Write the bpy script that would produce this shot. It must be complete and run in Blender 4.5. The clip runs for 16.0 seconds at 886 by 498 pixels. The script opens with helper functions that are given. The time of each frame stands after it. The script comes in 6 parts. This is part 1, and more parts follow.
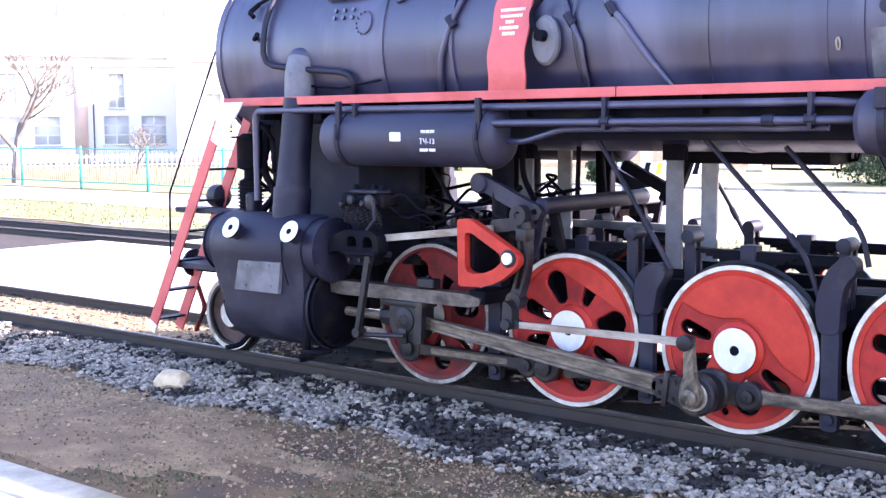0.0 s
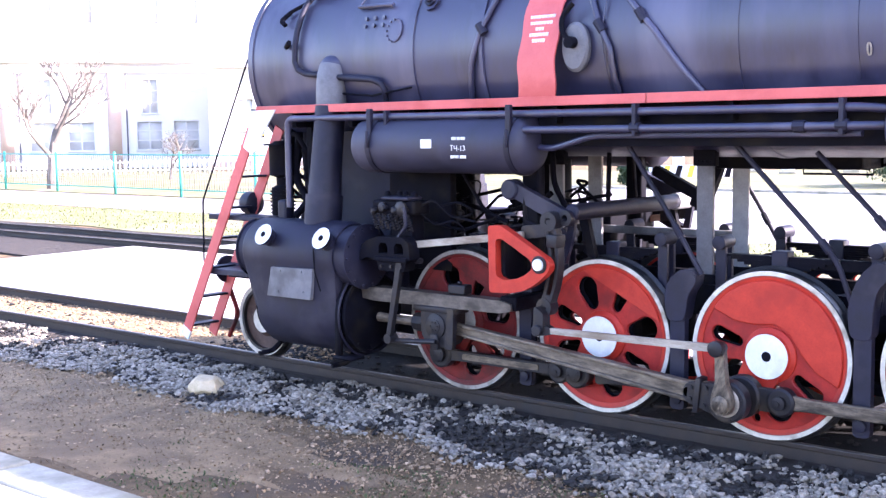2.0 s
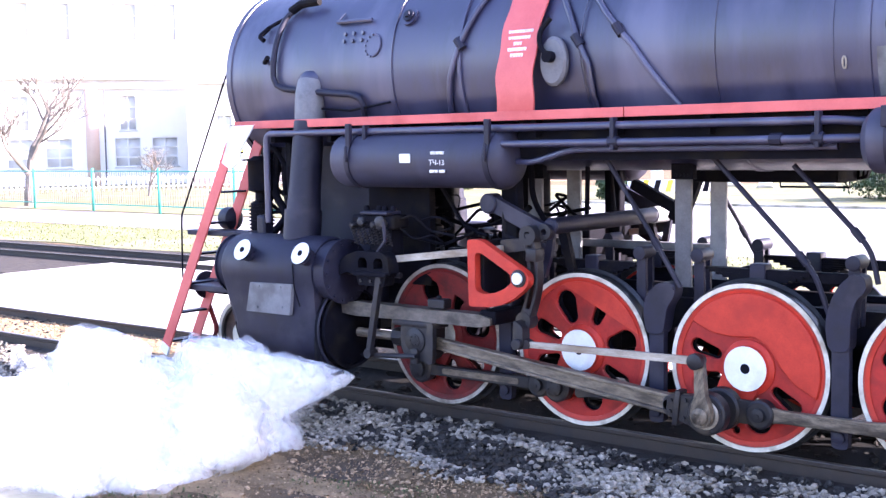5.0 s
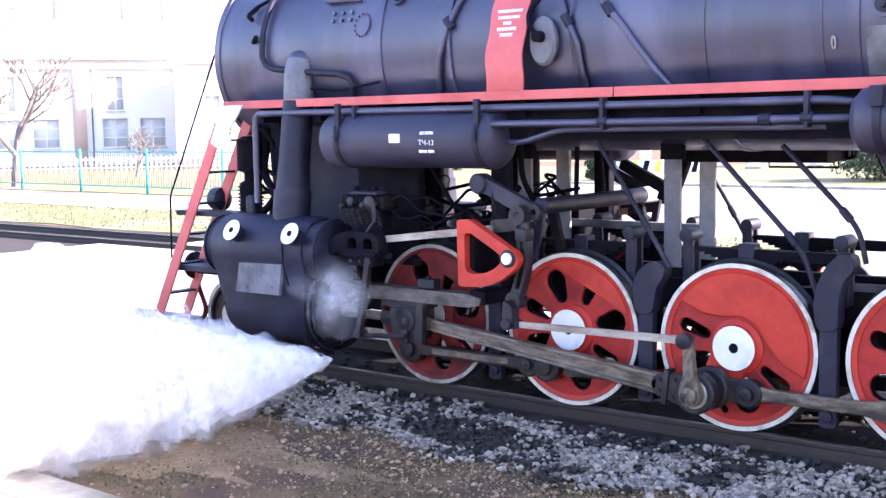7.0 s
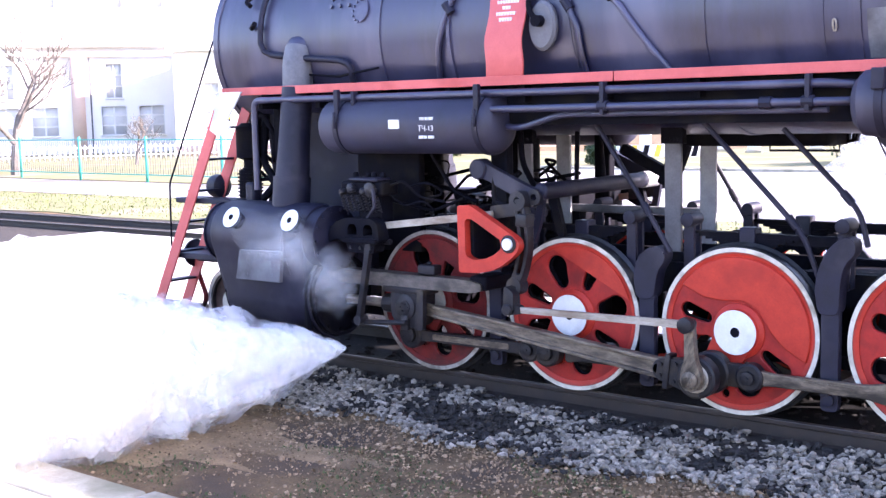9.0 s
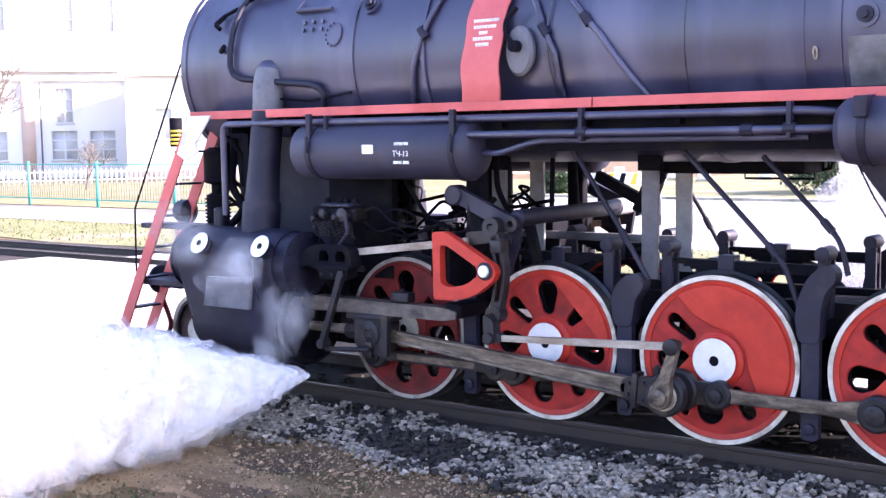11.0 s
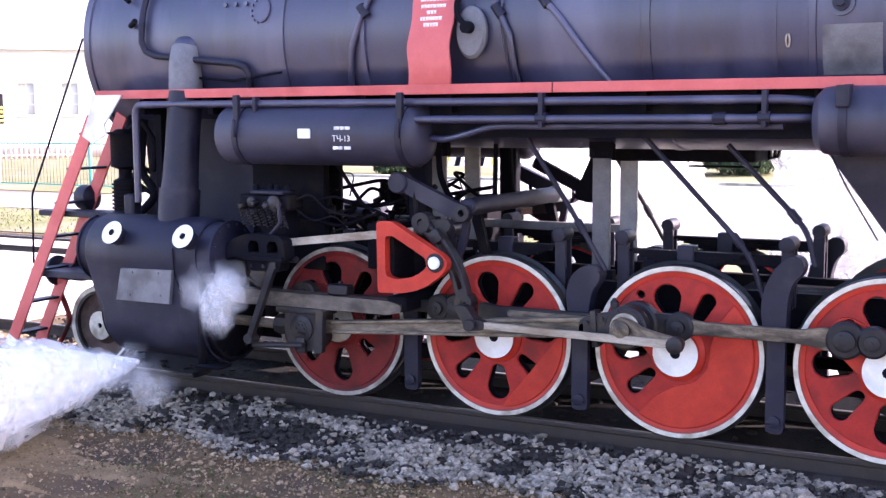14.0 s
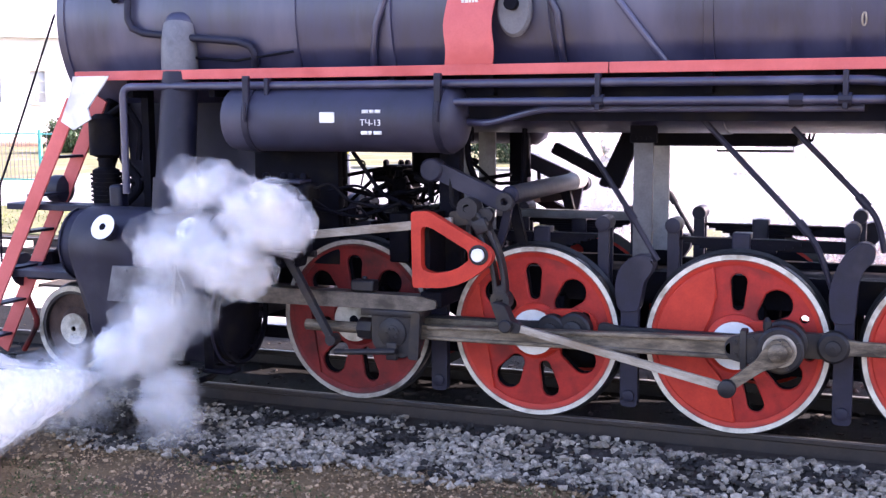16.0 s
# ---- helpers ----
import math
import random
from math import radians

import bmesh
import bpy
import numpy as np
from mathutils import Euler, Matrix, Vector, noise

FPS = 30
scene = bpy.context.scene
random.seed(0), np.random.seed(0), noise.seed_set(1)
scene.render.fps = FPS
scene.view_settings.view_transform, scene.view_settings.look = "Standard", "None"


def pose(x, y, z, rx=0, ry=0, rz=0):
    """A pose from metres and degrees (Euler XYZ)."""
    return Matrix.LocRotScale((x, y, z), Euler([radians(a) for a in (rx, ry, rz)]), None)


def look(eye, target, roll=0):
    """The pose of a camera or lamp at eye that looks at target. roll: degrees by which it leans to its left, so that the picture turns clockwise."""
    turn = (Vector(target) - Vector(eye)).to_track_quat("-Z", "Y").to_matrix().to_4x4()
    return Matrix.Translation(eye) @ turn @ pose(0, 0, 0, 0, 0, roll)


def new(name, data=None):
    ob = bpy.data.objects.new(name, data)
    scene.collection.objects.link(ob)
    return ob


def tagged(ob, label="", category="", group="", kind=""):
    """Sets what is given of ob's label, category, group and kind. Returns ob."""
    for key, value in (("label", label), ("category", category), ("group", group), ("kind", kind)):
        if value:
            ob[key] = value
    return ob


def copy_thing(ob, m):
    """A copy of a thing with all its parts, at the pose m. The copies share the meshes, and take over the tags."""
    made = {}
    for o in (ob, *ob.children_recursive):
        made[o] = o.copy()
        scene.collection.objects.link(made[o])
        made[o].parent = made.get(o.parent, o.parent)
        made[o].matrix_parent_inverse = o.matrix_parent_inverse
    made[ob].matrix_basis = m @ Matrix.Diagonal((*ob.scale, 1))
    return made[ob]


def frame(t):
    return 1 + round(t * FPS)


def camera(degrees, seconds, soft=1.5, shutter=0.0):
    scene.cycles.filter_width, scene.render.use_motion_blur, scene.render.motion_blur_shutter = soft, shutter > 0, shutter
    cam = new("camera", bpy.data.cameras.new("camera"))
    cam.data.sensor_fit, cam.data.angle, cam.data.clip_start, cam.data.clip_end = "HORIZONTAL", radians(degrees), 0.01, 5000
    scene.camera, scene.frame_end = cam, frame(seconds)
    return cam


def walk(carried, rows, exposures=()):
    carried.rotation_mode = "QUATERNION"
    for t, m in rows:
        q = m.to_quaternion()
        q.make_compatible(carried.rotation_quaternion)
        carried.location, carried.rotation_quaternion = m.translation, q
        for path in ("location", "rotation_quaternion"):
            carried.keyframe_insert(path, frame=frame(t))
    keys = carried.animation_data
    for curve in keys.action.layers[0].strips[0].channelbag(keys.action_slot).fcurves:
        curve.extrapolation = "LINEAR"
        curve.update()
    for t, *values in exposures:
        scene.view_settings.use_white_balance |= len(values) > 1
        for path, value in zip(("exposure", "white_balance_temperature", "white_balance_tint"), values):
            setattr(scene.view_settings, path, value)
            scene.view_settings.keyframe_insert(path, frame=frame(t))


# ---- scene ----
cam = camera(40.5, 16.0, soft=1.4)
# seconds, eye, target, roll
PATH = [
    (0, (4.545, -10.512, 2.719), (-1.760, -2.765, 1.695), -0.47),
    (0.5, (4.560, -10.521, 2.754), (-1.766, -2.795, 1.737), -0.78),
    (1, (4.586, -10.552, 2.761), (-1.881, -2.958, 1.710), -0.74),
    (1.5, (4.586, -10.550, 2.763), (-1.912, -2.967, 1.727), -0.84),
    (2, (4.578, -10.548, 2.756), (-1.922, -2.975, 1.762), -0.82),
    (2.5, (4.588, -10.542, 2.745), (-1.898, -2.923, 1.882), -0.79),
    (3, (4.593, -10.558, 2.759), (-1.909, -2.965, 1.876), -0.87),
    (3.5, (4.587, -10.550, 2.752), (-1.899, -2.939, 1.893), -1.04),
    (4, (4.586, -10.549, 2.743), (-1.873, -2.911, 1.906), -1.16),
    (6.5, (4.580, -10.555, 2.744), (-1.707, -2.781, 1.765), -0.69),
    (7, (4.582, -10.559, 2.737), (-1.718, -2.817, 1.709), -0.99),
    (7.5, (4.586, -10.549, 2.731), (-1.735, -2.820, 1.649), -1.18),
    (8, (4.581, -10.545, 2.735), (-1.736, -2.821, 1.583), -1.32),
    (10.5, (4.566, -10.536, 2.727), (-1.590, -2.682, 1.665), -1.53),
    (11, (4.565, -10.543, 2.718), (-1.442, -2.540, 1.790), -0.92),
    (11.5, (4.543, -10.586, 2.727), (-1.273, -2.448, 1.961), 0.02),
    (12, (4.522, -10.596, 2.745), (-1.037, -2.276, 2.008), 0.17),
    (12.5, (4.488, -10.599, 2.767), (-0.726, -2.089, 1.883), 0.88),
    (13, (4.493, -10.612, 2.775), (-0.549, -1.979, 1.916), 0.60),
    (13.5, (4.481, -10.635, 2.768), (-0.421, -1.949, 1.738), 0.18),
    (14, (4.472, -10.670, 2.778), (-0.342, -1.947, 1.667), -0.32),
    (14.5, (4.471, -10.688, 2.765), (-0.147, -1.880, 1.629), -0.46),
    (15, (4.460, -10.691, 2.747), (0.244, -1.692, 1.584), -0.39),
    (15.5, (4.470, -10.718, 2.737), (0.565, -1.569, 1.540), -0.45),
    (16, (4.448, -10.750, 2.729), (0.740, -1.508, 1.522), -0.34),
]
EXPO0, EXPO1 = 2.80, 2.46
walk(cam, [(t, look(e, g, r)) for t, e, g, r in PATH], exposures=[(0, EXPO0, 6250, 34), (4.2, EXPO0, 6250, 34), (6.5, EXPO0 - 0.14, 6300, 34), (8.2, EXPO0 - 0.16, 6300, 34), (10.5, EXPO0 - 0.28, 6350, 35), (12.4, EXPO1, 6680, 37), (16, EXPO1, 6680, 37)])

# ---- world and sun ----
SUN_EL, SUN_AZ = radians(29), radians(57)      # azimuth from +y towards +x
world = bpy.data.worlds.new("sky")
scene.world = world
world.use_nodes = True
wn = world.node_tree.nodes
sky = wn.new("ShaderNodeTexSky")
sky.sky_type, sky.sun_disc = "NISHITA", False
sky.sun_elevation, sky.sun_rotation = SUN_EL, SUN_AZ
sky.air_density, sky.dust_density, sky.ozone_density = 1.1, 1.2, 2.5
wn["Background"].inputs["Strength"].default_value = 0.15
world.node_tree.links.new(sky.outputs[0], wn["Background"].inputs["Color"])
sun = new("sun", bpy.data.lights.new("sun", "SUN"))
sun.data.energy, sun.data.angle, sun.data.color = 4.5, radians(0.6), (1.0, 0.95, 0.86)
sun.matrix_world = look((12, 30, 25), (12 - math.sin(SUN_AZ) * math.cos(SUN_EL), 30 - math.cos(SUN_AZ) * math.cos(SUN_EL), 25 - math.sin(SUN_EL)))


# ---- materials ----
def mat(name, c1, c2, rough=0.5, metal=0.0, scale=6.0, fine=60.0, bump=0.15, rvar=0.12, spec=0.5, stain=None, per_island=False, per_object=False, stretch=(1, 1, 1), coat=0.0, dist=0.01):
    """Two-scale noise between two colours, with fine relief, uneven gloss and, if given, a stain colour in patches."""
    m = bpy.data.materials.new(name)
    m.use_nodes = True
    n, l = m.node_tree.nodes, m.node_tree.links
    b = n["Principled BSDF"]
    tc = n.new("ShaderNodeTexCoord")
    mp = n.new("ShaderNodeMapping")
    mp.inputs["Scale"].default_value = stretch
    l.new(tc.outputs["Object"], mp.inputs["Vector"])
    big, small = n.new("ShaderNodeTexNoise"), n.new("ShaderNodeTexNoise")
    for t, s, d in ((big, scale, 5.0), (small, fine, 3.0)):
        t.inputs["Scale"].default_value, t.inputs["Detail"].default_value, t.inputs["Roughness"].default_value = s, d, 0.65
        l.new(mp.outputs[0], t.inputs["Vector"])
    add = n.new("ShaderNodeMath")
    add.operation = "MULTIPLY_ADD"
    add.inputs[1].default_value = 0.4
    l.new(small.outputs["Fac"], add.inputs[0])
    l.new(big.outputs["Fac"], add.inputs[2])
    ramp = n.new("ShaderNodeMapRange")
    ramp.inputs["From Min"].default_value, ramp.inputs["From Max"].default_value = 0.45, 0.95
    l.new(add.outputs[0], ramp.inputs["Value"])
    mix = n.new("ShaderNodeMix")
    mix.data_type = "RGBA"
    mix.inputs["A"].default_value, mix.inputs["B"].default_value = (*c1, 1), (*c2, 1)
    l.new(ramp.outputs[0], mix.inputs["Factor"])
    out = mix.outputs["Result"]
    if stain:
        sn = n.new("ShaderNodeTexNoise")
        sn.inputs["Scale"].default_value, sn.inputs["Detail"].default_value = scale * 0.45, 6.0
        l.new(mp.outputs[0], sn.inputs["Vector"])
        sr = n.new("ShaderNodeMapRange")
        sr.inputs["From Min"].default_value, sr.inputs["From Max"].default_value = 0.52, 0.68
        l.new(sn.outputs["Fac"], sr.inputs["Value"])
        sm = n.new("ShaderNodeMix")
        sm.data_type = "RGBA"
        sm.inputs["B"].default_value = (*stain, 1)
        l.new(out, sm.inputs["A"])
        l.new(sr.outputs[0], sm.inputs["Factor"])
        out = sm.outputs["Result"]
    if per_island or per_object:
        src = n.new("ShaderNodeNewGeometry").outputs["Random Per Island"] if per_island else n.new("ShaderNodeObjectInfo").outputs["Random"]
        hs = n.new("ShaderNodeHueSaturation")
        vr = n.new("ShaderNodeMapRange")
        vr.inputs["To Min"].default_value, vr.inputs["To Max"].default_value = 0.55, 1.45
        l.new(src, vr.inputs["Value"])
        l.new(vr.outputs[0], hs.inputs["Value"])
        l.new(out, hs.inputs["Color"])
        out = hs.outputs[0]
    l.new(out, b.inputs["Base Color"])
    rr = n.new("ShaderNodeMapRange")
    rr.inputs["To Min"].default_value, rr.inputs["To Max"].default_value = max(rough - rvar, 0.03), min(rough + rvar, 1)
    l.new(add.outputs[0], rr.inputs["Value"])
    l.new(rr.outputs[0], b.inputs["Roughness"])
    b.inputs["Metallic"].default_value = metal
    b.inputs["Specular IOR Level"].default_value = spec
    b.inputs["Coat Weight"].default_value = coat
    b.inputs["Coat Roughness"].default_value = 0.25
    bp = n.new("ShaderNodeBump")
    bp.inputs["Strength"].default_value, bp.inputs["Distance"].default_value = bump, dist
    l.new(add.outputs[0], bp.inputs["Height"])
    l.new(bp.outputs[0], b.inputs["Normal"])
    return m


BLACK = mat("black_boiler_paint", (0.007, 0.007, 0.025), (0.024, 0.0235, 0.066), 0.38, 0, 3.4, 38, 0.14, 0.24, 0.8, stain=(0.062, 0.06, 0.105), stretch=(1, 1, 0.2), coat=0.22)
TANK = mat("matt_black_tank_paint", (0.007, 0.007, 0.018), (0.022, 0.0215, 0.05), 0.5, 0, 4, 50, 0.14, 0.2, 0.6, stain=(0.036, 0.034, 0.058), stretch=(1, 1, 0.5))
DULL = mat("dull_black_paint", (0.004, 0.004, 0.011), (0.013, 0.0126, 0.031), 0.52, 0, 5, 70, 0.2, 0.15, 0.36, stain=(0.026, 0.024, 0.038))
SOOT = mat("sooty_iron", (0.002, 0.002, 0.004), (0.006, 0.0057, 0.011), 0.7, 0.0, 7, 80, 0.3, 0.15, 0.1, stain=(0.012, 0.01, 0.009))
# paler grey, with the sunlight on the far boiler supports mixed into its colour
GREYLIGHT = mat("pale_grey_and_sunlit_steel", (0.24, 0.24, 0.25), (0.4, 0.4, 0.4), 0.5, 0, 5, 60, 0.15, 0.12, 0.45, stain=(0.15, 0.15, 0.15))
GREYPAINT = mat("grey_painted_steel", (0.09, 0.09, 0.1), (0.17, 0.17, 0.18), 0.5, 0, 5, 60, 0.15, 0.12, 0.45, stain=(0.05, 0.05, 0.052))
RED = mat("red_wheel_paint", (0.36, 0.02, 0.011), (0.56, 0.044, 0.022), 0.45, 0, 5, 60, 0.1, 0.14, 0.3, stain=(0.33, 0.021, 0.013))
REDOLD = mat("grimy_red_wheel_paint", (0.09, 0.009, 0.009), (0.24, 0.018, 0.015), 0.55, 0, 4, 50, 0.12, 0.14, 0.3, stain=(0.025, 0.009, 0.009))
REDMID = mat("worn_red_wheel_paint", (0.24, 0.013, 0.011), (0.46, 0.028, 0.018), 0.5, 0, 7, 55, 0.15, 0.14, 0.3, stain=(0.19, 0.014, 0.012))
REDTRIM = mat("weathered_red_trim_paint", (0.52, 0.085, 0.075), (0.64, 0.13, 0.115), 0.46, 0, 3, 60, 0.1, 0.12, 0.45, stain=(0.45, 0.06, 0.05))
WHITE = mat("white_paint", (0.66, 0.66, 0.64), (0.82, 0.82, 0.8), 0.5, 0, 6, 60, 0.1, 0.1, 0.45, stain=(0.5, 0.48, 0.45))
WHITEOLD = mat("dirty_white_rim_paint", (0.42, 0.385, 0.31), (0.76, 0.72, 0.62), 0.55, 0, 9, 60, 0.15, 0.1, 0.4, stain=(0.26, 0.22, 0.16))
STEEL = mat("worn_oily_steel", (0.01, 0.007, 0.005), (0.25, 0.195, 0.135), 0.42, 0.1, 9, 60, 0.3, 0.2, 0.5, stain=(0.02, 0.013, 0.008), stretch=(0.7, 2, 2.5))
GUIDE = mat("greasy_guide_steel", (0.018, 0.014, 0.012), (0.15, 0.125, 0.1), 0.4, 0.1, 7, 50, 0.25, 0.16, 0.5, stain=(0.02, 0.015, 0.012), stretch=(1.2, 2, 2))
OILY = mat("oily_dark_steel", (0.005, 0.005, 0.008), (0.02, 0.018, 0.021), 0.45, 0.15, 9, 60, 0.25, 0.16, 0.4, stain=(0.04, 0.03, 0.021))
BRIGHT = mat("pale_steel_rod", (0.16, 0.125, 0.085), (0.46, 0.41, 0.34), 0.45, 0.1, 6, 60, 0.15, 0.14, 0.5, stain=(0.15, 0.1, 0.06), stretch=(0.5, 2, 2))
RIMOLD = mat("grimy_white_rim_paint", (0.12, 0.105, 0.085), (0.5, 0.46, 0.4), 0.6, 0, 7, 50, 0.2, 0.1, 0.4, stain=(0.1, 0.08, 0.06))
RUST = mat("rusty_brown_wheel_paint", (0.035, 0.02, 0.017), (0.12, 0.075, 0.06), 0.6, 0, 6, 50, 0.25, 0.14, 0.3, stain=(0.05, 0.022, 0.018))
TYRE = mat("tyre_steel", (0.03, 0.03, 0.033), (0.07, 0.07, 0.072), 0.36, 0.6, 6, 60, 0.1, 0.1, 0.5)
RAIL = mat("rusty_rail_steel", (0.016, 0.012, 0.01), (0.045, 0.032, 0.025), 0.6, 0.1, 8, 70, 0.3, 0.12, 0.4, stain=(0.025, 0.021, 0.02))
RAILTOP = mat("polished_rail_head", (0.05, 0.045, 0.042), (0.14, 0.13, 0.12), 0.42, 0.6, 6, 80, 0.08, 0.08, 0.5, stretch=(0.2, 2, 2))
WOOD = mat("oiled_sleeper_wood", (0.022, 0.018, 0.015), (0.07, 0.058, 0.05), 0.8, 0, 8, 60, 0.6, 0.1, 0.3, stretch=(6, 0.8, 6), per_object=True)
STONEDARK = mat("sooty_and_shaded_ballast_stone", (0.012, 0.011, 0.01), (0.05, 0.044, 0.038), 0.85, 0, 20, 120, 0.5, 0.1, 0.3, per_island=True)
STONE = mat("grey_ballast_stone", (0.105, 0.088, 0.066), (0.39, 0.34, 0.27), 0.85, 0, 20, 120, 0.5, 0.1, 0.35, per_island=True)
PEBBLE = mat("mixed_pebbles", (0.16, 0.1, 0.053), (0.45, 0.315, 0.19), 0.85, 0, 20, 120, 0.5, 0.1, 0.35, per_island=True)
LITTER = mat("dead_leaf_litter", (0.1, 0.06, 0.03), (0.28, 0.185, 0.1), 0.85, 0, 20, 120, 0.4, 0.1, 0.3, per_island=True)
MOSS = mat("sparse_moss_and_grass", (0.035, 0.05, 0.015), (0.1, 0.115, 0.045), 0.85, 0, 20, 90, 0.4, 0.1, 0.3, per_island=True)
# black bed, its colour lowered further to hold the shade under the engine
COALSHADE = mat("coal_black_shaded_bed", (0.004, 0.004, 0.004), (0.013, 0.012, 0.011), 0.9, 0, 6, 60, 0.8, 0.05, 0.15, dist=0.03)
BED = mat("ballast_bed_dirt", (0.012, 0.01, 0.009), (0.06, 0.048, 0.036), 0.9, 0, 5, 45, 0.9, 0.06, 0.3, stain=(0.02, 0.018, 0.018), dist=0.03)
DIRT = mat("brown_packed_dirt", (0.055, 0.034, 0.015), (0.21, 0.136, 0.066), 0.9, 0, 2.0, 46, 1.0, 0.06, 0.3, stain=(0.075, 0.054, 0.036), dist=0.035)
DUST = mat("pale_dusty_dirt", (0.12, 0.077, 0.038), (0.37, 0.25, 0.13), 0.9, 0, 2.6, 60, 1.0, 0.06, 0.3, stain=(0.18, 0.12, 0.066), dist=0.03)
CONCRETE = mat("pale_concrete", (0.28, 0.255, 0.195), (0.5, 0.46, 0.36), 0.85, 0, 3, 30, 0.5, 0.08, 0.35, stain=(0.2, 0.195, 0.13))
PAVING = mat("sunlit_pale_paving", (0.36, 0.34, 0.31), (0.52, 0.5, 0.46), 0.85, 0, 0.6, 20, 0.3, 0.08, 0.35, stain=(0.3, 0.27, 0.23))
ASPHALT = mat("pale_worn_asphalt", (0.2, 0.195, 0.19), (0.3, 0.29, 0.28), 0.85, 0, 0.4, 20, 0.3, 0.08, 0.35, stain=(0.15, 0.145, 0.14))
GRASS = mat("spring_grass", (0.09, 0.1, 0.04), (0.2, 0.19, 0.09), 0.9, 0, 0.7, 15, 0.7, 0.05, 0.3, stain=(0.2, 0.17, 0.12), dist=0.04)
TUFT = mat("grass_blades", (0.08, 0.11, 0.03), (0.2, 0.22, 0.08), 0.8, 0, 4, 40, 0.2, 0.1, 0.3, per_island=True)
PLASTER = mat("cream_plaster", (0.8, 0.77, 0.73), (0.87, 0.85, 0.81), 0.85, 0, 0.3, 8, 0.2, 0.08, 0.3, stain=(0.72, 0.64, 0.57))
BRICKRED = mat("orange_brick", (0.6, 0.42, 0.33), (0.7, 0.52, 0.42), 0.85, 0, 0.6, 8, 0.3, 0.08, 0.3)
WHITEWALL = mat("whitewashed_wall", (0.66, 0.65, 0.62), (0.78, 0.77, 0.74), 0.85, 0, 0.3, 8, 0.2, 0.08, 0.3)
ROOF = mat("grey_slate_roof", (0.3, 0.3, 0.3), (0.42, 0.42, 0.41), 0.7, 0, 0.5, 8, 0.4, 0.1, 0.4)
GLASS = mat("pale_window_glass", (0.6, 0.6, 0.59), (0.72, 0.72, 0.71), 0.12, 0, 0.3, 5, 0.02, 0.05, 0.6)
GREEN = mat("turquoise_fence_paint", (0.03, 0.3, 0.24), (0.06, 0.42, 0.34), 0.5, 0, 3, 40, 0.1, 0.1, 0.45)
BARK = mat("grey_bark", (0.09, 0.075, 0.065), (0.2, 0.175, 0.15), 0.9, 0, 4, 30, 0.6, 0.06, 0.3)
LEAF = mat("dark_evergreen_leaves", (0.02, 0.045, 0.018), (0.06, 0.1, 0.04), 0.6, 0, 4, 40, 0.2, 0.1, 0.4, per_island=True)
YELLOW = mat("yellow_sign_paint", (0.6, 0.42, 0.04), (0.72, 0.52, 0.07), 0.5, 0, 3, 40, 0.1, 0.1, 0.4)
LIME = mat("pale_limestone", (0.46, 0.35, 0.2), (0.68, 0.55, 0.36), 0.85, 0, 9, 60, 0.6, 0.08, 0.3)

STEAM = bpy.data.materials.new("white_steam")
STEAM.use_nodes = True
sn, sl = STEAM.node_tree.nodes, STEAM.node_tree.links
sn.remove(sn["Principled BSDF"])
s_d, s_t, s_m = sn.new("ShaderNodeBsdfDiffuse"), sn.new("ShaderNodeBsdfTranslucent"), sn.new("ShaderNodeMixShader")
for s_n in (s_d, s_t):
    s_n.inputs["Color"].default_value = (1.0, 1.0, 1.0, 1)
s_m.inputs[0].default_value = 0.5
sl.new(s_d.outputs[0], s_m.inputs[1])
sl.new(s_t.outputs[0], s_m.inputs[2])
sl.new(s_m.outputs[0], sn["Material Output"].inputs["Surface"])


THIN = []
for t_name, t_alpha in (("steam_haze", 0.045), ("steam_fringe", 0.3), ("steam_edge", 0.42), ("steam_veil", 0.105), ("steam_puff", 0.23)):
    m_ = STEAM.copy()
    m_.name = t_name
    n_, l_ = m_.node_tree.nodes, m_.node_tree.links
    src_ = n_["Material Output"].inputs["Surface"].links[0].from_socket
    t_, x_ = n_.new("ShaderNodeBsdfTransparent"), n_.new("ShaderNodeMixShader")
    c_, z_, r_ = n_.new("ShaderNodeTexCoord"), n_.new("ShaderNodeTexNoise"), n_.new("ShaderNodeMapRange")
    z_.inputs["Scale"].default_value, z_.inputs["Detail"].default_value, z_.inputs["Roughness"].default_value = 3.6, 7.0, 0.6
    r_.inputs["From Min"].default_value, r_.inputs["From Max"].default_value = 0.36, 0.62
    r_.inputs["To Max"].default_value = t_alpha
    l_.new(c_.outputs["Object"], z_.inputs["Vector"])
    l_.new(z_.outputs["Fac"], r_.inputs["Value"])
    l_.new(r_.outputs[0], x_.inputs[0])
    l_.new(t_.outputs[0], x_.inputs[1])
    l_.new(src_, x_.inputs[2])
    l_.new(x_.outputs[0], n_["Material Output"].inputs["Surface"])
    THIN.append(m_)
scene.cycles.transparent_max_bounces = 80


# ---- mesh helpers ----
def part(name, bm, material, parent=None, label="", smooth=True, bevel=0.0, at=None):
    """Links a bmesh as one mesh object under a thing or a part; at: the origin of a part whose mesh is built round it."""
    if smooth:
        for f in bm.faces:
            f.smooth = True
        for e in bm.edges:
            if len(e.link_faces) != 2 or e.calc_face_angle(0) > 0.6:
                e.smooth = False
    me = bpy.data.meshes.new(name)
    bm.to_mesh(me)
    bm.free()
    me.materials.append(material)
    ob = new(name, me)
    ob.parent = parent
    if at is not None:
        ob.matrix_basis = at
    if bevel:
        md = ob.modifiers.new("bevel", "BEVEL")
        md.width, md.segments, md.limit_method, md.angle_limit = bevel, 2, "ANGLE", radians(40)
    if label:
        ob["label"] = label
    return ob


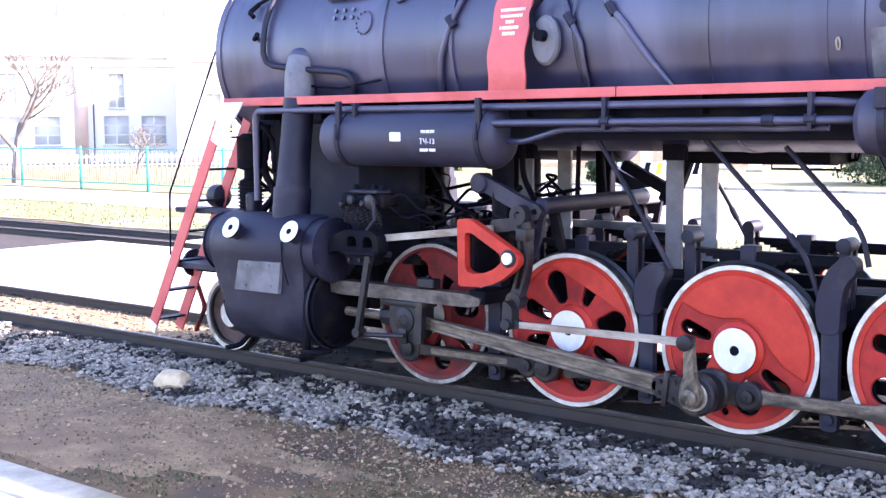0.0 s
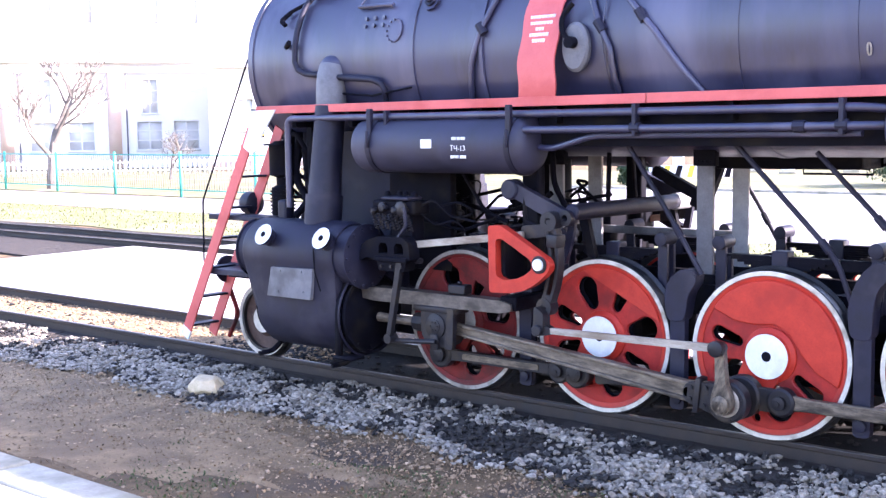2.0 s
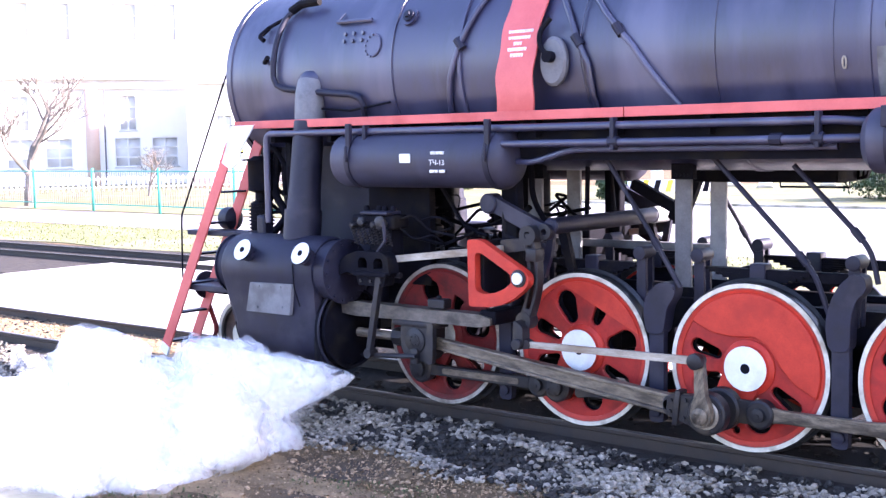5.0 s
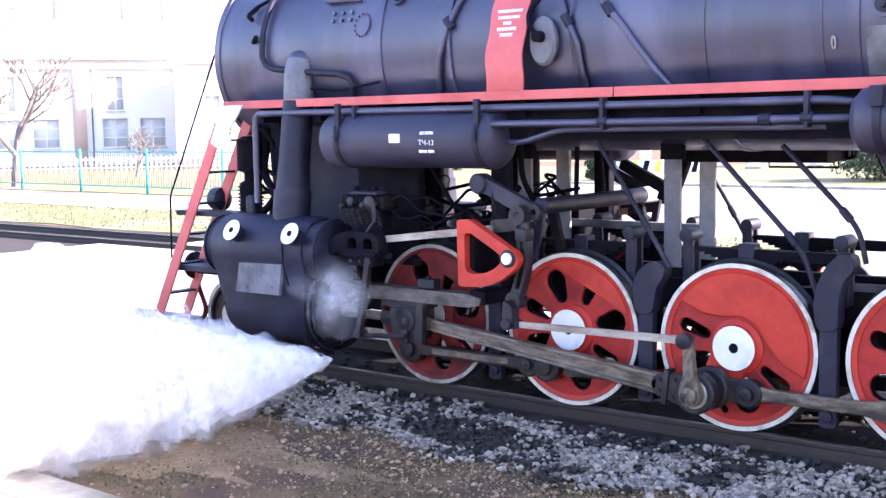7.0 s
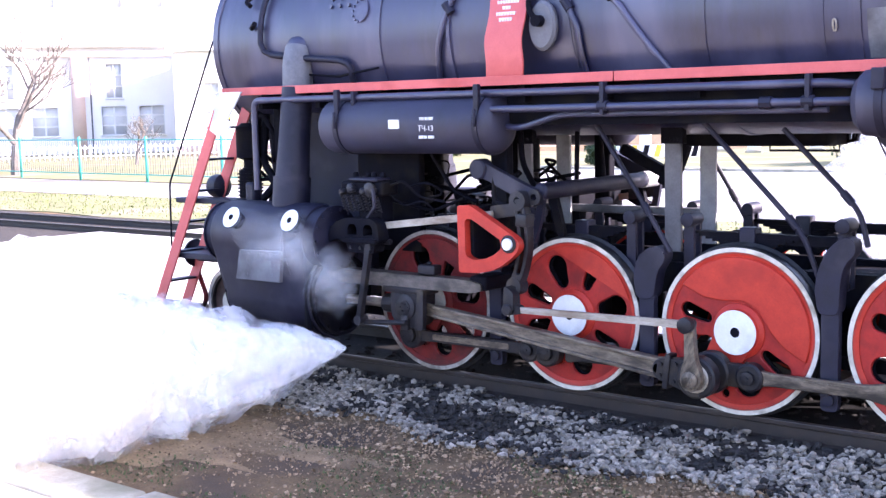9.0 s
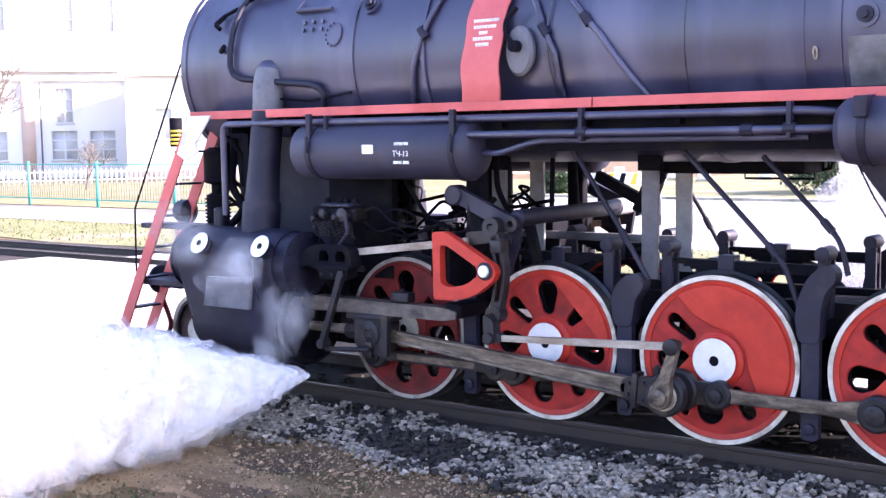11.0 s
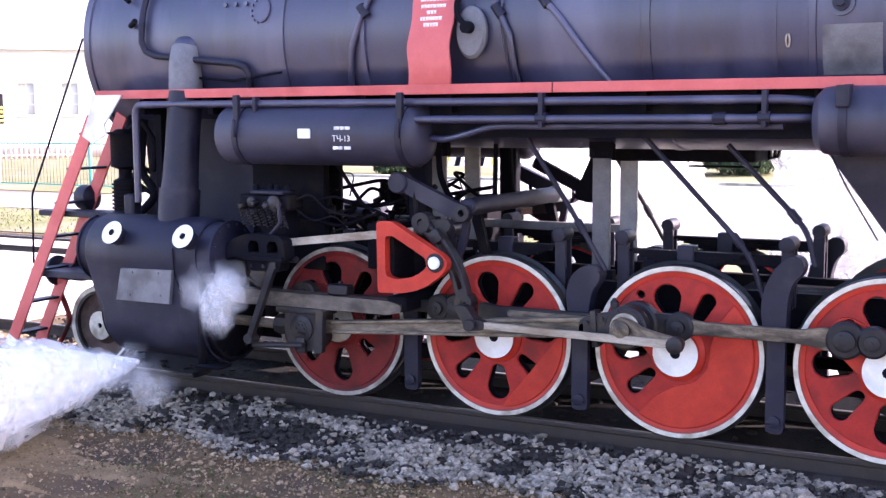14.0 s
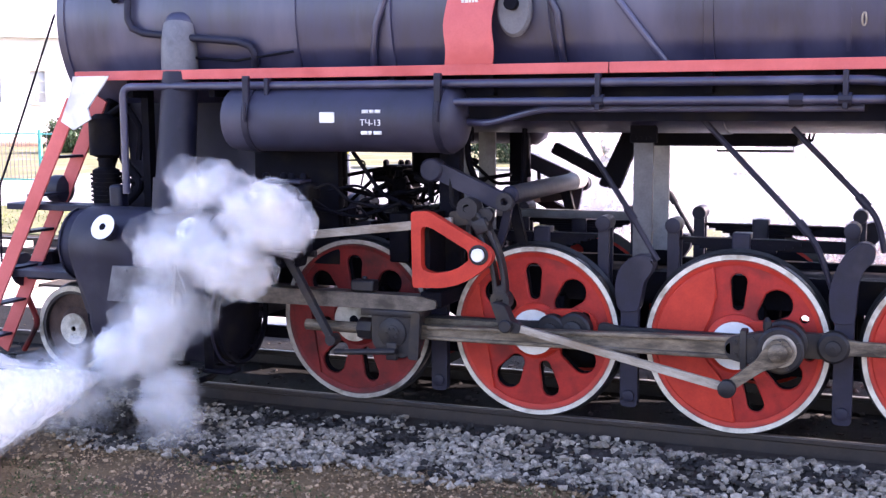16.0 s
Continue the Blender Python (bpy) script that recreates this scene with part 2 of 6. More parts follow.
def empty(name, parent=None, m=None):
    ob = new(name)
    ob.parent = parent
    ob.empty_display_size = 0.2
    if m is not None:
        ob.matrix_basis = m
    return ob


def B():
    return bmesh.new()


def box(bm, x0, x1, y0, y1, z0, z1, m=None):
    vs = [bm.verts.new((x, y, z)) for x in (x0, x1) for y in (y0, y1) for z in (z0, z1)]
    for q in ((0, 1, 3, 2), (4, 6, 7, 5), (0, 4, 5, 1), (2, 3, 7, 6), (0, 2, 6, 4), (1, 5, 7, 3)):
        bm.faces.new([vs[i] for i in q])
    if (x1 - x0) * (y1 - y0) * (z1 - z0) < 0:
        bmesh.ops.reverse_faces(bm, faces=list({f for v in vs for f in v.link_faces}))
    if m is not None:
        bmesh.ops.transform(bm, matrix=m, verts=vs)
    return bm


def rings(bm, loops, cap=True):
    made = [[bm.verts.new(p) for p in lp] for lp in loops]
    for a, b in zip(made, made[1:]):
        for i in range(len(a)):
            j = (i + 1) % len(a)
            bm.faces.new((a[i], a[j], b[j], b[i]))
    if cap:
        bm.faces.new(made[0][::-1])
        bm.faces.new(made[-1])
    bmesh.ops.recalc_face_normals(bm, faces=list({f for lp in made for v in lp for f in v.link_faces}))
    return bm


def tube(bm, pts, r, seg=10, round_r=0.0, r1=None):
    """A round bar along a line of points; round_r rounds its corners."""
    P = [Vector(p) for p in pts]
    if round_r:
        Q = [P[0]]
        for a, b, c in zip(P, P[1:], P[2:]):
            d0, d1 = min(round_r, (b - a).length * 0.45), min(round_r, (c - b).length * 0.45)
            s, e = b + (a - b).normalized() * d0, b + (c - b).normalized() * d1
            for k in range(6):
                u = k / 5
                Q.append(s * (1 - u) ** 2 + b * 2 * u * (1 - u) + e * u * u)
        P = Q + [P[-1]]
    loops, up = [], None
    for i, p in enumerate(P):
        d = (P[min(i + 1, len(P) - 1)] - P[max(i - 1, 0)]).normalized()
        if up is None:
            up = d.orthogonal().normalized()
        up = (up - d * up.dot(d)).normalized()
        w = d.cross(up)
        rad = r if r1 is None else r + (r1 - r) * i / (len(P) - 1)
        loops.append([p + (up * math.cos(a) + w * math.sin(a)) * rad for a in (2 * math.pi * k / seg for k in range(seg))])
    return rings(bm, loops)


def lathe(bm, prof, centre=(0, 0, 0), axis="y", seg=48, closed=False):
    """Turns a profile of (radius, place on the axis) round an axis; closed: a ring, open in the middle."""
    loops = []
    if closed:
        prof = list(prof) + [prof[0]]
    for r, a in prof:
        lp = []
        for k in range(seg):
            c, s = math.cos(2 * math.pi * k / seg) * r, math.sin(2 * math.pi * k / seg) * r
            lp.append(Vector(centre) + Vector({"x": (a, c, s), "y": (c, a, s), "z": (c, s, a)}[axis]))
        loops.append(lp)
    rings(bm, loops, not closed)
    if closed:
        bmesh.ops.remove_doubles(bm, verts=bm.verts, dist=1e-5)
        bmesh.ops.recalc_face_normals(bm, faces=bm.faces)
    return bm


def ring(bm, r0, r1, y0, y1, seg=64, centre=(0, 0, 0)):
    loops = [[Vector(centre) + Vector((math.cos(a) * r, y, math.sin(a) * r)) for a in (2 * math.pi * k / seg for k in range(seg))] for r, y in ((r0, y0), (r1, y0), (r1, y1), (r0, y1))]
    made = [[bm.verts.new(p) for p in lp] for lp in loops]
    for a, b in zip(made, made[1:] + made[:1]):
        for i in range(seg):
            j = (i + 1) % seg
            bm.faces.new((a[i], a[j], b[j], b[i]))
    bmesh.ops.recalc_face_normals(bm, faces=bm.faces)
    return bm


def plate(bm, outline, y0, y1, holes=()):
    """A plate with holes, its outline in x and z, from y0 to y1."""
    edges, verts = [], []
    for lp in (outline, *holes):
        vs = [bm.verts.new((x, y0, z)) for x, z in lp]
        verts += vs
        edges += [bm.edges.new((vs[i], vs[(i + 1) % len(vs)])) for i in range(len(vs))]
    faces = [g for g in bmesh.ops.triangle_fill(bm, use_beauty=True, edges=edges)["geom"] if isinstance(g, bmesh.types.BMFace)]
    ext = bmesh.ops.extrude_face_region(bm, geom=faces)["geom"]
    moved = [v for v in ext if isinstance(v, bmesh.types.BMVert)]
    bmesh.ops.translate(bm, verts=moved, vec=(0, y1 - y0, 0))
    bmesh.ops.recalc_face_normals(bm, faces=list({f for v in verts + moved for f in v.link_faces}))
    return bm


def rounded(pts, r, n=5):
    """An outline with rounded corners."""
    out, P = [], [Vector((x, z)) for x, z in pts]
    for i, b in enumerate(P):
        a, c = P[i - 1], P[(i + 1) % len(P)]
        q = min(r, (a - b).length * 0.48, (c - b).length * 0.48)
        s, e = b + (a - b).normalized() * q, b + (c - b).normalized() * q
        for k in range(n):
            u = k / (n - 1)
            p = s * (1 - u) ** 2 + b * 2 * u * (1 - u) + e * u * u
            out.append((p.x, p.y))
    return out


def disc(x, z, r, n=24, a0=0.0, a1=2 * math.pi):
    return [(x + r * math.cos(a0 + (a1 - a0) * k / n), z + r * math.sin(a0 + (a1 - a0) * k / n)) for k in range(n)]


def oval(rad, ang, length, w0, w1, n=8):
    """A window in a wheel: narrower (w0) towards the hub, wider (w1) towards the rim."""
    c, s = math.cos(ang), math.sin(ang)
    pts = [(-length / 2 + w0 + w0 * math.cos(math.pi / 2 + math.pi * k / n), w0 * math.sin(math.pi / 2 + math.pi * k / n)) for k in range(n + 1)]
    pts += [(length / 2 - w1 + w1 * math.cos(-math.pi / 2 + math.pi * k / n), w1 * math.sin(-math.pi / 2 + math.pi * k / n)) for k in range(n + 1)]
    return [((rad + u) * c - v * s, (rad + u) * s + v * c) for u, v in pts]


def bolts(bm, places, r=0.014, h=0.012, axis=(0, -1, 0)):
    for p in places:
        tube(bm, [p, Vector(p) + Vector(axis) * h], r, 6)
    return bm


def jitter_mesh(name, verts, faces, material, parent=None, label="", category="", kind=""):
    me = bpy.data.meshes.new(name)
    me.from_pydata(verts, [], faces)
    me.materials.append(material)
    ob = new(name, me)
    ob.parent = parent
    return tagged(ob, label, category, "", kind)


ICO_V, ICO_F = None, None


def ico():
    global ICO_V, ICO_F
    if ICO_V is None:
        b = bmesh.new()
        bmesh.ops.create_icosphere(b, subdivisions=1, radius=1)
        ICO_V = np.array([v.co for v in b.verts])
        ICO_F = np.array([[v.index for v in f.verts] for f in b.faces])
        b.free()
    return ICO_V, ICO_F


def scatter_stones(rng, pos, size, flat=0.7):
    """Angular stones at pos: arrays of vertices and faces."""
    V, F = ico()
    n = len(pos)
    rad = rng.uniform(0.5, 1.3, (n, len(V), 1))
    sc = rng.uniform(0.65, 1.2, (n, 1, 3)) * np.array([1, 1, flat]) * np.reshape(size, (n, 1, 1))
    a = rng.uniform(0, 6.283, n)
    P = V[None] * rad * sc
    c, s = np.cos(a)[:, None], np.sin(a)[:, None]
    P = np.stack([P[..., 0] * c - P[..., 1] * s, P[..., 0] * s + P[..., 1] * c, P[..., 2]], -1) + pos[:, None]
    Fs = F[None] + (np.arange(n) * len(V))[:, None, None]
    return P.reshape(-1, 3), Fs.reshape(-1, 3)


# ---- ground and track ----
rng = np.random.default_rng(4)
GZ = -0.27


def hump(x, y):
    """Height of the ground: the low ballast shoulder along the track, and slight unevenness."""
    e = -2.0 + 0.16 * math.sin(x * 1.3) + 0.1 * math.sin(x * 3.7 + 1)
    s = min(max((y - e) / 0.75, 0), 1) * min(max((2.9 - y) / 0.8, 0), 1)
    return GZ + 0.1 * s * s * (3 - 2 * s) + 0.02 * noise.noise(Vector((x * 0.6, y * 0.6, 0)))


bm = B()
xs = [-900, -300, -120, -60, -40, -30] + [-24 + 0.3 * i for i in range(125)] + [18, 26, 40, 80, 200, 700]
ys = [-400, -120, -40, -20, -14] + [-10 + 0.2 * i for i in range(81)] + [7.4, 12, 20, 40, 80, 200, 700]
grid = [[bm.verts.new((x, y, hump(x, y) if abs(y) < 6.5 and -24 < x < 14 else GZ)) for y in ys] for x in xs]
for i in range(len(xs) - 1):
    for j in range(len(ys) - 1):
        bm.faces.new((grid[i][j], grid[i + 1][j], grid[i + 1][j + 1], grid[i][j + 1]))
ground = tagged(part("ground", bm, DIRT), "brown packed dirt with moss and scattered small stones", "ground", "", "structure")


def strip(name, x0, x1, y0, y1, z, material, label, wob=0.0, cat="pavement"):
    b = B()
    n = 60
    top = []
    for i in range(n + 1):
        x = x0 + (x1 - x0) * i / n
        a, c = wob * noise.noise(Vector((x * 0.3, y0, 0))), wob * noise.noise(Vector((x * 0.3, y1, 3)))
        top.append((b.verts.new((x, y0 + a, z)), b.verts.new((x, y1 + c, z)), b.verts.new((x, y0 + a, GZ - 0.1)), b.verts.new((x, y1 + c, GZ - 0.1))))
    for p, q in zip(top, top[1:]):
        b.faces.new((p[0], q[0], q[1], p[1]))
        b.faces.new((p[2], q[2], q[0], p[0]))
        b.faces.new((p[1], q[1], q[3], p[3]))
    for p in (top[0], top[-1]):
        b.faces.new((p[0], p[1], p[3], p[2]))
    bmesh.ops.recalc_face_normals(b, faces=b.faces)
    return tagged(part(name, b, material), label, cat, "", "structure")


def rail_mesh(x0, x1, y, top, bm_foot, bm_head):
    prof = [(-0.065, -0.18), (0.065, -0.18), (0.065, -0.168), (0.012, -0.15), (0.01, -0.05), (0.036, -0.036), (0.037, -0.004), (-0.037, -0.004), (-0.036, -0.036), (-0.01, -0.05), (-0.012, -0.15), (-0.065, -0.168)]
    rings(bm_foot, [[(x, y + a, top + b) for a, b in prof] for x in (x0, x1)])
    box(bm_head, x0, x1, y - 0.033, y + 0.033, top - 0.006, top)


track = tagged(empty("railway_track"), "worn railway track with wooden sleepers and polished rails", "track", "", "structure")
for y in (-0.80, 0.80):
    f, h = B(), B()
    rail_mesh(-90, 60, y, 0.0, f, h)
    r_ob = part("rail", f, RAIL, track, "rusty brown steel rail")
    part("rail_head", h, RAILTOP, r_ob, "polished rail running surface")
bm = box(B(), -0.12, 0.12, -1.36, 1.36, -0.34, -0.165)
bmesh.ops.bevel(bm, geom=bm.edges[:], offset=0.012, segments=1, affect="EDGES")
sleeper = part("sleeper", bm, WOOD, track, "", True)
sleeper.matrix_basis = pose(-20, 0, 0)
for i in range(1, 60):
    s = sleeper.copy()
    scene.collection.objects.link(s)
    s.matrix_basis = pose(-20 + 0.58 * i + rng.uniform(-0.03, 0.03), rng.uniform(-0.05, 0.05), rng.uniform(-0.012, 0.012), 0, 0, rng.uniform(-1.2, 1.2))

# the second track beyond, and the timber crossing between them
track2 = tagged(empty("railway_track"), "second railway track with dark rails beyond", "track", "", "structure")
for y in (8.1, 9.62):
    f, h = B(), B()
    rail_mesh(-160, 60, y, -0.06, f, h)
    r_ob = part("rail", f, RAIL, track2, "dark rusty steel rail")
    part("rail_head", h, RAILTOP, r_ob, "polished rail running surface")
strip("ballast_bed", -160, 60, 5.2, 11.2, GZ + 0.05, BED, "dark oily ballast of the second track", 0.3, "ballast")
strip("paving", -21.5, -9.2, 1.25, 7.6, GZ + 0.155, PAVING, "sunlit pale concrete crossing slabs between the tracks", 0.0)
strip("paving", -19.5, -13, 8.25, 9.45, GZ + 0.17, PAVING, "pale slabs between the rails of the second track", 0.0)
strip("paving", -9.1, 30, 3.2, 6.4, GZ + 0.012, PAVING, "pale sunlit gravel path beside the track", 0.25)
strip("lawn", -140, 60, 11.6, 17.6, GZ + 0.03, GRASS, "thin spring grass verge beyond the tracks", 0.5, "lawn")
strip("road", -200, 90, 17.9, 24.2, GZ + 0.02, ASPHALT, "pale sunlit road beyond the verge", 0.1, "road")
strip("lawn", -200, -30, 24.6, 60, GZ + 0.03, GRASS, "pale green lawn behind the fence", 0.4, "lawn")
strip("road", -30, 120, 24.1, 39.5, GZ + 0.016, ASPHALT, "wide pale asphalt yard", 0.1, "road")
strip("kerb", -30, 120, 39.5, 40.1, GZ + 0.14, CONCRETE, "pale concrete kerb of the yard", 0.0, "kerb")
strip("lawn", -30, 120, 40.1, 75, GZ + 0.1, GRASS, "spring lawn behind the kerb", 0.3, "lawn")
plat = strip("platform_edge", -16, 14, -8.8, -5.0, GZ + 0.05, CONCRETE, "weathered grooved concrete platform edge slab", 0.03, "platform")
for k in range(14):
    bm = box(B(), -15.9 + 2.14 * k, -13.8 + 2.14 * k, -5.4, -4.88 + rng.uniform(-0.03, 0.03), GZ - 0.05, GZ + 0.075 + rng.uniform(0, 0.012))
    part("slab", bm, CONCRETE, plat, "", bevel=0.025)

# covers the sleepers with painted shade where sun would reach beneath the engine
strip("track_bed", -8.5, 20, -0.72, 2.9, GZ + 0.118, COALSHADE, "black oily bed between the rails, darkened further for the shade under the engine", 0.05, "ballast")

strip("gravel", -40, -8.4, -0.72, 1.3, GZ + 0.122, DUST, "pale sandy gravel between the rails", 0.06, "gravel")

# a paler, dusty trodden patch on the near side
bm = B()
rows_ = []
for k in range(97):
    a = 2 * math.pi * k / 96
    w = 1 + 0.2 * noise.noise(Vector((math.cos(a) * 2.2, math.sin(a) * 2.2, 2))) + 0.22 * noise.noise(Vector((math.cos(a) * 7, math.sin(a) * 7, 5)))
    rows_.append([(-8.9 + 6.3 * w * q * math.cos(a), -3.45 + 1.5 * w * q * math.sin(a)) for q in (0.02, 0.25, 0.5, 0.75, 0.9, 1.0)])
vs_ = [[bm.verts.new((x, y, hump(x, y) + (0.01 if j < 5 else -0.006))) for j, (x, y) in enumerate(r)] for r in rows_[:-1]]
for k in range(96):
    for j in range(5):
        bm.faces.new((vs_[k][j], vs_[k][j + 1], vs_[(k + 1) % 96][j + 1], vs_[(k + 1) % 96][j]))
bmesh.ops.recalc_face_normals(bm, faces=bm.faces)
tagged(part("dusty_ground", bm, DUST), "paler dusty trodden dirt beside the track", "ground", "", "structure")

# black, oily bed under the ballast stones
bm = B()
lanes = []
for k in range(170):
    x = -17 + 0.16 * k
    e = -1.98 + 0.16 * math.sin(x * 1.3) + 0.1 * math.sin(x * 3.7 + 1) + 0.16 * noise.noise(Vector((x * 2.1, 4, 0))) + 0.1 * noise.noise(Vector((x * 6.3, 9, 0)))
    lanes.append([bm.verts.new((x, e + (-0.87 - e) * q, hump(x, e + (-0.87 - e) * q) + (0.008 if 0 < q else -0.006))) for q in (0, 0.1, 0.25, 0.4, 0.55, 0.7, 0.85, 1.0)])
for p_, q_ in zip(lanes, lanes[1:]):
    for j in range(7):
        bm.faces.new((p_[j], q_[j], q_[j + 1], p_[j + 1]))
tagged(part("ballast_bed", bm, BED), "black oily bed under the ballast stones", "ballast", "", "structure")

# ballast stones, pebbles, litter
n = 40000
px = rng.uniform(-17, 9, n)
edge = -2.0 + 0.16 * np.sin(px * 1.3) + 0.1 * np.sin(px * 3.7 + 1)
py = edge + np.where(rng.uniform(0, 1, n) < 0.84, rng.uniform(0.0, 1.1, n), -np.abs(rng.normal(0, 0.14, n)))
patch = np.array([noise.fractal(Vector((a * 1.5, b * 2.6, 3)), 0.9, 2.1, 3) for a, b in zip(px, py)])
near_rail = np.clip((py + 1.35) / 0.35, 0, 1)
light = rng.uniform(0, 1, n) < np.clip(0.5 + 0.22 * np.clip(px + 1, 0, 1) + 0.16 * np.clip(-4.0 - px, 0, 1) + 1.6 * patch - 0.55 * near_rail, 0.03, 0.88)
oil = (((px + 2.35) / 0.85) ** 2 + ((py + 1.7) / 0.3) ** 2 < 1)
light &= ~oil | (rng.uniform(0, 1, n) < 0.12)
on_sl = (np.abs((px + 20) / 0.58 - np.round((px + 20) / 0.58)) < 0.24) & (py > -1.42)
keep = (py < -0.9) & (~on_sl | (rng.uniform(0, 1, n) < 0.4)) & (light | (rng.uniform(0, 1, n) < 0.34))
px, py, light = px[keep], py[keep], light[keep]
pz = np.array([hump(a, b) for a, b in zip(px, py)]) + rng.uniform(0.004, 0.05, len(px))
size = rng.uniform(0.014, 0.046, len(px)) * (1 + 0.35 * rng.uniform(0, 1, len(px)) ** 6)
v, f = scatter_stones(rng, np.stack([px, py, pz], 1)[~light], size[~light])
jitter_mesh("ballast_stones", v.tolist(), f.tolist(), STONEDARK, None, "soot-stained crushed stone ballast beside the rail", "ballast", "stuff")
v, f = scatter_stones(rng, np.stack([px, py, pz], 1)[light], size[light])
jitter_mesh("ballast_stones", v.tolist(), f.tolist(), STONE, None, "light grey crushed stone ballast along the rail", "ballast", "stuff")
# between the rails the dark stone colour stands for shade behind the wheels
n = 2600
qx, qy = rng.uniform(-17, 9, n), rng.uniform(-0.65, 2.4, n)
qz = np.array([hump(a, b) for a, b in zip(qx, qy)]) + rng.uniform(0, 0.03, n)
v, f = scatter_stones(rng, np.stack([qx, qy, qz], 1), rng.uniform(0.02, 0.045, n))
jitter_mesh("ballast_stones", v.tolist(), f.tolist(), STONEDARK, None, "ballast stones between the rails, darkened for the shade behind the wheels", "ballast", "stuff")
n = 2600
qx, qy = rng.uniform(-17, -6.3, n), rng.uniform(-0.68, 1.3, n)
v, f = scatter_stones(rng, np.stack([qx, qy, np.full(n, GZ + 0.125)], 1), rng.uniform(0.012, 0.035, n))
jitter_mesh("gravel_stones", v.tolist(), f.tolist(), PEBBLE, None, "sunlit pale gravel stones between the rails", "gravel", "stuff")
n = 11000
qx, qy = rng.uniform(-11, 5, n), -2.0 - np.abs(rng.normal(0, 1.2, n))
qz = np.array([hump(a, b) for a, b in zip(qx, qy)]) + 0.008
big = rng.uniform(0, 1, n) ** 7
v, f = scatter_stones(rng, np.stack([qx, qy, qz], 1), 0.005 + 0.008 * rng.uniform(0, 1, n) + 0.026 * big)
jitter_mesh("pebbles", v.tolist(), f.tolist(), PEBBLE, None, "small pale pebbles strewn on brown dirt", "pebbles", "stuff")


def flakes(rng, pos, size, tilt=0.5):
    n = len(pos)
    a = rng.uniform(0, 6.283, n)
    u = np.stack([np.cos(a), np.sin(a), rng.normal(0, tilt, n)], 1)
    w = np.stack([-np.sin(a), np.cos(a), rng.normal(0, tilt, n)], 1)
    s = np.reshape(size, (n, 1))
    q = np.stack([pos - u * s, pos + w * s * 0.55, pos + u * s, pos - w * s * 0.5], 1)
    return q.reshape(-1, 3), np.arange(4 * n).reshape(n, 4)


n = 16000
qx, qy = rng.uniform(-11, 5, n), -1.95 - np.abs(rng.normal(0, 1.4, n))
qz = np.array([hump(a, b) for a, b in zip(qx, qy)]) + 0.016
v, f = flakes(rng, np.stack([qx, qy, qz], 1), rng.uniform(0.006, 0.022, n))
jitter_mesh("leaf_litter", v.tolist(), f.tolist(), LITTER, None, "rusty brown dead leaf litter on dirt", "leaf litter", "stuff")
n = 16000
qx, qy = rng.uniform(-5, 6, n), rng.uniform(-4.7, -2.1, n)
keep = np.array([noise.noise(Vector((a * 0.9, b * 1.5, 5))) for a, b in zip(qx, qy)]) + 0.12 * (qx + 2.2) - 0.25 * (qy + 3.0) > 0.05
qx, qy = qx[keep], qy[keep]
qz = np.array([hump(a, b) for a, b in zip(qx, qy)]) + 0.008
v, f = flakes(rng, np.stack([qx, qy, qz], 1), rng.uniform(0.006, 0.02, len(qx)), 0.9)
jitter_mesh("moss_and_grass", v.tolist(), f.tolist(), MOSS, None, "sparse low moss and grass in dirt", "moss", "stuff")

bm = B()
bmesh.ops.create_icosphere(bm, subdivisions=3, radius=0.2)
for v in bm.verts:
    v.co *= 1 + 0.35 * noise.noise(v.co * 6) + 0.12 * noise.noise(v.co * 17)
    for cut in ((0.6, -0.7, 0.4), (-0.8, -0.4, 0.5), (0.2, -0.6, -0.5), (0.1, -0.2, 1.0), (1.0, 0.1, 0.2), (-0.4, -0.9, 0.1)):
        w_ = Vector(cut).normalized()
        v.co -= w_ * max(v.co.dot(w_) - 0.15, 0) * 0.9
    v.co.z *= 0.72
    v.co.x *= 1.15
tagged(part("rock", bm, LIME, None, "", False, at=pose(-6.45, -1.97, GZ + 0.1, 0, 0, 20)), "pale limestone rock lying beside the ballast", "rock")

# ---- locomotive ----
loco = tagged(empty("steam_locomotive"), "black steam locomotive with red spoked wheels and white rims", "locomotive")
AX = [-3.45, -1.72, 0.0, 1.72, 3.44]
R, ZC, CR = 0.75, 0.75, 0.4
TH0 = 243.0


def wheel_disc(holes, hub_r=0.2, r=0.665, y0=-0.845, y1=-0.80):
    return plate(B(), disc(0, 0, r, 72), y0, y1, holes)


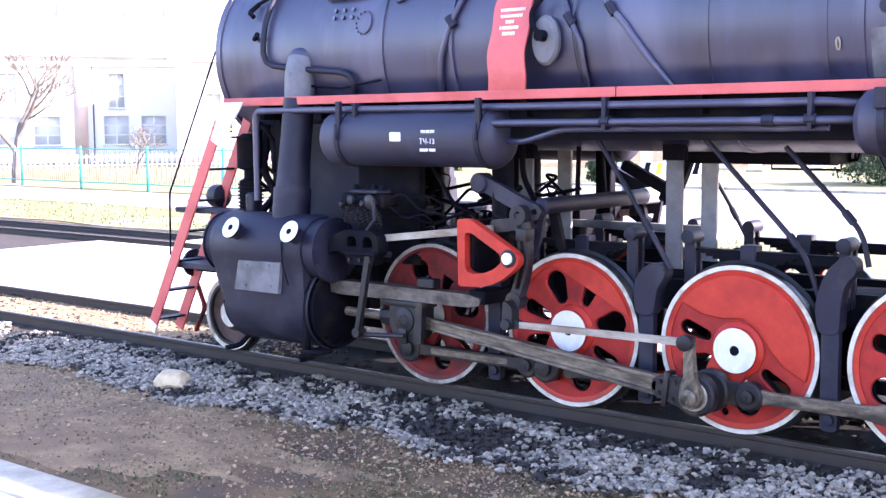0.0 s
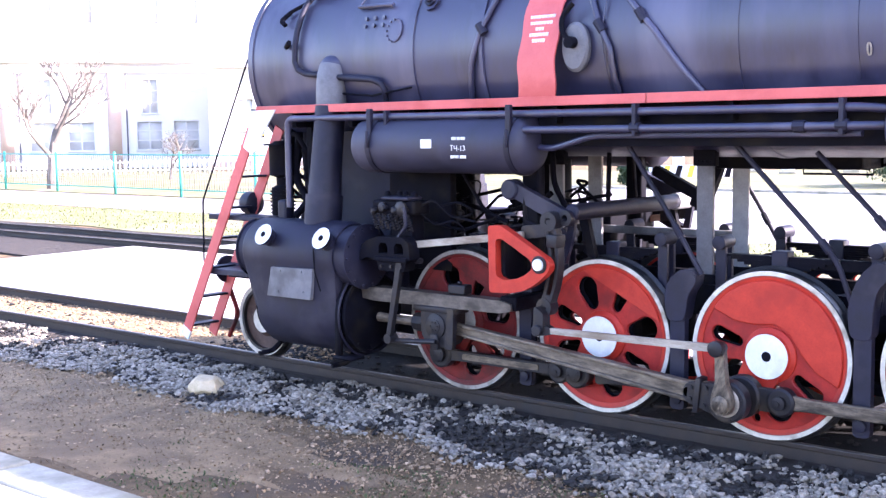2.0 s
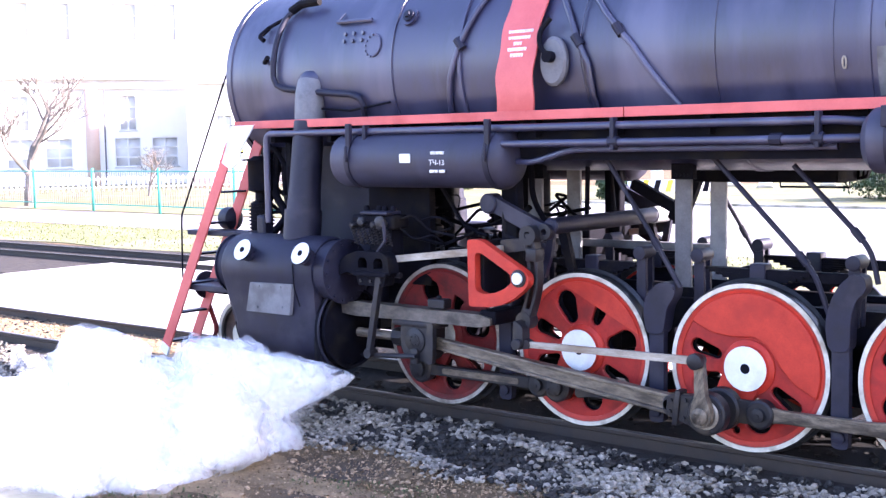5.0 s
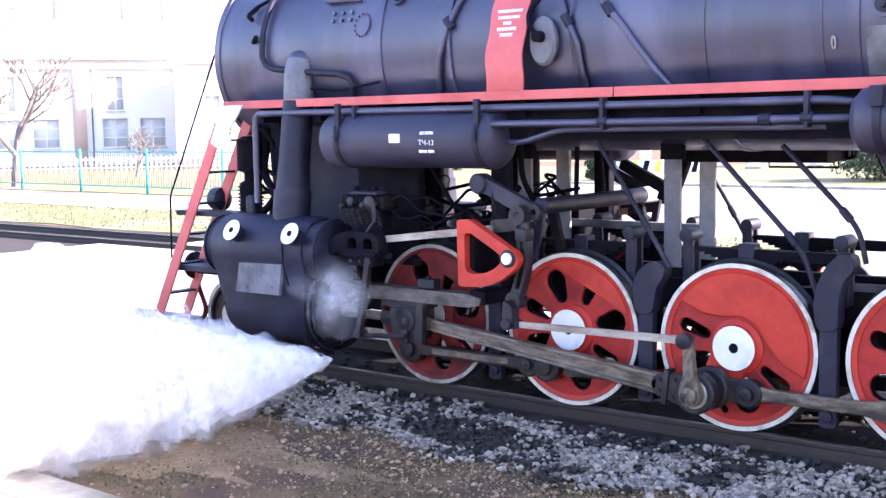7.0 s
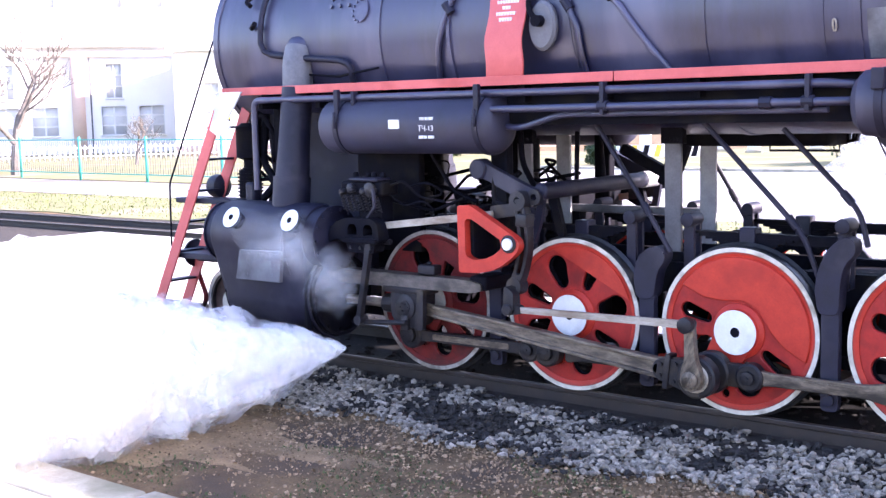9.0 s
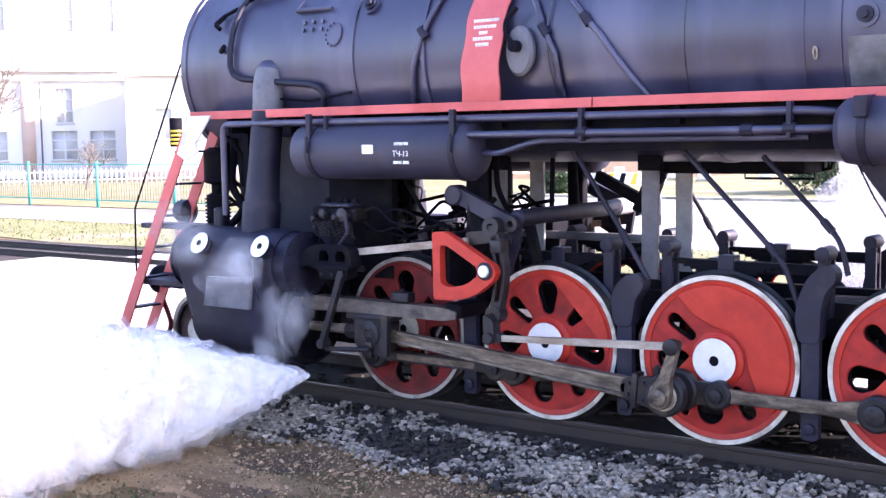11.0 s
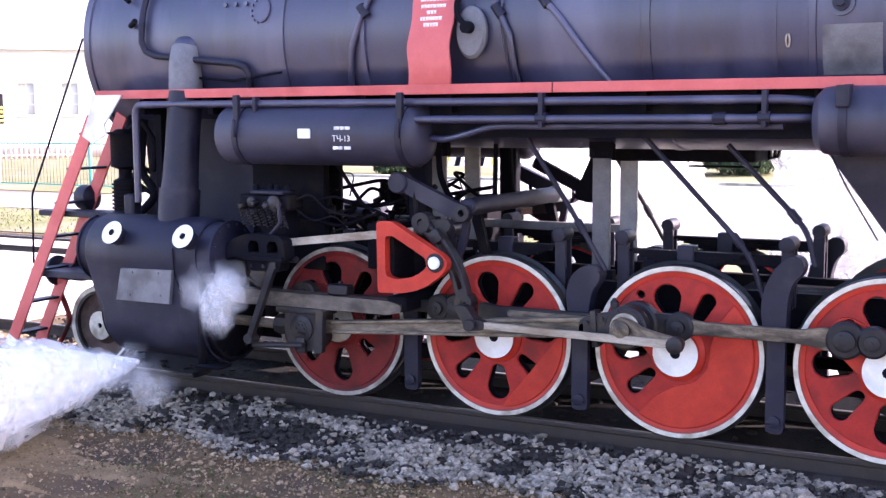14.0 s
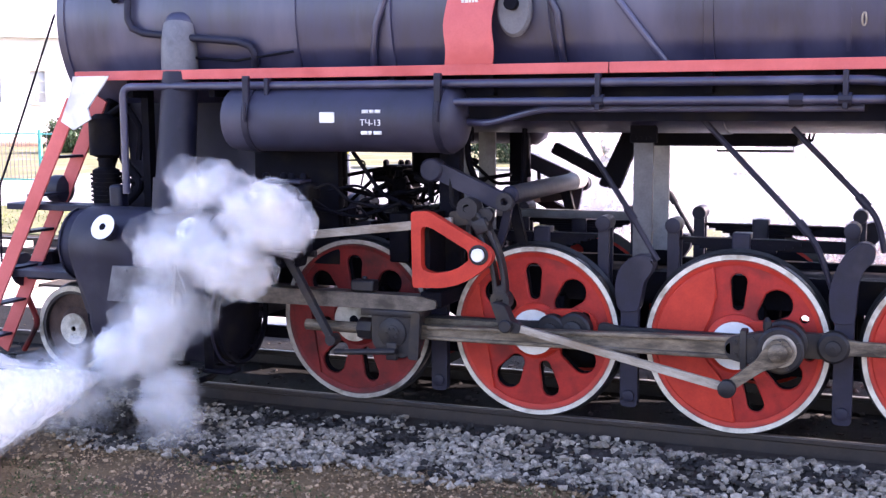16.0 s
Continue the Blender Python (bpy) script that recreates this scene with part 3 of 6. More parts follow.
def build_wheel(main, x, red, rim):
    """A driving wheel turned so that its crank points along +x; its axle is at the origin."""
    w = empty("driving_wheel", loco, pose(x, 0, ZC))
    w["label"] = "red disc driving wheel with oval windows and white rim"
    if main:
        holes = [oval(0.43, radians(a), 0.32, 0.08, 0.125) for a in (38, -38)] + [oval(0.43, radians(a), 0.31, 0.048, 0.068) for a in (80, -80)] + [disc(0.585 * math.cos(radians(a)), 0.585 * math.sin(radians(a)), 0.035, 14) for a in (15, -15)]
    else:
        holes = [oval(0.435, radians(a), 0.33, 0.075, 0.115) for a in (38, -38, 130, -130)] + [oval(0.435, radians(a), 0.32, 0.05, 0.075) for a in (84, -84, 180)]
    part("wheel_disc", wheel_disc(holes), REDMID if red is RED else red, w, bevel=0.012)
    bm = lathe(B(), [(0.655, -0.8), (0.655, -0.855), (0.7, -0.868), (0.7, -0.74), (0.655, -0.74)], seg=72, closed=True)
    part("wheel_rim", bm, red, w)
    tyre = part("tyre", lathe(B(), [(0.69, -0.866), (0.742, -0.866), (0.75, -0.858), (0.752, -0.76), (0.765, -0.748), (0.779, -0.735), (0.775, -0.724), (0.69, -0.724)], seg=96, closed=True), TYRE, w, "dark steel tyre")
    part("rim_paint", ring(B(), 0.704, 0.743, -0.872, -0.862, 96), rim, tyre, "white painted tyre face")
    part("inner_web", plate(B(), disc(0, 0, 0.66, 48), -0.755, -0.73, holes), SOOT, w)
    hub = part("hub", lathe(B(), [(0.26, -0.80), (0.245, -0.86), (0.205, -0.885), (0.2, -0.915), (0.195, -0.92)], seg=48), red, w)
    part("hub_cap", ring(B(), 0.045, 0.198, -0.925, -0.918, 48), WHITEOLD if red is REDOLD else WHITE, hub, "white painted hub face")
    part("axle_hole", lathe(B(), [(0.05, -0.88), (0.05, -0.922)], seg=20), SOOT, hub)
    part("crank_boss", plate(B(), rounded([(-0.1, -0.2), (0.4, -0.16), (0.56, -0.1), (0.56, 0.1), (0.4, 0.16), (-0.1, 0.2)], 0.1), -0.885, -0.82), red, w, bevel=0.02)
    # balance weight opposite the crank
    if main:
        pts = [(0.66 * math.cos(a), 0.66 * math.sin(a)) for a in (radians(98) + radians(164) * k / 40 for k in range(41))]
        pts += [(-0.1, -0.42), (-0.17, -0.24), (-0.27, -0.08), (-0.27, 0.08), (-0.17, 0.24), (-0.1, 0.42)]
        part("balance_weight", plate(B(), pts, -0.876, -0.8), RED, w, "smooth bright red balance weight", bevel=0.012)
    else:
        pts = [(0.66 * math.cos(a), 0.66 * math.sin(a)) for a in (radians(134) + radians(92) * k / 24 for k in range(25))]
        part("balance_weight", plate(B(), pts, -0.872, -0.8), red, w, "raised red balance weight", bevel=0.012)
    part("crank_pin", lathe(B(), [(0.085, -0.8), (0.085, -1.1 if not main else -1.3)], (CR, 0, 0), seg=24), OILY, w, "oily steel crank pin")
    return w


WHEELS, FARWHEELS = [], []
for i, x in enumerate(AX):
    WHEELS.append(build_wheel(i == 2, x, REDOLD if i == 0 else RED, RIMOLD if i == 0 else WHITEOLD))
for i, x in enumerate(AX):
    FARWHEELS.append(copy_thing(WHEELS[i], pose(x, 0, ZC, 0, 0, 180)))
for i, x in enumerate(AX):
    part("axle", lathe(B(), [(0.11, -0.8), (0.11, 0.8)], (x, 0, ZC), seg=20), SOOT, loco)

# leading wheel pair
pony = empty("leading_wheel", loco, pose(-6.68, 0, 0.45))
pony["label"] = "small leading wheel with white rim and hub"
part("wheel_disc", lathe(B(), [(0.1, -0.86), (0.16, -0.86), (0.22, -0.8), (0.37, -0.815), (0.37, -0.76), (0.1, -0.76)], seg=48, closed=True), RUST, pony, "rusty brown wheel disc")
ptyre = part("tyre", lathe(B(), [(0.36, -0.864), (0.445, -0.864), (0.45, -0.76), (0.478, -0.735), (0.475, -0.724), (0.36, -0.724)], seg=64, closed=True), TYRE, pony)
part("rim_paint", ring(B(), 0.392, 0.444, -0.87, -0.862, 64), WHITEOLD, ptyre, "white painted tyre face")
part("hub_cap", ring(B(), 0.03, 0.16, -0.878, -0.858, 32), WHITEOLD, pony, "cream painted hub")
pony2 = copy_thing(pony, pose(-6.68, 0, 0.45, 0, 0, 180))
part("axle", lathe(B(), [(0.08, -0.8), (0.08, 0.8)], (-6.68, 0, 0.45), seg=16), SOOT, loco)
part("leading_truck", box(box(B(), -7.0, -5.2, -0.55, -0.42, 0.5, 0.66), -7.0, -5.2, 0.42, 0.55, 0.5, 0.66), SOOT, loco, bevel=0.01)

# coupling rods, one rigid set that circles with the crank pins
coup = empty("coupling_rod", loco)
coup["label"] = "worn steel coupling rods joined by knuckles"


def eye(bm, x, r, y0, y1, hole=0.0):
    return lathe(bm, [(r - 0.02, y0), (r, y0 + 0.015), (r, y1 - 0.015), (r - 0.02, y1)], (x, 0, 0), seg=28)


for k in range(4):
    x0, x1 = AX[k], AX[k + 1]
    a, b = x0 + (0.21 if k == 1 else 0.37 if k == 2 else 0.21 if k == 3 else 0.0), x1 - 0.1
    h0, h1 = 0.055, 0.055
    out = [(a, -0.09), (a + 0.18, -h0), (b - 0.25, -h1), (b, -0.1), (b, 0.1), (b - 0.25, h1), (a + 0.18, h0), (a, 0.09)]
    part("rod", plate(B(), rounded(out, 0.06), -1.045, -0.985), STEEL if k > 1 else OILY, coup, "worn steel side rod", bevel=0.006)
    part("rod_groove", plate(B(), rounded([(a + 0.3, -0.03), (b - 0.35, -0.03), (b - 0.35, 0.03), (a + 0.3, 0.03)], 0.02), -1.051, -1.04), STEEL, coup)
for k, x in enumerate(AX):
    e = part("rod_eye", eye(B(), x, 0.15 if k != 2 else 0.19, -1.065, -0.94), OILY, coup, "oily rod bearing")
    part("pin_cap", bolts(lathe(B(), [(0.085, -1.06), (0.085, -1.105), (0.06, -1.115)], (x, 0, 0), seg=20), [(x + 0.055 * math.cos(q), -1.108, 0.055 * math.sin(q)) for q in (0.3, 1.9, 3.5, 5.0)], 0.012), OILY, e)
    if k:
        kx = x + (0.38 if k == 2 else 0.21 if k != 1 else -0.2)
        e2 = part("knuckle", eye(B(), kx, 0.125, -1.075, -0.955), OILY, coup, "dark oily knuckle joint")
        part("pin_cap", bolts(lathe(B(), [(0.06, -1.07), (0.06, -1.11), (0.04, -1.115)], (kx, 0, 0), seg=16), [(kx, -1.112, 0)], 0.02), OILY, e2)
        part("link_plate", plate(B(), rounded([(min(x, kx), -0.1), (max(x, kx), -0.1), (max(x, kx), 0.1), (min(x, kx), 0.1)], 0.03), -1.04, -0.97), OILY, e2, bevel=0.006)

# main rod, origin at the crank pin, pointing to -x
LM = 3.26
main_rod = empty("connecting_rod", loco)
main_rod["label"] = "long fluted steel connecting rod with worn brown patina"
out = [(-LM + 0.05, -0.07), (-LM + 0.35, -0.06), (-0.42, -0.085), (-0.2, -0.13), (-0.05, -0.13), (-0.05, 0.13), (-0.2, 0.13), (-0.42, 0.085), (-LM + 0.35, 0.06), (-LM + 0.05, 0.07)]
part("rod_web", plate(B(), rounded(out, 0.05), -1.27, -1.235), STEEL, main_rod, "brown oily rod web")
for s in (-1, 1):
    bar = [(-LM + 0.3, s * 0.06), (-0.36, s * 0.09), (-0.36, s * 0.052), (-LM + 0.3, s * 0.032)]
    part("rod_flange", plate(B(), bar if s < 0 else bar[::-1], -1.3, -1.21), STEEL, main_rod, "rounded rod flange", bevel=0.008)
part("big_end", lathe(B(), [(0.165, -1.19), (0.185, -1.2), (0.185, -1.3), (0.165, -1.315)], seg=36), OILY, main_rod, "oily big end bearing")
part("big_end_strap", plate(B(), rounded([(-0.42, -0.085), (-0.2, -0.125), (0.02, -0.165), (0.02, 0.165), (-0.2, 0.125), (-0.42, 0.085)], 0.08), -1.305, -1.2), OILY, main_rod, bevel=0.012)
be = part("big_end_cap", lathe(B(), [(0.13, -1.3), (0.13, -1.322), (0.118, -1.328), (0.1, -1.322)], seg=36), BRIGHT, main_rod, "pale greasy bearing ring")
for q in (0.4, 1.97, 3.54, 5.1):
    part("cap_bolt", bolts(B(), [(0.155 * math.cos(q), -1.312, 0.155 * math.sin(q))], 0.014, 0.016), OILY, be)
part("oil_cup", lathe(B(), [(0.03, 0.14), (0.035, 0.17), (0.035, 0.22), (0.02, 0.235), (0.012, 0.25)], (-0.1, -1.25, 0), "z", 14), OILY, main_rod, "small brass oil cup")
part("strap_wedge", box(B(), -0.3, -0.25, -1.325, -1.19, -0.16, 0.15), OILY, main_rod, bevel=0.006)
for q in ((-0.34, 0.05), (-0.34, -0.05), (-0.2, 0.08), (-0.2, -0.08)):
    part("strap_bolt", bolts(B(), [(q[0], -1.305, q[1])], 0.02, 0.02), OILY, main_rod)
part("small_end", lathe(B(), [(0.1, -1.2), (0.115, -1.21), (0.115, -1.29), (0.1, -1.3)], (-LM, 0, 0), seg=28), OILY, main_rod)

# return crank on the main wheel
rx, rz = 0.24 * math.cos(radians(-94)), 0.24 * math.sin(radians(-94))
d = Vector((rx - CR, rz)).normalized()
nrm = Vector((-d.y, d.x))
c0, c1 = Vector((CR, 0)), Vector((rx, rz))
out = [tuple(c0 - d * 0.1 + nrm * 0.06), tuple(c0 - d * 0.02 + nrm * 0.105), tuple(c0 + d * 0.09 + nrm * 0.085), tuple(c0 + d * 0.17 + nrm * 0.05), tuple(c1 + nrm * 0.04), tuple(c1 + d * 0.05), tuple(c1 - nrm * 0.04), tuple(c0 + d * 0.17 - nrm * 0.05), tuple(c0 + d * 0.09 - nrm * 0.085), tuple(c0 - d * 0.02 - nrm * 0.105), tuple(c0 - d * 0.1 - nrm * 0.06)]
part("return_crank", plate(B(), rounded(out, 0.04), -1.4, -1.325), STEEL, WHEELS[2], "greasy pale return crank", bevel=0.012)
part("return_crank_nut", bolts(lathe(B(), [(0.075, -1.39), (0.075, -1.425), (0.055, -1.435)], (CR, 0, 0), seg=20), [(CR + 0.03 * math.cos(q), -1.432, 0.03 * math.sin(q)) for q in (0.5, 2.6, 4.7)], 0.012), STEEL, WHEELS[2])
part("return_crank_pin", lathe(B(), [(0.05, -1.33), (0.06, -1.4), (0.07, -1.41), (0.07, -1.47), (0.05, -1.48)], (rx, 0, rz), seg=20), OILY, WHEELS[2])

# eccentric rod, origin at its link end, pointing to +x
LE = 1.85
ecc = empty("eccentric_rod", loco)
part("rod", plate(B(), rounded([(0, -0.028), (LE - 0.06, -0.034), (LE - 0.06, 0.034), (0, 0.028)], 0.02), -1.43, -1.39), BRIGHT, ecc, "pale steel eccentric rod", bevel=0.005)
part("rod_eye", lathe(B(), [(0.06, -1.385), (0.065, -1.395), (0.065, -1.435), (0.06, -1.44)], (LE, 0, 0), seg=20), OILY, ecc)
part("rod_fork", plate(B(), rounded([(-0.07, -0.06), (0.12, -0.04), (0.12, 0.04), (-0.07, 0.06)], 0.03), -1.44, -1.36), OILY, ecc, bevel=0.006)

# expansion link, origin at its trunnion
link = empty("expansion_link", loco)
arc = [(0.07 - 0.5 * q * q, q) for q in (-0.42 + 0.06 * k for k in range(15))]
slot = [(0.07 - 0.5 * q * q, q) for q in (-0.3 + 0.06 * k for k in range(11))]
out = [(x + 0.062, z) for x, z in arc] + [(x - 0.062, z) for x, z in arc[::-1]]
part("link_body", plate(B(), out, -1.36, -1.25, [[(x + 0.022, z) for x, z in slot] + [(x - 0.022, z) for x, z in slot[::-1]]]), OILY, link, "curved slotted dark steel link", bevel=0.01)
part("link_head", ring(B(), 0.035, 0.092, -1.37, -1.24, 28, (0.0, 0, 0.4)), OILY, link, "rounded upper eye of the link")
part("link_foot", ring(B(), 0.03, 0.085, -1.37, -1.24, 28, (-0.01, 0, -0.42)), OILY, link)
part("die_block", box(B(), 0.0, 0.12, -1.385, -1.24, 0.16, 0.28), OILY, link, bevel=0.008)
part("link_tail", plate(B(), rounded([(-0.06, -0.4), (0.05, -0.46), (0.06, -0.66), (-0.06, -0.66)], 0.04), -1.46, -1.34), OILY, link, bevel=0.02)
part("tail_pin", lathe(B(), [(0.05, -1.3), (0.055, -1.31), (0.055, -1.49), (0.045, -1.5)], (0, 0, -0.63), seg=20), OILY, link)

# crosshead set, origin at its pin
xh = empty("crosshead", loco)
xh["label"] = "dark oily crosshead running on a guide bar"
part("crosshead_body", plate(B(), rounded([(-0.2, -0.1), (-0.12, -0.2), (0.12, -0.22), (0.2, -0.14), (0.22, 0.18), (-0.2, 0.18)], 0.05), -1.36, -1.14), OILY, xh, bevel=0.015)
part("slide_block", box(B(), -0.3, 0.28, -1.375, -1.16, 0.14, 0.2), OILY, xh, bevel=0.01)
part("side_frame", plate(B(), rounded([(0.16, -0.22), (0.26, -0.22), (0.28, 0.2), (0.2, 0.2)], 0.03), -1.41, -1.35), OILY, xh, bevel=0.008)
part("pin_plate", lathe(B(), [(0.13, -1.35), (0.13, -1.372), (0.12, -1.378)], seg=28), OILY, xh)
part("gland_nut", lathe(B(), [(0.095, -0.36), (0.1, -0.34), (0.1, -0.22), (0.08, -0.2)], (0, -1.25, 0.0), "x", 8), OILY, xh)
part("crosshead_pin", bolts(lathe(B(), [(0.07, -1.35), (0.07, -1.385), (0.055, -1.39)], seg=20), [(0.045 * math.cos(q), -1.388, 0.045 * math.sin(q)) for q in (0, 1.05, 2.1, 3.14, 4.2, 5.2)], 0.01), OILY, xh)
part("piston_rod", lathe(B(), [(0.05, -0.9), (0.05, -0.2)], (0, -1.25, 0), "x", 20), STEEL, xh, "polished piston rod")
part("piston_gland", lathe(B(), [(0.085, -0.32), (0.085, -0.2)], (0, -1.25, 0), "x", 20), OILY, xh)
part("union_link", tube(B(), [(-0.52, -1.45, -0.19), (0.06, -1.43, -0.15)], 0.026, 10), OILY, xh)
part("drop_arm", box(B(), -0.05, 0.05, -1.4, -1.33, -0.24, -0.08), OILY, xh, bevel=0.012)

# combination lever, origin at its top
LC = 0.78
comb = empty("combination_lever", loco)
part("lever", plate(B(), rounded([(-0.035, 0.06), (-0.028, -LC - 0.03), (0.028, -LC - 0.03), (0.035, 0.06)], 0.02), -1.53, -1.47), OILY, comb, "flat steel lever", bevel=0.006)
part("lever_eye", lathe(B(), [(0.05, -1.54), (0.05, -1.42)], (0, 0, -LC), seg=16), OILY, comb)


def side(s):
    """What the engine carries on one side; s is -1 on the near side."""
    def Y(a, b):
        return (-a * s, -b * s) if s > 0 else (a, b)

    near = s < 0
    # cylinder and valve chest casting
    cyl = empty("cylinder", loco, pose(-0.095, 0, 0))
    cyl["label"] = "black cylinder block with rounded valve chest"

    def section(x, cz, cr, k=1.0):
        pts = []
        for a in range(-30, 117, 12):
            q = radians(a)
            pts.append((x, s * (1.36 + 0.37 * k * math.sin(q)), 1.41 + 0.37 * k * math.cos(q)))
        for a in range(84, 241, 12):
            q = radians(a)
            pts.append((x + (0.17 if x < -5.5 else 0), s * (1.22 + 0.46 * k * math.sin(q)), 0.78 + 0.46 * k * math.cos(q)))
        return pts
    part("cylinder_block", rings(B(), [section(-5.93, 0, 0, 0.93), section(-5.88, 0, 0), section(-4.52, 0, 0), section(-4.47, 0, 0, 0.94)]), DULL, cyl, "dull black cylinder casing")
    for x, d, e in ((-4.47, 1, 0.55), (-5.93, -1, -0.35)):
        xc = x if d > 0 else x + 0.19
        part("cylinder_cover", lathe(B(), [(0.42, xc), (0.42, xc + 0.05 * d), (0.36, xc + 0.07 * d), (0.2, xc + 0.1 * d), (0.12, xc + 0.14 * d)], (0, s * 1.22, 0.78), "x", 40), SOOT, cyl)
        part("valve_cover", bolts(lathe(B(), [(0.33, x), (0.33, x + 0.28 * e), (0.35, x + 0.28 * e), (0.35, x + 0.33 * e), (0.25, x + 0.36 * e), (0.12, x + 0.4 * e)], (0, s * 1.36, 1.41), "x", 40), [(x + 0.33 * e, s * 1.36 + 0.31 * math.cos(q), 1.41 + 0.31 * math.sin(q)) for q in (2 * math.pi * k / 14 for k in range(14))], 0.018, 0.03, (d, 0, 0)), DULL, cyl)
    for x in (-5.46, -4.54):
        cap = part("relief_valve", lathe(B(), [(0.09, 0), (0.09, 0.06), (0.055, 0.075), (0.055, 0.1), (0.12, 0.11), (0.122, 0.135)], (0, 0, 0), "z", 32), DULL, cyl, at=Matrix.Translation((x, s * 1.67, 1.565)) @ Euler((radians(-62 * s), 0, 0)).to_matrix().to_4x4())
        part("valve_face", lathe(B(), [(0.035, 0.137), (0.122, 0.1365), (0.122, 0.14), (0.035, 0.1405)], (0, 0, 0), "z", 32), WHITE, cap, "white painted valve face")
        part("valve_nut", lathe(B(), [(0.034, 0.13), (0.034, 0.146)], (0, 0, 0), "z", 8), SOOT, cap)
    for x in (-5.66, -4.92):
        part("lug", box(B(), x - 0.07, x + 0.07, s * 1.2, s * 1.34, 1.7, 1.98), DULL, cyl, bevel=0.03)
    part("cylinder_plate", bolts(plate(B(), [(-5.49, 0.94), (-4.79, 0.94), (-4.745, 1.28), (-5.415, 1.265)], *sorted((s * 1.69, s * 1.735))), [(-5.3, s * 1.735, 1.0), (-4.9, s * 1.735, 1.02), (-5.26, s * 1.735, 1.23), (-4.92, s * 1.735, 1.24)], 0.014, 0.012, (0, s, 0)), GREYPAINT, cyl, "plain grey sheet steel plate", bevel=0.003)
    part("strap", tube(B(), [(-4.72, s * 1.74, 1.5), (-4.7, s * 1.745, 1.25), (-4.62, s * 1.74, 1.05)], 0.008, 6, 0.05), SOOT, cyl)
    part("drain_cock", tube(B(), [(-4.55, s * 1.3, 0.34), (-4.55, s * 1.45, 0.24), (-4.62, s * 1.6, 0.22)], 0.03, 10, 0.05), SOOT, cyl)
    part("drain_cock", tube(B(), [(-5.75, s * 1.3, 0.34), (-5.75, s * 1.45, 0.24), (-5.82, s * 1.6, 0.22)], 0.03, 10, 0.05), SOOT, cyl)
    for xr, rr in ((-4.44, 0.47), (-4.36, 0.44)):
        part("cover_rim", lathe(B(), [(rr - 0.03, xr - 0.02), (rr, xr - 0.02), (rr, xr + 0.02), (rr - 0.03, xr + 0.02)], (0, s * 1.22, 0.78), "x", 48, True), SOOT, cyl, "sooty rim of the cylinder cover")
    for q in (2 * math.pi * k / 12 for k in range(12)):
        part("cover_stud", bolts(B(), [(-4.42, s * 1.22 + 0.38 * math.cos(q), 0.78 + 0.38 * math.sin(q))], 0.022, 0.05, (1, 0, 0)), SOOT, cyl)
    part("cover_strap", tube(B(), [(-4.4, s * (1.22 + 0.475 * math.sin(q)), 0.78 + 0.475 * math.cos(q)) for q in (0.5 + 2.4 * k / 14 for k in range(15))], 0.014, 6), DULL, cyl)
    part("foot_bracket", box(box(box(B(), -4.5, -4.42, s * 1.66, s * 1.62, 0.35, 0.85), -4.5, -4.22, s * 1.7, s * 1.5, 0.33, 0.36), -4.5, -4.42, s * 1.66, s * 1.5, 0.82, 0.86), SOOT, cyl)
    part("steam_pipe", tube(B(), [(-5.0, s * 1.33, 1.62), (-5.0, s * 1.28, 2.1), (-4.99, s * 1.17, 3.02)], 0.2, 28, 0.3, 0.17), DULL, cyl, "thick dull black steam pipe")
    part("upper_pipe", tube(B(), [(-5.03, s * 1.12, 3.03), (-5.04, s * 1.1, 3.3), (-5.05, s * 1.04, 3.45)], 0.17, 24, 0.1, 0.17), GREYPAINT, cyl, "weathered grey upper steam pipe")
    part("pipe_dome", lathe(B(), [(0.165, 0.0), (0.165, 0.07), (0.15, 0.12), (0.11, 0.16), (0.05, 0.18)], (-5.05, s * 1.02, 3.42), "z", 24), BLACK, cyl)
    part("pipe_collar", tube(B(), [(-5.0, s * 1.325, 1.7), (-5.0, s * 1.285, 2.05)], 0.208, 28), DULL, cyl)
    # guide bar
    gd = part("guide_bar", plate(B(), rounded([(-4.5, 0.96), (-4.3, 0.94), (-2.6, 0.95), (-2.46, 0.98), (-2.46, 1.05), (-2.6, 1.08), (-4.3, 1.09), (-4.5, 1.05)], 0.02), *sorted((s * 1.19, s * 1.35))), GUIDE, loco, "greasy dark steel crosshead guide bar", bevel=0.012)
    part("oil_box", bolts(box(B(), -3.28, -3.06, s * 1.2, s * 1.33, 1.09, 1.19), [(-3.17, s * 1.265, 1.19)], 0.03, 0.03, (0, 0, 1)), OILY, gd, "small oily box on the bar", bevel=0.015)
    part("guide_yoke", box(B(), -2.62, -2.42, s * 0.5, s * 1.32, 0.98, 1.12), SOOT, loco, bevel=0.02)
    if not near:
        part("connecting_rod", plate(B(), rounded([(-3.6, 0.68), (0.2, 1.0), (0.2, 1.18), (-3.6, 0.82)], 0.04), s * 1.2, s * 1.3), STEEL, loco)
    # valve rod guide with two arches
    out = [(-4.33, 1.5), (-4.25, 1.6), (-4.08, 1.655), (-3.72, 1.655), (-3.64, 1.6), (-3.62, 1.42), (-3.68, 1.4), (-3.7, 1.3), (-4.06, 1.3), (-4.09, 1.41), (-4.24, 1.43), (-4.34, 1.38)]
    arches = [[(-4.06, 1.48), (-3.93, 1.48), (-3.93, 1.55), (-3.96, 1.59), (-4.03, 1.59), (-4.06, 1.55)], [(-3.84, 1.48), (-3.71, 1.48), (-3.71, 1.55), (-3.74, 1.59), (-3.81, 1.59), (-3.84, 1.55)]]
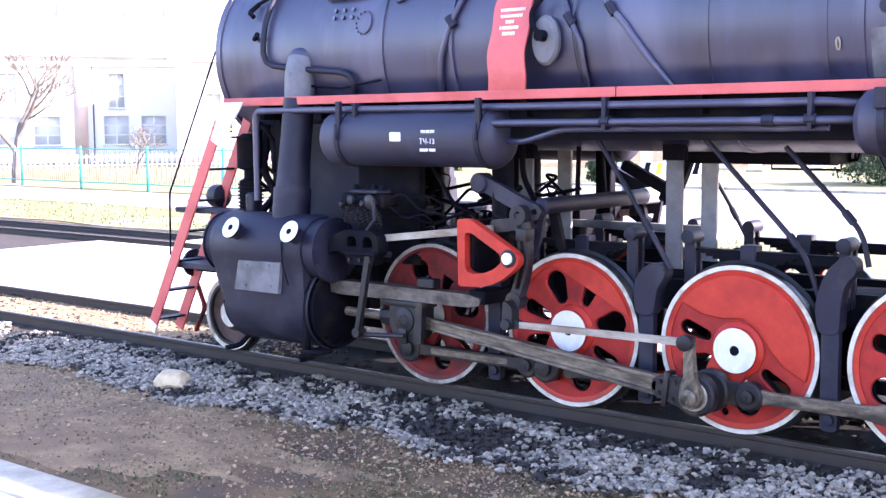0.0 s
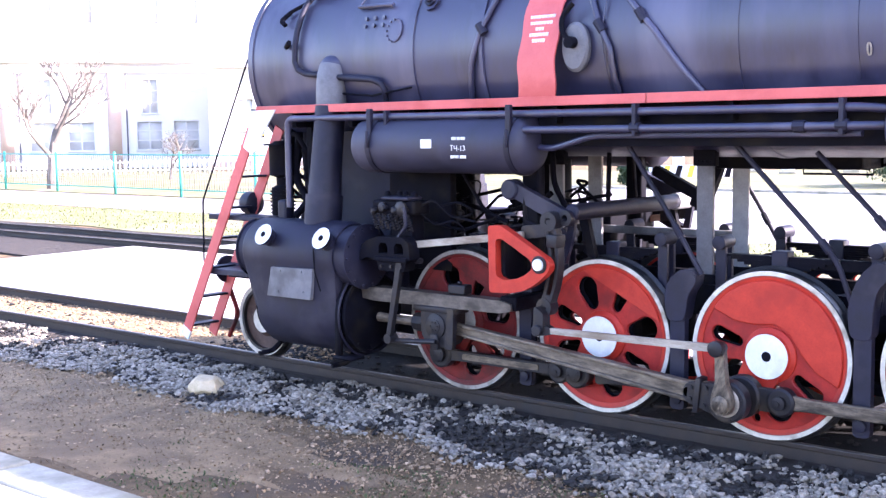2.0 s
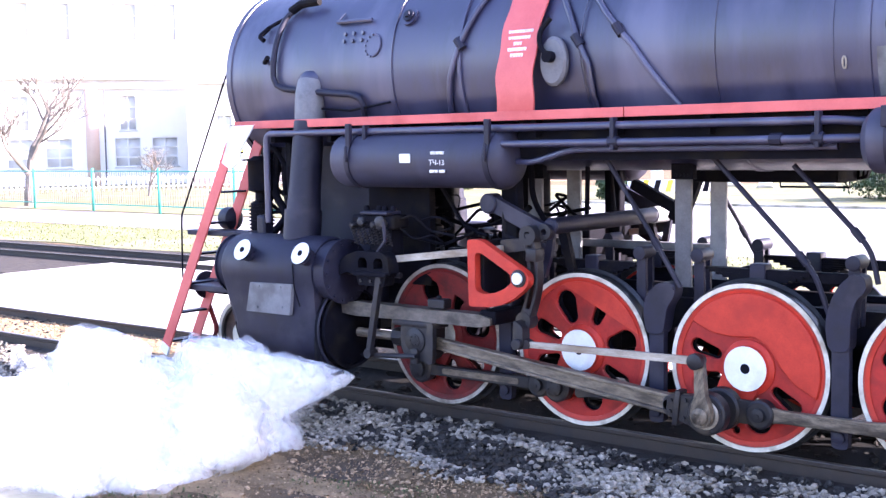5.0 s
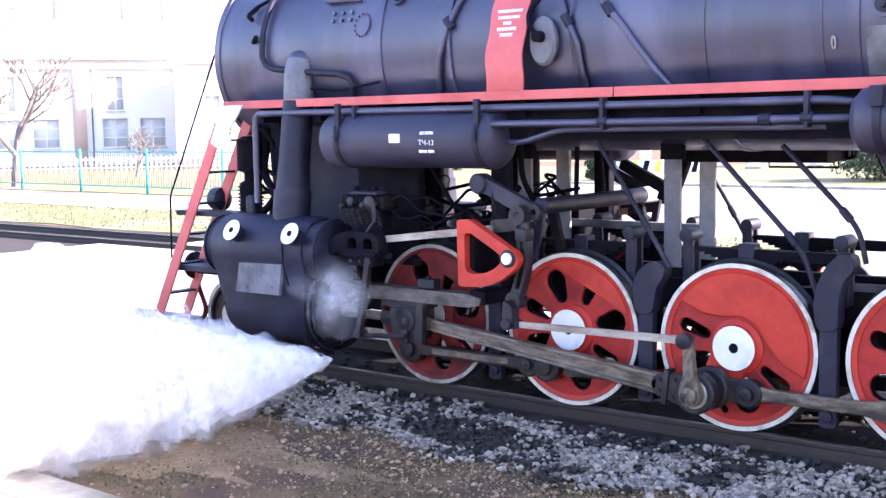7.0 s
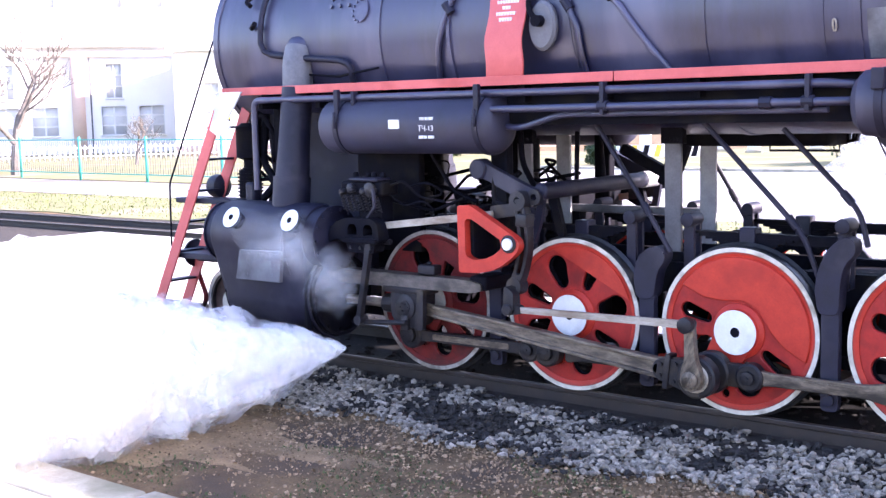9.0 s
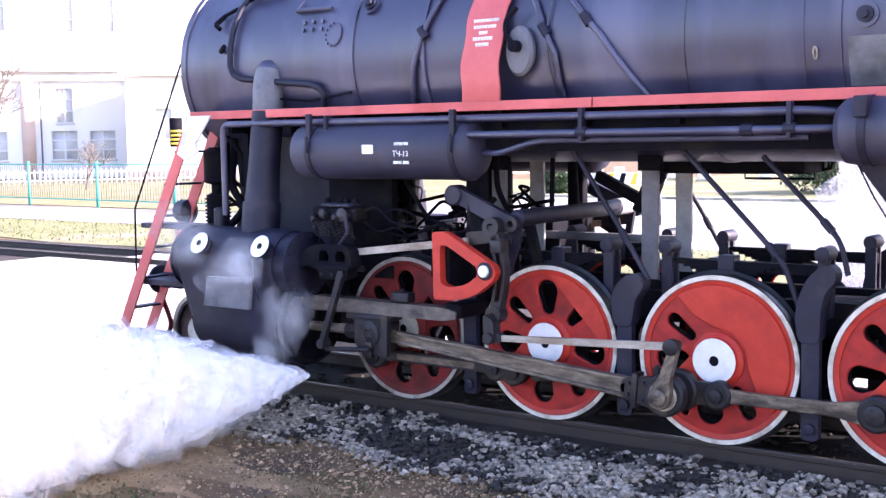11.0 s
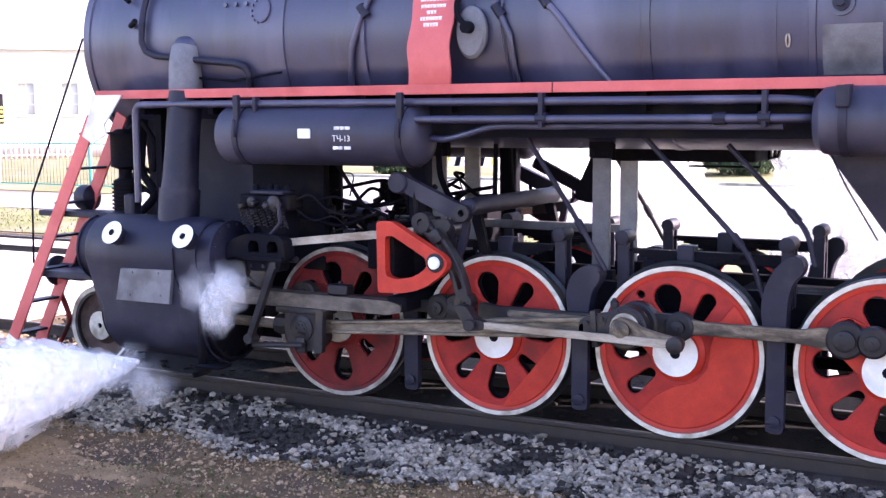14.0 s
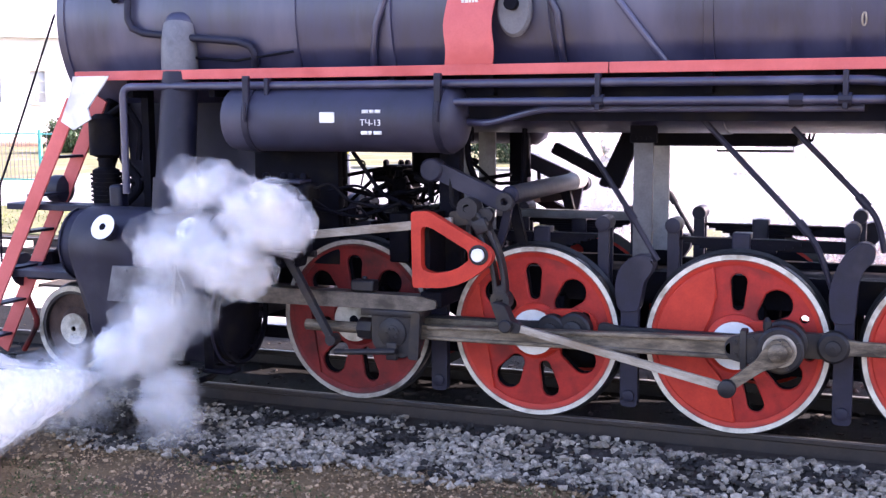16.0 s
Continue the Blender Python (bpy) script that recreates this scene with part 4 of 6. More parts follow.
    vg = part("valve_rod_guide", plate(B(), rounded(out, 0.03), *sorted((s * 1.36, s * 1.52)), arches), SOOT, loco, "sooty cast valve rod guide with two arches", bevel=0.012)
    part("guide_ledge", box(B(), -4.1, -3.64, s * 1.36, s * 1.56, 1.4, 1.45), SOOT, vg, bevel=0.01)
    for x in (-4.02, -3.88, -3.74):
        part("guide_bolt", bolts(B(), [(x, s * 1.52, 1.35)], 0.018, 0.016, (0, s, 0)), OILY, vg)
    part("guide_arm", box(B(), -4.46, -4.2, s * 1.38, s * 1.48, 1.42, 1.56), SOOT, vg, bevel=0.03)
    part("valve_spindle", tube(B(), [(-4.5, s * 1.36, 1.41), (-3.6, s * 1.36, 1.41)], 0.03, 10), OILY, loco)
    part("radius_rod", plate(B(), rounded([(-3.74, 1.535), (-2.3, 1.7), (-2.3, 1.775), (-3.74, 1.605)], 0.02), *sorted((s * 1.33, s * 1.38))), BRIGHT, loco, "pale steel radius rod", bevel=0.006)
    part("radius_rod_tail", plate(B(), rounded([(-2.34, 1.69), (-1.98, 1.74), (-1.94, 1.8), (-1.98, 1.86), (-2.34, 1.82)], 0.03), *sorted((s * 1.27, s * 1.33))), OILY, loco, "dark forked end of the radius rod", bevel=0.01)
    # link bracket: red triangle with a white pin; far one coloured black as shade
    out = [(-2.63, 1.825), (-2.47, 1.83), (-2.02, 1.585), (-1.93, 1.535), (-1.9, 1.48), (-1.915, 1.42), (-1.98, 1.355), (-2.1, 1.27), (-2.22, 1.215), (-2.36, 1.185), (-2.62, 1.175)]
    hole = [(-2.54, 1.67), (-2.52, 1.7), (-2.46, 1.7), (-2.12, 1.515), (-2.11, 1.43), (-2.2, 1.365), (-2.3, 1.325), (-2.43, 1.305), (-2.52, 1.33), (-2.54, 1.37)]
    lb = part("link_bracket", plate(B(), rounded(out, 0.035), *sorted((s * 1.39, s * 1.48)), [rounded(hole, 0.025)]), RED if near else SOOT, loco, "triangular link bracket, bright red near, painted shade-black far", bevel=0.014)
    part("bracket_boss", bolts(lathe(B(), [(0.085, s * 1.36), (0.085, s * 1.49), (0.078, s * 1.495)], (-2.02, 0, 1.48), seg=28), [(-2.02 + 0.07 * math.cos(q), s * 1.495, 1.48 + 0.07 * math.sin(q)) for q in (0.5, 2.6, 4.7)], 0.009, 0.008, (0, s, 0)), OILY, lb)
    part("white_pin", lathe(B(), [(0.056, s * 1.49), (0.056, s * 1.515), (0.05, s * 1.522), (0.0, s * 1.522)], (-2.02, 0, 1.48), seg=28), WHITE, lb, "white painted pin end")
    part("bracket_beam", box(B(), -2.6, -2.5, s * 0.5, s * 1.385, 1.2, 1.8), SOOT, loco, bevel=0.01)
    part("bracket_post", box(B(), -2.56, -2.36, s * 0.9, s * 1.02, 1.2, 2.7), SOOT, loco, "dark upright post of the valve gear", bevel=0.02)
    # lifting gear
    part("lifting_arm", plate(B(), rounded([(-2.58, 2.12), (-2.5, 2.09), (-1.92, 1.83), (-1.83, 1.83), (-1.79, 1.9), (-1.82, 1.98), (-1.9, 1.99), (-2.46, 2.23), (-2.55, 2.23), (-2.6, 2.18)], 0.04), *sorted((s * 1.18, s * 1.26)), [disc(-1.865, 1.91, 0.03, 14)]), DULL, loco, "dull black lifting arm", bevel=0.012)
    la_ = part("arm_boss", lathe(B(), [(0.1, s * 1.14), (0.1, s * 1.27), (0.085, s * 1.285)], (-2.53, 0, 2.165), seg=24), DULL, loco)
    part("arm_eye", ring(B(), 0.032, 0.075, *sorted((s * 1.255, s * 1.285)), 24, (-1.865, 0, 1.91)), OILY, la_)
    part("lifting_link", plate(B(), rounded([(-1.9, 1.93), (-1.83, 1.93), (-1.88, 1.66), (-1.96, 1.45), (-2.01, 1.47), (-1.95, 1.68)], 0.02), *sorted((s * 1.1, s * 1.15))), DULL, loco, bevel=0.008)
    part("hanging_rod", tube(B(), [(-2.36, s * 1.24, 2.1), (-2.34, s * 1.26, 1.86), (-2.1, s * 1.28, 1.8)], 0.02, 8, 0.05), SOOT, loco)
    part("bell_crank", plate(B(), rounded([(-2.02, 1.98), (-1.9, 1.9), (-1.8, 1.5), (-1.88, 1.5), (-1.98, 1.82)], 0.03), *sorted((s * 0.8, s * 0.86))), SOOT, loco)
    # lubricator
    lub = empty("lubricator", loco, pose(-0.04, 0, -0.08))
    part("lubricator_tank", box(B(), -4.2, -3.6, s * 1.16, s * 1.42, 1.96, 2.11), SOOT, lub, bevel=0.03)
    part("lubricator_lid", box(B(), -4.04, -3.66, s * 1.22, s * 1.45, 2.11, 2.15), DULL, lub, bevel=0.015)
    part("sight_glass", lathe(B(), [(0.03, s * 1.42), (0.05, s * 1.43), (0.05, s * 1.46), (0.035, s * 1.47)], (-4.02, 0, 2.04), seg=16), OILY, lub, "small dull metal sight glass")
    part("ratchet_wheel", lathe(B(), [(0.03, s * 1.42), (0.075, s * 1.43), (0.075, s * 1.455), (0.03, s * 1.48)], (-3.76, 0, 2.03), seg=18), OILY, lub)
    for x in (-4.08, -3.9, -3.82, -3.7):
        part("filler_cap", lathe(B(), [(0.03, 2.1), (0.034, 2.12), (0.034, 2.18), (0.02, 2.2)], (x, s * 1.3, 0), "z", 12), SOOT, lub)
    part("feed_line", tube(B(), [(-3.64, s * 1.3, 2.05), (-3.45, s * 1.28, 2.12), (-3.3, s * 1.2, 1.95), (-3.05, s * 1.1, 1.9)], 0.014, 7, 0.06), SOOT, lub)
    part("feed_line", tube(B(), [(-3.64, s * 1.3, 1.99), (-3.4, s * 1.32, 1.86), (-3.2, s * 1.25, 1.92), (-3.12, s * 1.15, 1.8), (-3.3, s * 1.1, 1.76)], 0.01, 7, 0.06), SOOT, lub)
    for k in range(7):
        x = -4.16 + 0.08 * k
        coil = [(x + 0.06 * u + 0.02 * math.cos(u * 38), s * (1.44 + 0.02 * math.sin(u * 38)), 1.97 - 0.17 * u) for u in (q / 30 for q in range(31))]
        part("oil_feed", tube(B(), coil, 0.008, 5), OILY, lub)
    for x, z, r in ((-4.14, 2.14, 0.035), (-3.98, 2.17, 0.028), (-3.84, 2.15, 0.04), (-3.7, 2.16, 0.03)):
        part("union_nut", lathe(B(), [(r, s * 1.4), (r, s * 1.47), (r * 0.6, s * 1.49)], (x, 0, z - 0.14), seg=8), OILY, lub)
    part("drive_arm", tube(B(), [(-3.68, s * 1.48, 2.05), (-3.66, s * 1.48, 1.85), (-3.8, s * 1.46, 1.72)], 0.02, 8), DULL, lub)
    part("stand", box(B(), -4.0, -3.7, s * 1.15, s * 1.34, 1.62, 1.96), SOOT, lub, bevel=0.01)
    # air tank under the running board
    tank = empty("air_tank", loco)
    tank["label"] = "black cylindrical air tank with white lettering"
    part("tank_shell", lathe(B(), [(0.05, -4.52), (0.2, -4.51), (0.27, -4.48), (0.29, -4.42), (0.29, -2.34), (0.25, -2.28), (0.17, -2.24), (0.05, -2.22)], (0, s * 1.2, 2.6), "x", 48), TANK, tank)
    for x in (-4.22, -2.39):
        part("tank_strap", lathe(B(), [(0.291, x - 0.03), (0.302, x - 0.03), (0.302, x + 0.03), (0.291, x + 0.03)], (0, s * 1.2, 2.6), "x", 48, True), DULL, tank)
        part("strap_bolt", tube(box(B(), x - 0.03, x + 0.03, s * 1.42, s * 1.47, 2.72, 2.98), [(x + 0.02, s * 1.52, 2.75), (x + 0.02, s * 1.52, 2.58)], 0.018, 8), DULL, tank, bevel=0.008)
    tank2 = empty("air_tank", loco)
    part("tank_shell", lathe(B(), [(0.05, 1.17), (0.19, 1.2), (0.25, 1.26), (0.26, 1.34), (0.26, 3.6), (0.1, 3.75)], (0, s * 1.3, 2.72), "x", 48), TANK, tank2)
    part("tank_strap", lathe(B(), [(0.262, 1.4), (0.272, 1.4), (0.272, 1.46), (0.262, 1.46)], (0, s * 1.3, 2.72), "x", 48, True), DULL, tank2)
    part("strap_bolt", box(B(), 1.38, 1.48, s * 1.45, s * 1.58, 2.82, 2.98), DULL, tank2, bevel=0.01)
    if near:
        part("tank_plate", bolts(plate(B(), rounded([(-3.47, 2.57), (-3.33, 2.57), (-3.33, 2.66), (-3.47, 2.66)], 0.012), -1.4990, -1.4890), [(-3.45, -1.4990, 2.615), (-3.35, -1.4990, 2.615)], 0.01, 0.004), WHITE, tank, "small white enamel plate")
        for word, z, h, wd in (("\u0422\u0427-13", 2.545, 0.06, 1),):
            cu = bpy.data.curves.new("lettering", "FONT")
            cu.body, cu.size, cu.extrude, cu.align_x = word, 0.075, 0.0015, "CENTER"
            tx = bpy.data.objects.new("lettering", cu)
            me = bpy.data.meshes.new_from_object(tx)
            me.materials.append(WHITE)
            lt = new("lettering", me)
            lt.parent = tank
            lt.matrix_basis = pose(-2.99, -1.4915, z, 90, 0, 0)
            lt["label"] = "white stencilled letters"
        part("lettering_bar", box(box(box(B(), -3.07, -3.01, -1.4900, -1.4800, 2.65, 2.68), -3.00, -2.96, -1.4900, -1.4800, 2.65, 2.68), -2.95, -2.90, -1.4900, -1.4800, 2.65, 2.68), WHITE, tank, "worn white stencil marks")
        part("lettering_bar", box(box(box(B(), -3.08, -3.02, -1.4920, -1.4800, 2.47, 2.5), -3.01, -2.98, -1.4920, -1.4800, 2.47, 2.5), -2.96, -2.89, -1.4920, -1.4800, 2.47, 2.5), WHITE, tank, "worn white stencil marks")
    # running board
    rb = empty("running_board", loco)
    part("deck", box(B(), -6.18, 5.2, s * 0.75, s * 1.285, 3.0, 3.03), DULL, rb)
    part("front_end", box(B(), -6.19, -6.17, s * 0.75, s * 1.3, 2.97, 3.05), REDTRIM, rb)
    for x0, x1 in ((-6.18, -0.985), (-0.975, 5.2)):
        part("edge_strip", box(B(), x0, x1, s * 1.285, s * 1.305, 2.962, 3.05), REDTRIM, rb, "faded red edge strip", bevel=0.004)
    for k in range(12):
        x = -5.6 + 0.9 * k
        part("board_bracket", plate(B(), [(x - 0.03, 2.96), (x + 0.03, 2.96), (x + 0.03, 2.8), (x - 0.03, 2.8)], *sorted((s * 1.0, s * 1.25))), SOOT, rb)
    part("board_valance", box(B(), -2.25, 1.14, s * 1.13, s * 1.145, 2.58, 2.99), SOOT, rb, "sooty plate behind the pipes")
    # pipes below the board
    pp = empty("pipework", loco)
    part("pipe", tube(B(), [(-5.62, s * 1.33, 1.9), (-5.62, s * 1.33, 2.9), (0.95, s * 1.33, 2.885), (1.25, s * 1.2, 2.86)], 0.036, 12, 0.1), BLACK, pp)
    part("pipe", tube(B(), [(-2.3, s * 1.36, 2.74), (1.0, s * 1.36, 2.74), (1.2, s * 1.26, 2.74)], 0.036, 12, 0.1), BLACK, pp)
    part("pipe", tube(B(), [(-2.35, s * 1.15, 2.58), (-2.0, s * 1.28, 2.56), (-1.55, s * 1.28, 2.68), (0.95, s * 1.28, 2.68)], 0.03, 10, 0.12), BLACK, pp)
    for x in (-4.05, -1.05, 0.82):
        part("pipe_clip", tube(box(B(), x - 0.02, x + 0.02, s * 1.4, s * 1.32, 2.67, 2.96), [(x - 0.05, s * 1.36, 2.745), (x + 0.05, s * 1.36, 2.745)], 0.05, 10), DULL, pp, bevel=0.006)
    part("pipe_union", tube(B(), [(0.42, s * 1.36, 2.74), (0.52, s * 1.36, 2.74)], 0.05, 8), DULL, pp)
    # sand pipes
    sp = empty("sand_pipes", loco)
    for pts in ([(-1.42, s * 0.92, 2.62), (-0.94, s * 0.9, 1.9), (-0.65, s * 0.88, 1.42)], [(-0.3, s * 0.95, 2.6), (0.48, s * 0.9, 1.77), (0.62, s * 0.9, 1.6), (0.74, s * 0.88, 1.25)], [(0.4, s * 0.85, 2.52), (0.92, s * 0.83, 1.98), (1.06, s * 0.83, 1.82), (1.12, s * 0.83, 1.55)])[:3 if near else 1]:
        p = part("sand_pipe", tube(B(), pts, 0.024, 10, 0.12), DULL, sp)
        q = Vector(pts[1]).lerp(Vector(pts[2]), 0.2)
        w = (Vector(pts[2]) - Vector(pts[1])).normalized()
        part("pipe_joint", tube(B(), [q - w * 0.06, q + w * 0.06], 0.036, 10), DULL, p)
    # springs, hangers and brake gear of each axle
    for k, ax in enumerate(AX):
        spg = empty("leaf_spring", loco) if k < 3 else None
        for j in range(7 if k < 3 else 0):
            w = 0.54 - 0.065 * j
            part("leaf", box(B(), ax - w, ax + w, s * 0.56, s * (0.67 - 0.002 * (j % 2)), 1.6 - 0.022 * (j + 1), 1.6 - 0.022 * j), SOOT, spg)
        if k < 3:
            part("buckle", box(B(), ax - 0.075, ax + 0.075, s * 0.54, s * 0.69, 1.42, 1.65), DULL, spg, bevel=0.012)
        if k == 2:
            part("equalising_beam", box(B(), ax + 0.3, ax + 0.92, s * 0.585, s * 0.645, 1.5, 1.6), SOOT, spg, bevel=0.01)
        for d in ((-1, 1) if k < 3 else ()):
            x = ax + d * (0.87 if (k, d) == (2, 1) else 0.56)
            hg = part("hanger", plate(B(), rounded([(x - 0.05, 1.15), (x + 0.05, 1.15), (x + 0.05, 1.7), (x - 0.05, 1.7)], 0.03), *sorted((s * 0.54, s * 0.58))), DULL, spg, bevel=0.008)
            part("hanger", plate(B(), rounded([(x - 0.05, 1.15), (x + 0.05, 1.15), (x + 0.05, 1.7), (x - 0.05, 1.7)], 0.03), *sorted((s * 0.66, s * 0.70))), DULL, spg, bevel=0.008)
            part("hanger_roll", lathe(B(), [(0.06, s * 0.52), (0.065, s * 0.53), (0.065, s * 0.74), (0.05, s * 0.745)], (x, 0, 1.7), seg=16), DULL, hg)
        part("axle_box", box(B(), ax - 0.2, ax + 0.2, s * 0.45, s * 0.68, 0.5, 1.05), SOOT, loco, bevel=0.02)
        x = ax + 0.845 if k < 4 else ax + 0.9
        bh = empty("brake_hanger", loco)
        part("hanger_bar", plate(B(), rounded([(x - 0.075, 0.16), (x + 0.075, 0.16), (x + 0.075, 1.12), (x + 0.05, 1.2), (x - 0.05, 1.2), (x - 0.075, 1.12)], 0.05), *sorted((s * 0.84, s * 0.92))), DULL, bh, bevel=0.012)
        part("hanger_pin", lathe(B(), [(0.05, s * 0.84), (0.05, s * 0.95), (0.035, s * 0.955)], (x, 0, 0.26), seg=16), DULL, bh)
        arm = [(x - 0.1, 0.98), (x + 0.08, 0.98), (x + 0.09, 1.28), (x + 0.13, 1.42), (x + 0.22, 1.5), (x + 0.2, 1.62), (x + 0.1, 1.64), (x - 0.03, 1.52), (x - 0.1, 1.36), (x - 0.13, 1.2)] if k > 1 else [(x - 0.1, 0.98), (x + 0.08, 0.98), (x + 0.12, 1.24), (x + 0.2, 1.34), (x + 0.2, 1.46), (x + 0.04, 1.47), (x - 0.09, 1.36), (x - 0.13, 1.2)]
        part("hanger_arm", plate(B(), rounded(arm, 0.07), *sorted((s * 0.78, s * 0.94))), DULL, bh, "cast curved brake hanger arm", bevel=0.035)
        part("brake_block", plate(B(), [(x - 0.04, 0.5), (x + 0.02, 0.5), (x + 0.02, 1.0), (x - 0.04, 1.0)], *sorted((s * 0.74, s * 0.84))), SOOT, bh)
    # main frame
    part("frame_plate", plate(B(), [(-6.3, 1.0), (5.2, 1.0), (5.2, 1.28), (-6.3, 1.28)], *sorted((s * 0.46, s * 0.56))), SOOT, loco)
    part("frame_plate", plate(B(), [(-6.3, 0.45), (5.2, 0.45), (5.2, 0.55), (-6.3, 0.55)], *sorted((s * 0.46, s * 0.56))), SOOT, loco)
    for x in (-2.6, -0.895):
        # one kind of plate; the far one takes the grey with sunlight painted in
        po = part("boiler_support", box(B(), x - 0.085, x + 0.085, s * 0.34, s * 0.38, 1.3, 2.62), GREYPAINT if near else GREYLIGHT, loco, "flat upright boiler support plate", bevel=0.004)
        part("support_collar", box(B(), x - 0.115, x + 0.115, s * 0.32, s * 0.4, 2.38 if near else 2.46, 2.68), SOOT, po, "dark bolted collar", bevel=0.006)
        part("support_foot", box(B(), x - 0.13, x + 0.13, s * 0.32, s * 0.42, 1.22, 1.36), SOOT, po, bevel=0.01)
        for a in (-0.06, -0.02, 0.02, 0.06):
            part("support_bolt", bolts(B(), [(x + a, s * 0.4, 2.42)], 0.014, 0.014, (0, s, 0)), SOOT, po)
    # front ladder
    la = empty("front_ladder", loco)
    la["label"] = "faded red steel ladder with white painted ends"
    A0, A1 = Vector((-7.47, s * 1.45, 0.25)), Vector((-6.1, s * 1.45, 2.77))
    B0, B1 = Vector((-7.5, s * 1.0, 0.22)), Vector((-6.12, s * 1.0, 2.8))
    for a, b in ((A0, A1), (B0, B1)):
        dd = (b - a).normalized()
        nn = Vector((dd.z, 0, -dd.x)) * 0.075
        part("stringer", plate(B(), [(p.x, p.z) for p in (a + nn, b + nn, b - nn, a - nn)], a.y - 0.012, a.y + 0.012), REDTRIM, la, "faded red stringer", bevel=0.004)
    dd = (A1 - A0).normalized()
    nn = Vector((dd.z, 0, -dd.x)) * 0.077
    part("white_end", plate(B(), [(p.x, p.z) for p in (A0 + nn, A0 + dd * 0.12 + nn, A0 + dd * 0.12 - nn, A0 - nn)], A0.y - 0.015, A0.y + 0.015), WHITE, la, "white painted ladder foot")
    part("white_gusset", plate(B(), [(-6.24, 2.58), (-6.1, 2.5), (-5.98, 2.56), (-5.9, 2.6), (-5.93, 2.7), (-5.74, 2.92), (-5.68, 3.0), (-6.08, 3.0), (-6.14, 2.8)], A0.y - 0.016, A0.y + 0.004), WHITE, la, "white painted gusset plate")
    for k in range(7):
        u = 0.06 + 0.145 * k
        part("rung", box(B(), -0.09, 0.05, -0.23, 0.23, -0.012, 0.012, Matrix.Translation(A0.lerp(A1, u).lerp(B0.lerp(B1, u), 0.5))), DULL, la, "dark flat step")
    part("handrail", tube(B(), [(-6.6, s * 1.05, 3.62), (-6.97, s * 1.42, 2.12), (-7.03, s * 1.45, 1.95), (-7.05, s * 1.45, 1.2)], 0.011, 8, 0.05), SOOT, la, "thin dark handrail")
    part("buffer_beam_stay", tube(B(), [(-7.3, s * 0.9, 0.9), (-7.1, s * 0.9, 0.5), (-7.35, s * 0.85, 0.18)], 0.03, 8, 0.1), REDOLD, la)
    part("step_bracket", box(B(), -7.0, -5.9, s * 1.1, s * 1.4, 1.72, 1.78), DULL, loco, bevel=0.01)
    part("step_bracket", box(B(), -7.05, -5.9, s * 0.8, s * 1.4, 1.05, 1.12), DULL, loco, bevel=0.01)


side(-1)
side(1)

# boiler
boiler = empty("boiler", loco)
boiler["label"] = "black riveted boiler with satin sheen"
BZ, BR = 3.56, 1.1
part("boiler_shell", lathe(B(), [(BR + 0.03, -3.0), (BR + 0.03, -2.96), (BR + 0.005, -2.955), (BR + 0.005, -0.28), (BR + 0.016, -0.275), (BR + 0.016, -0.2), (BR + 0.005, -0.195), (BR + 0.005, 1.07), (BR + 0.022, 1.075), (BR + 0.022, 1.13), (BR + 0.008, 1.135), (BR + 0.05, 5.2), (0.5, 5.3)], (0, 0, BZ), "x", 128), BLACK, boiler, "satin black boiler cladding")
part("smokebox", lathe(B(), [(0.25, -6.76), (0.7, -6.69), (1.0, -6.55), (BR - 0.02, -6.54), (BR + 0.012, -6.53), (BR + 0.012, -6.45), (BR - 0.004, -6.445), (BR - 0.004, -4.0), (BR + 0.014, -3.995), (BR + 0.014, -3.9), (BR - 0.002, -3.895), (BR - 0.002, -3.0), (BR - 0.1, -2.99)], (0, 0, BZ), "x", 128), BLACK, boiler, "black smokebox with a plain hinged front")


def on_boiler(x, z, out=0.0, s=-1):
    r = BR + out
    dz = z - BZ
    return Vector((x, s * math.sqrt(max(r * r - dz * dz, 0.0)), z))


def hug(pts, out, s=-1):
    """A line that lies on the near flank of the boiler, from (x, z) points."""
    res = []
    for (x0, z0), (x1, z1) in zip(pts, pts[1:]):
        res += [on_boiler(x0 + (x1 - x0) * k / 8, z0 + (z1 - z0) * k / 8, out, s) for k in range(8)]
    return res + [on_boiler(*pts[-1], out, s)]


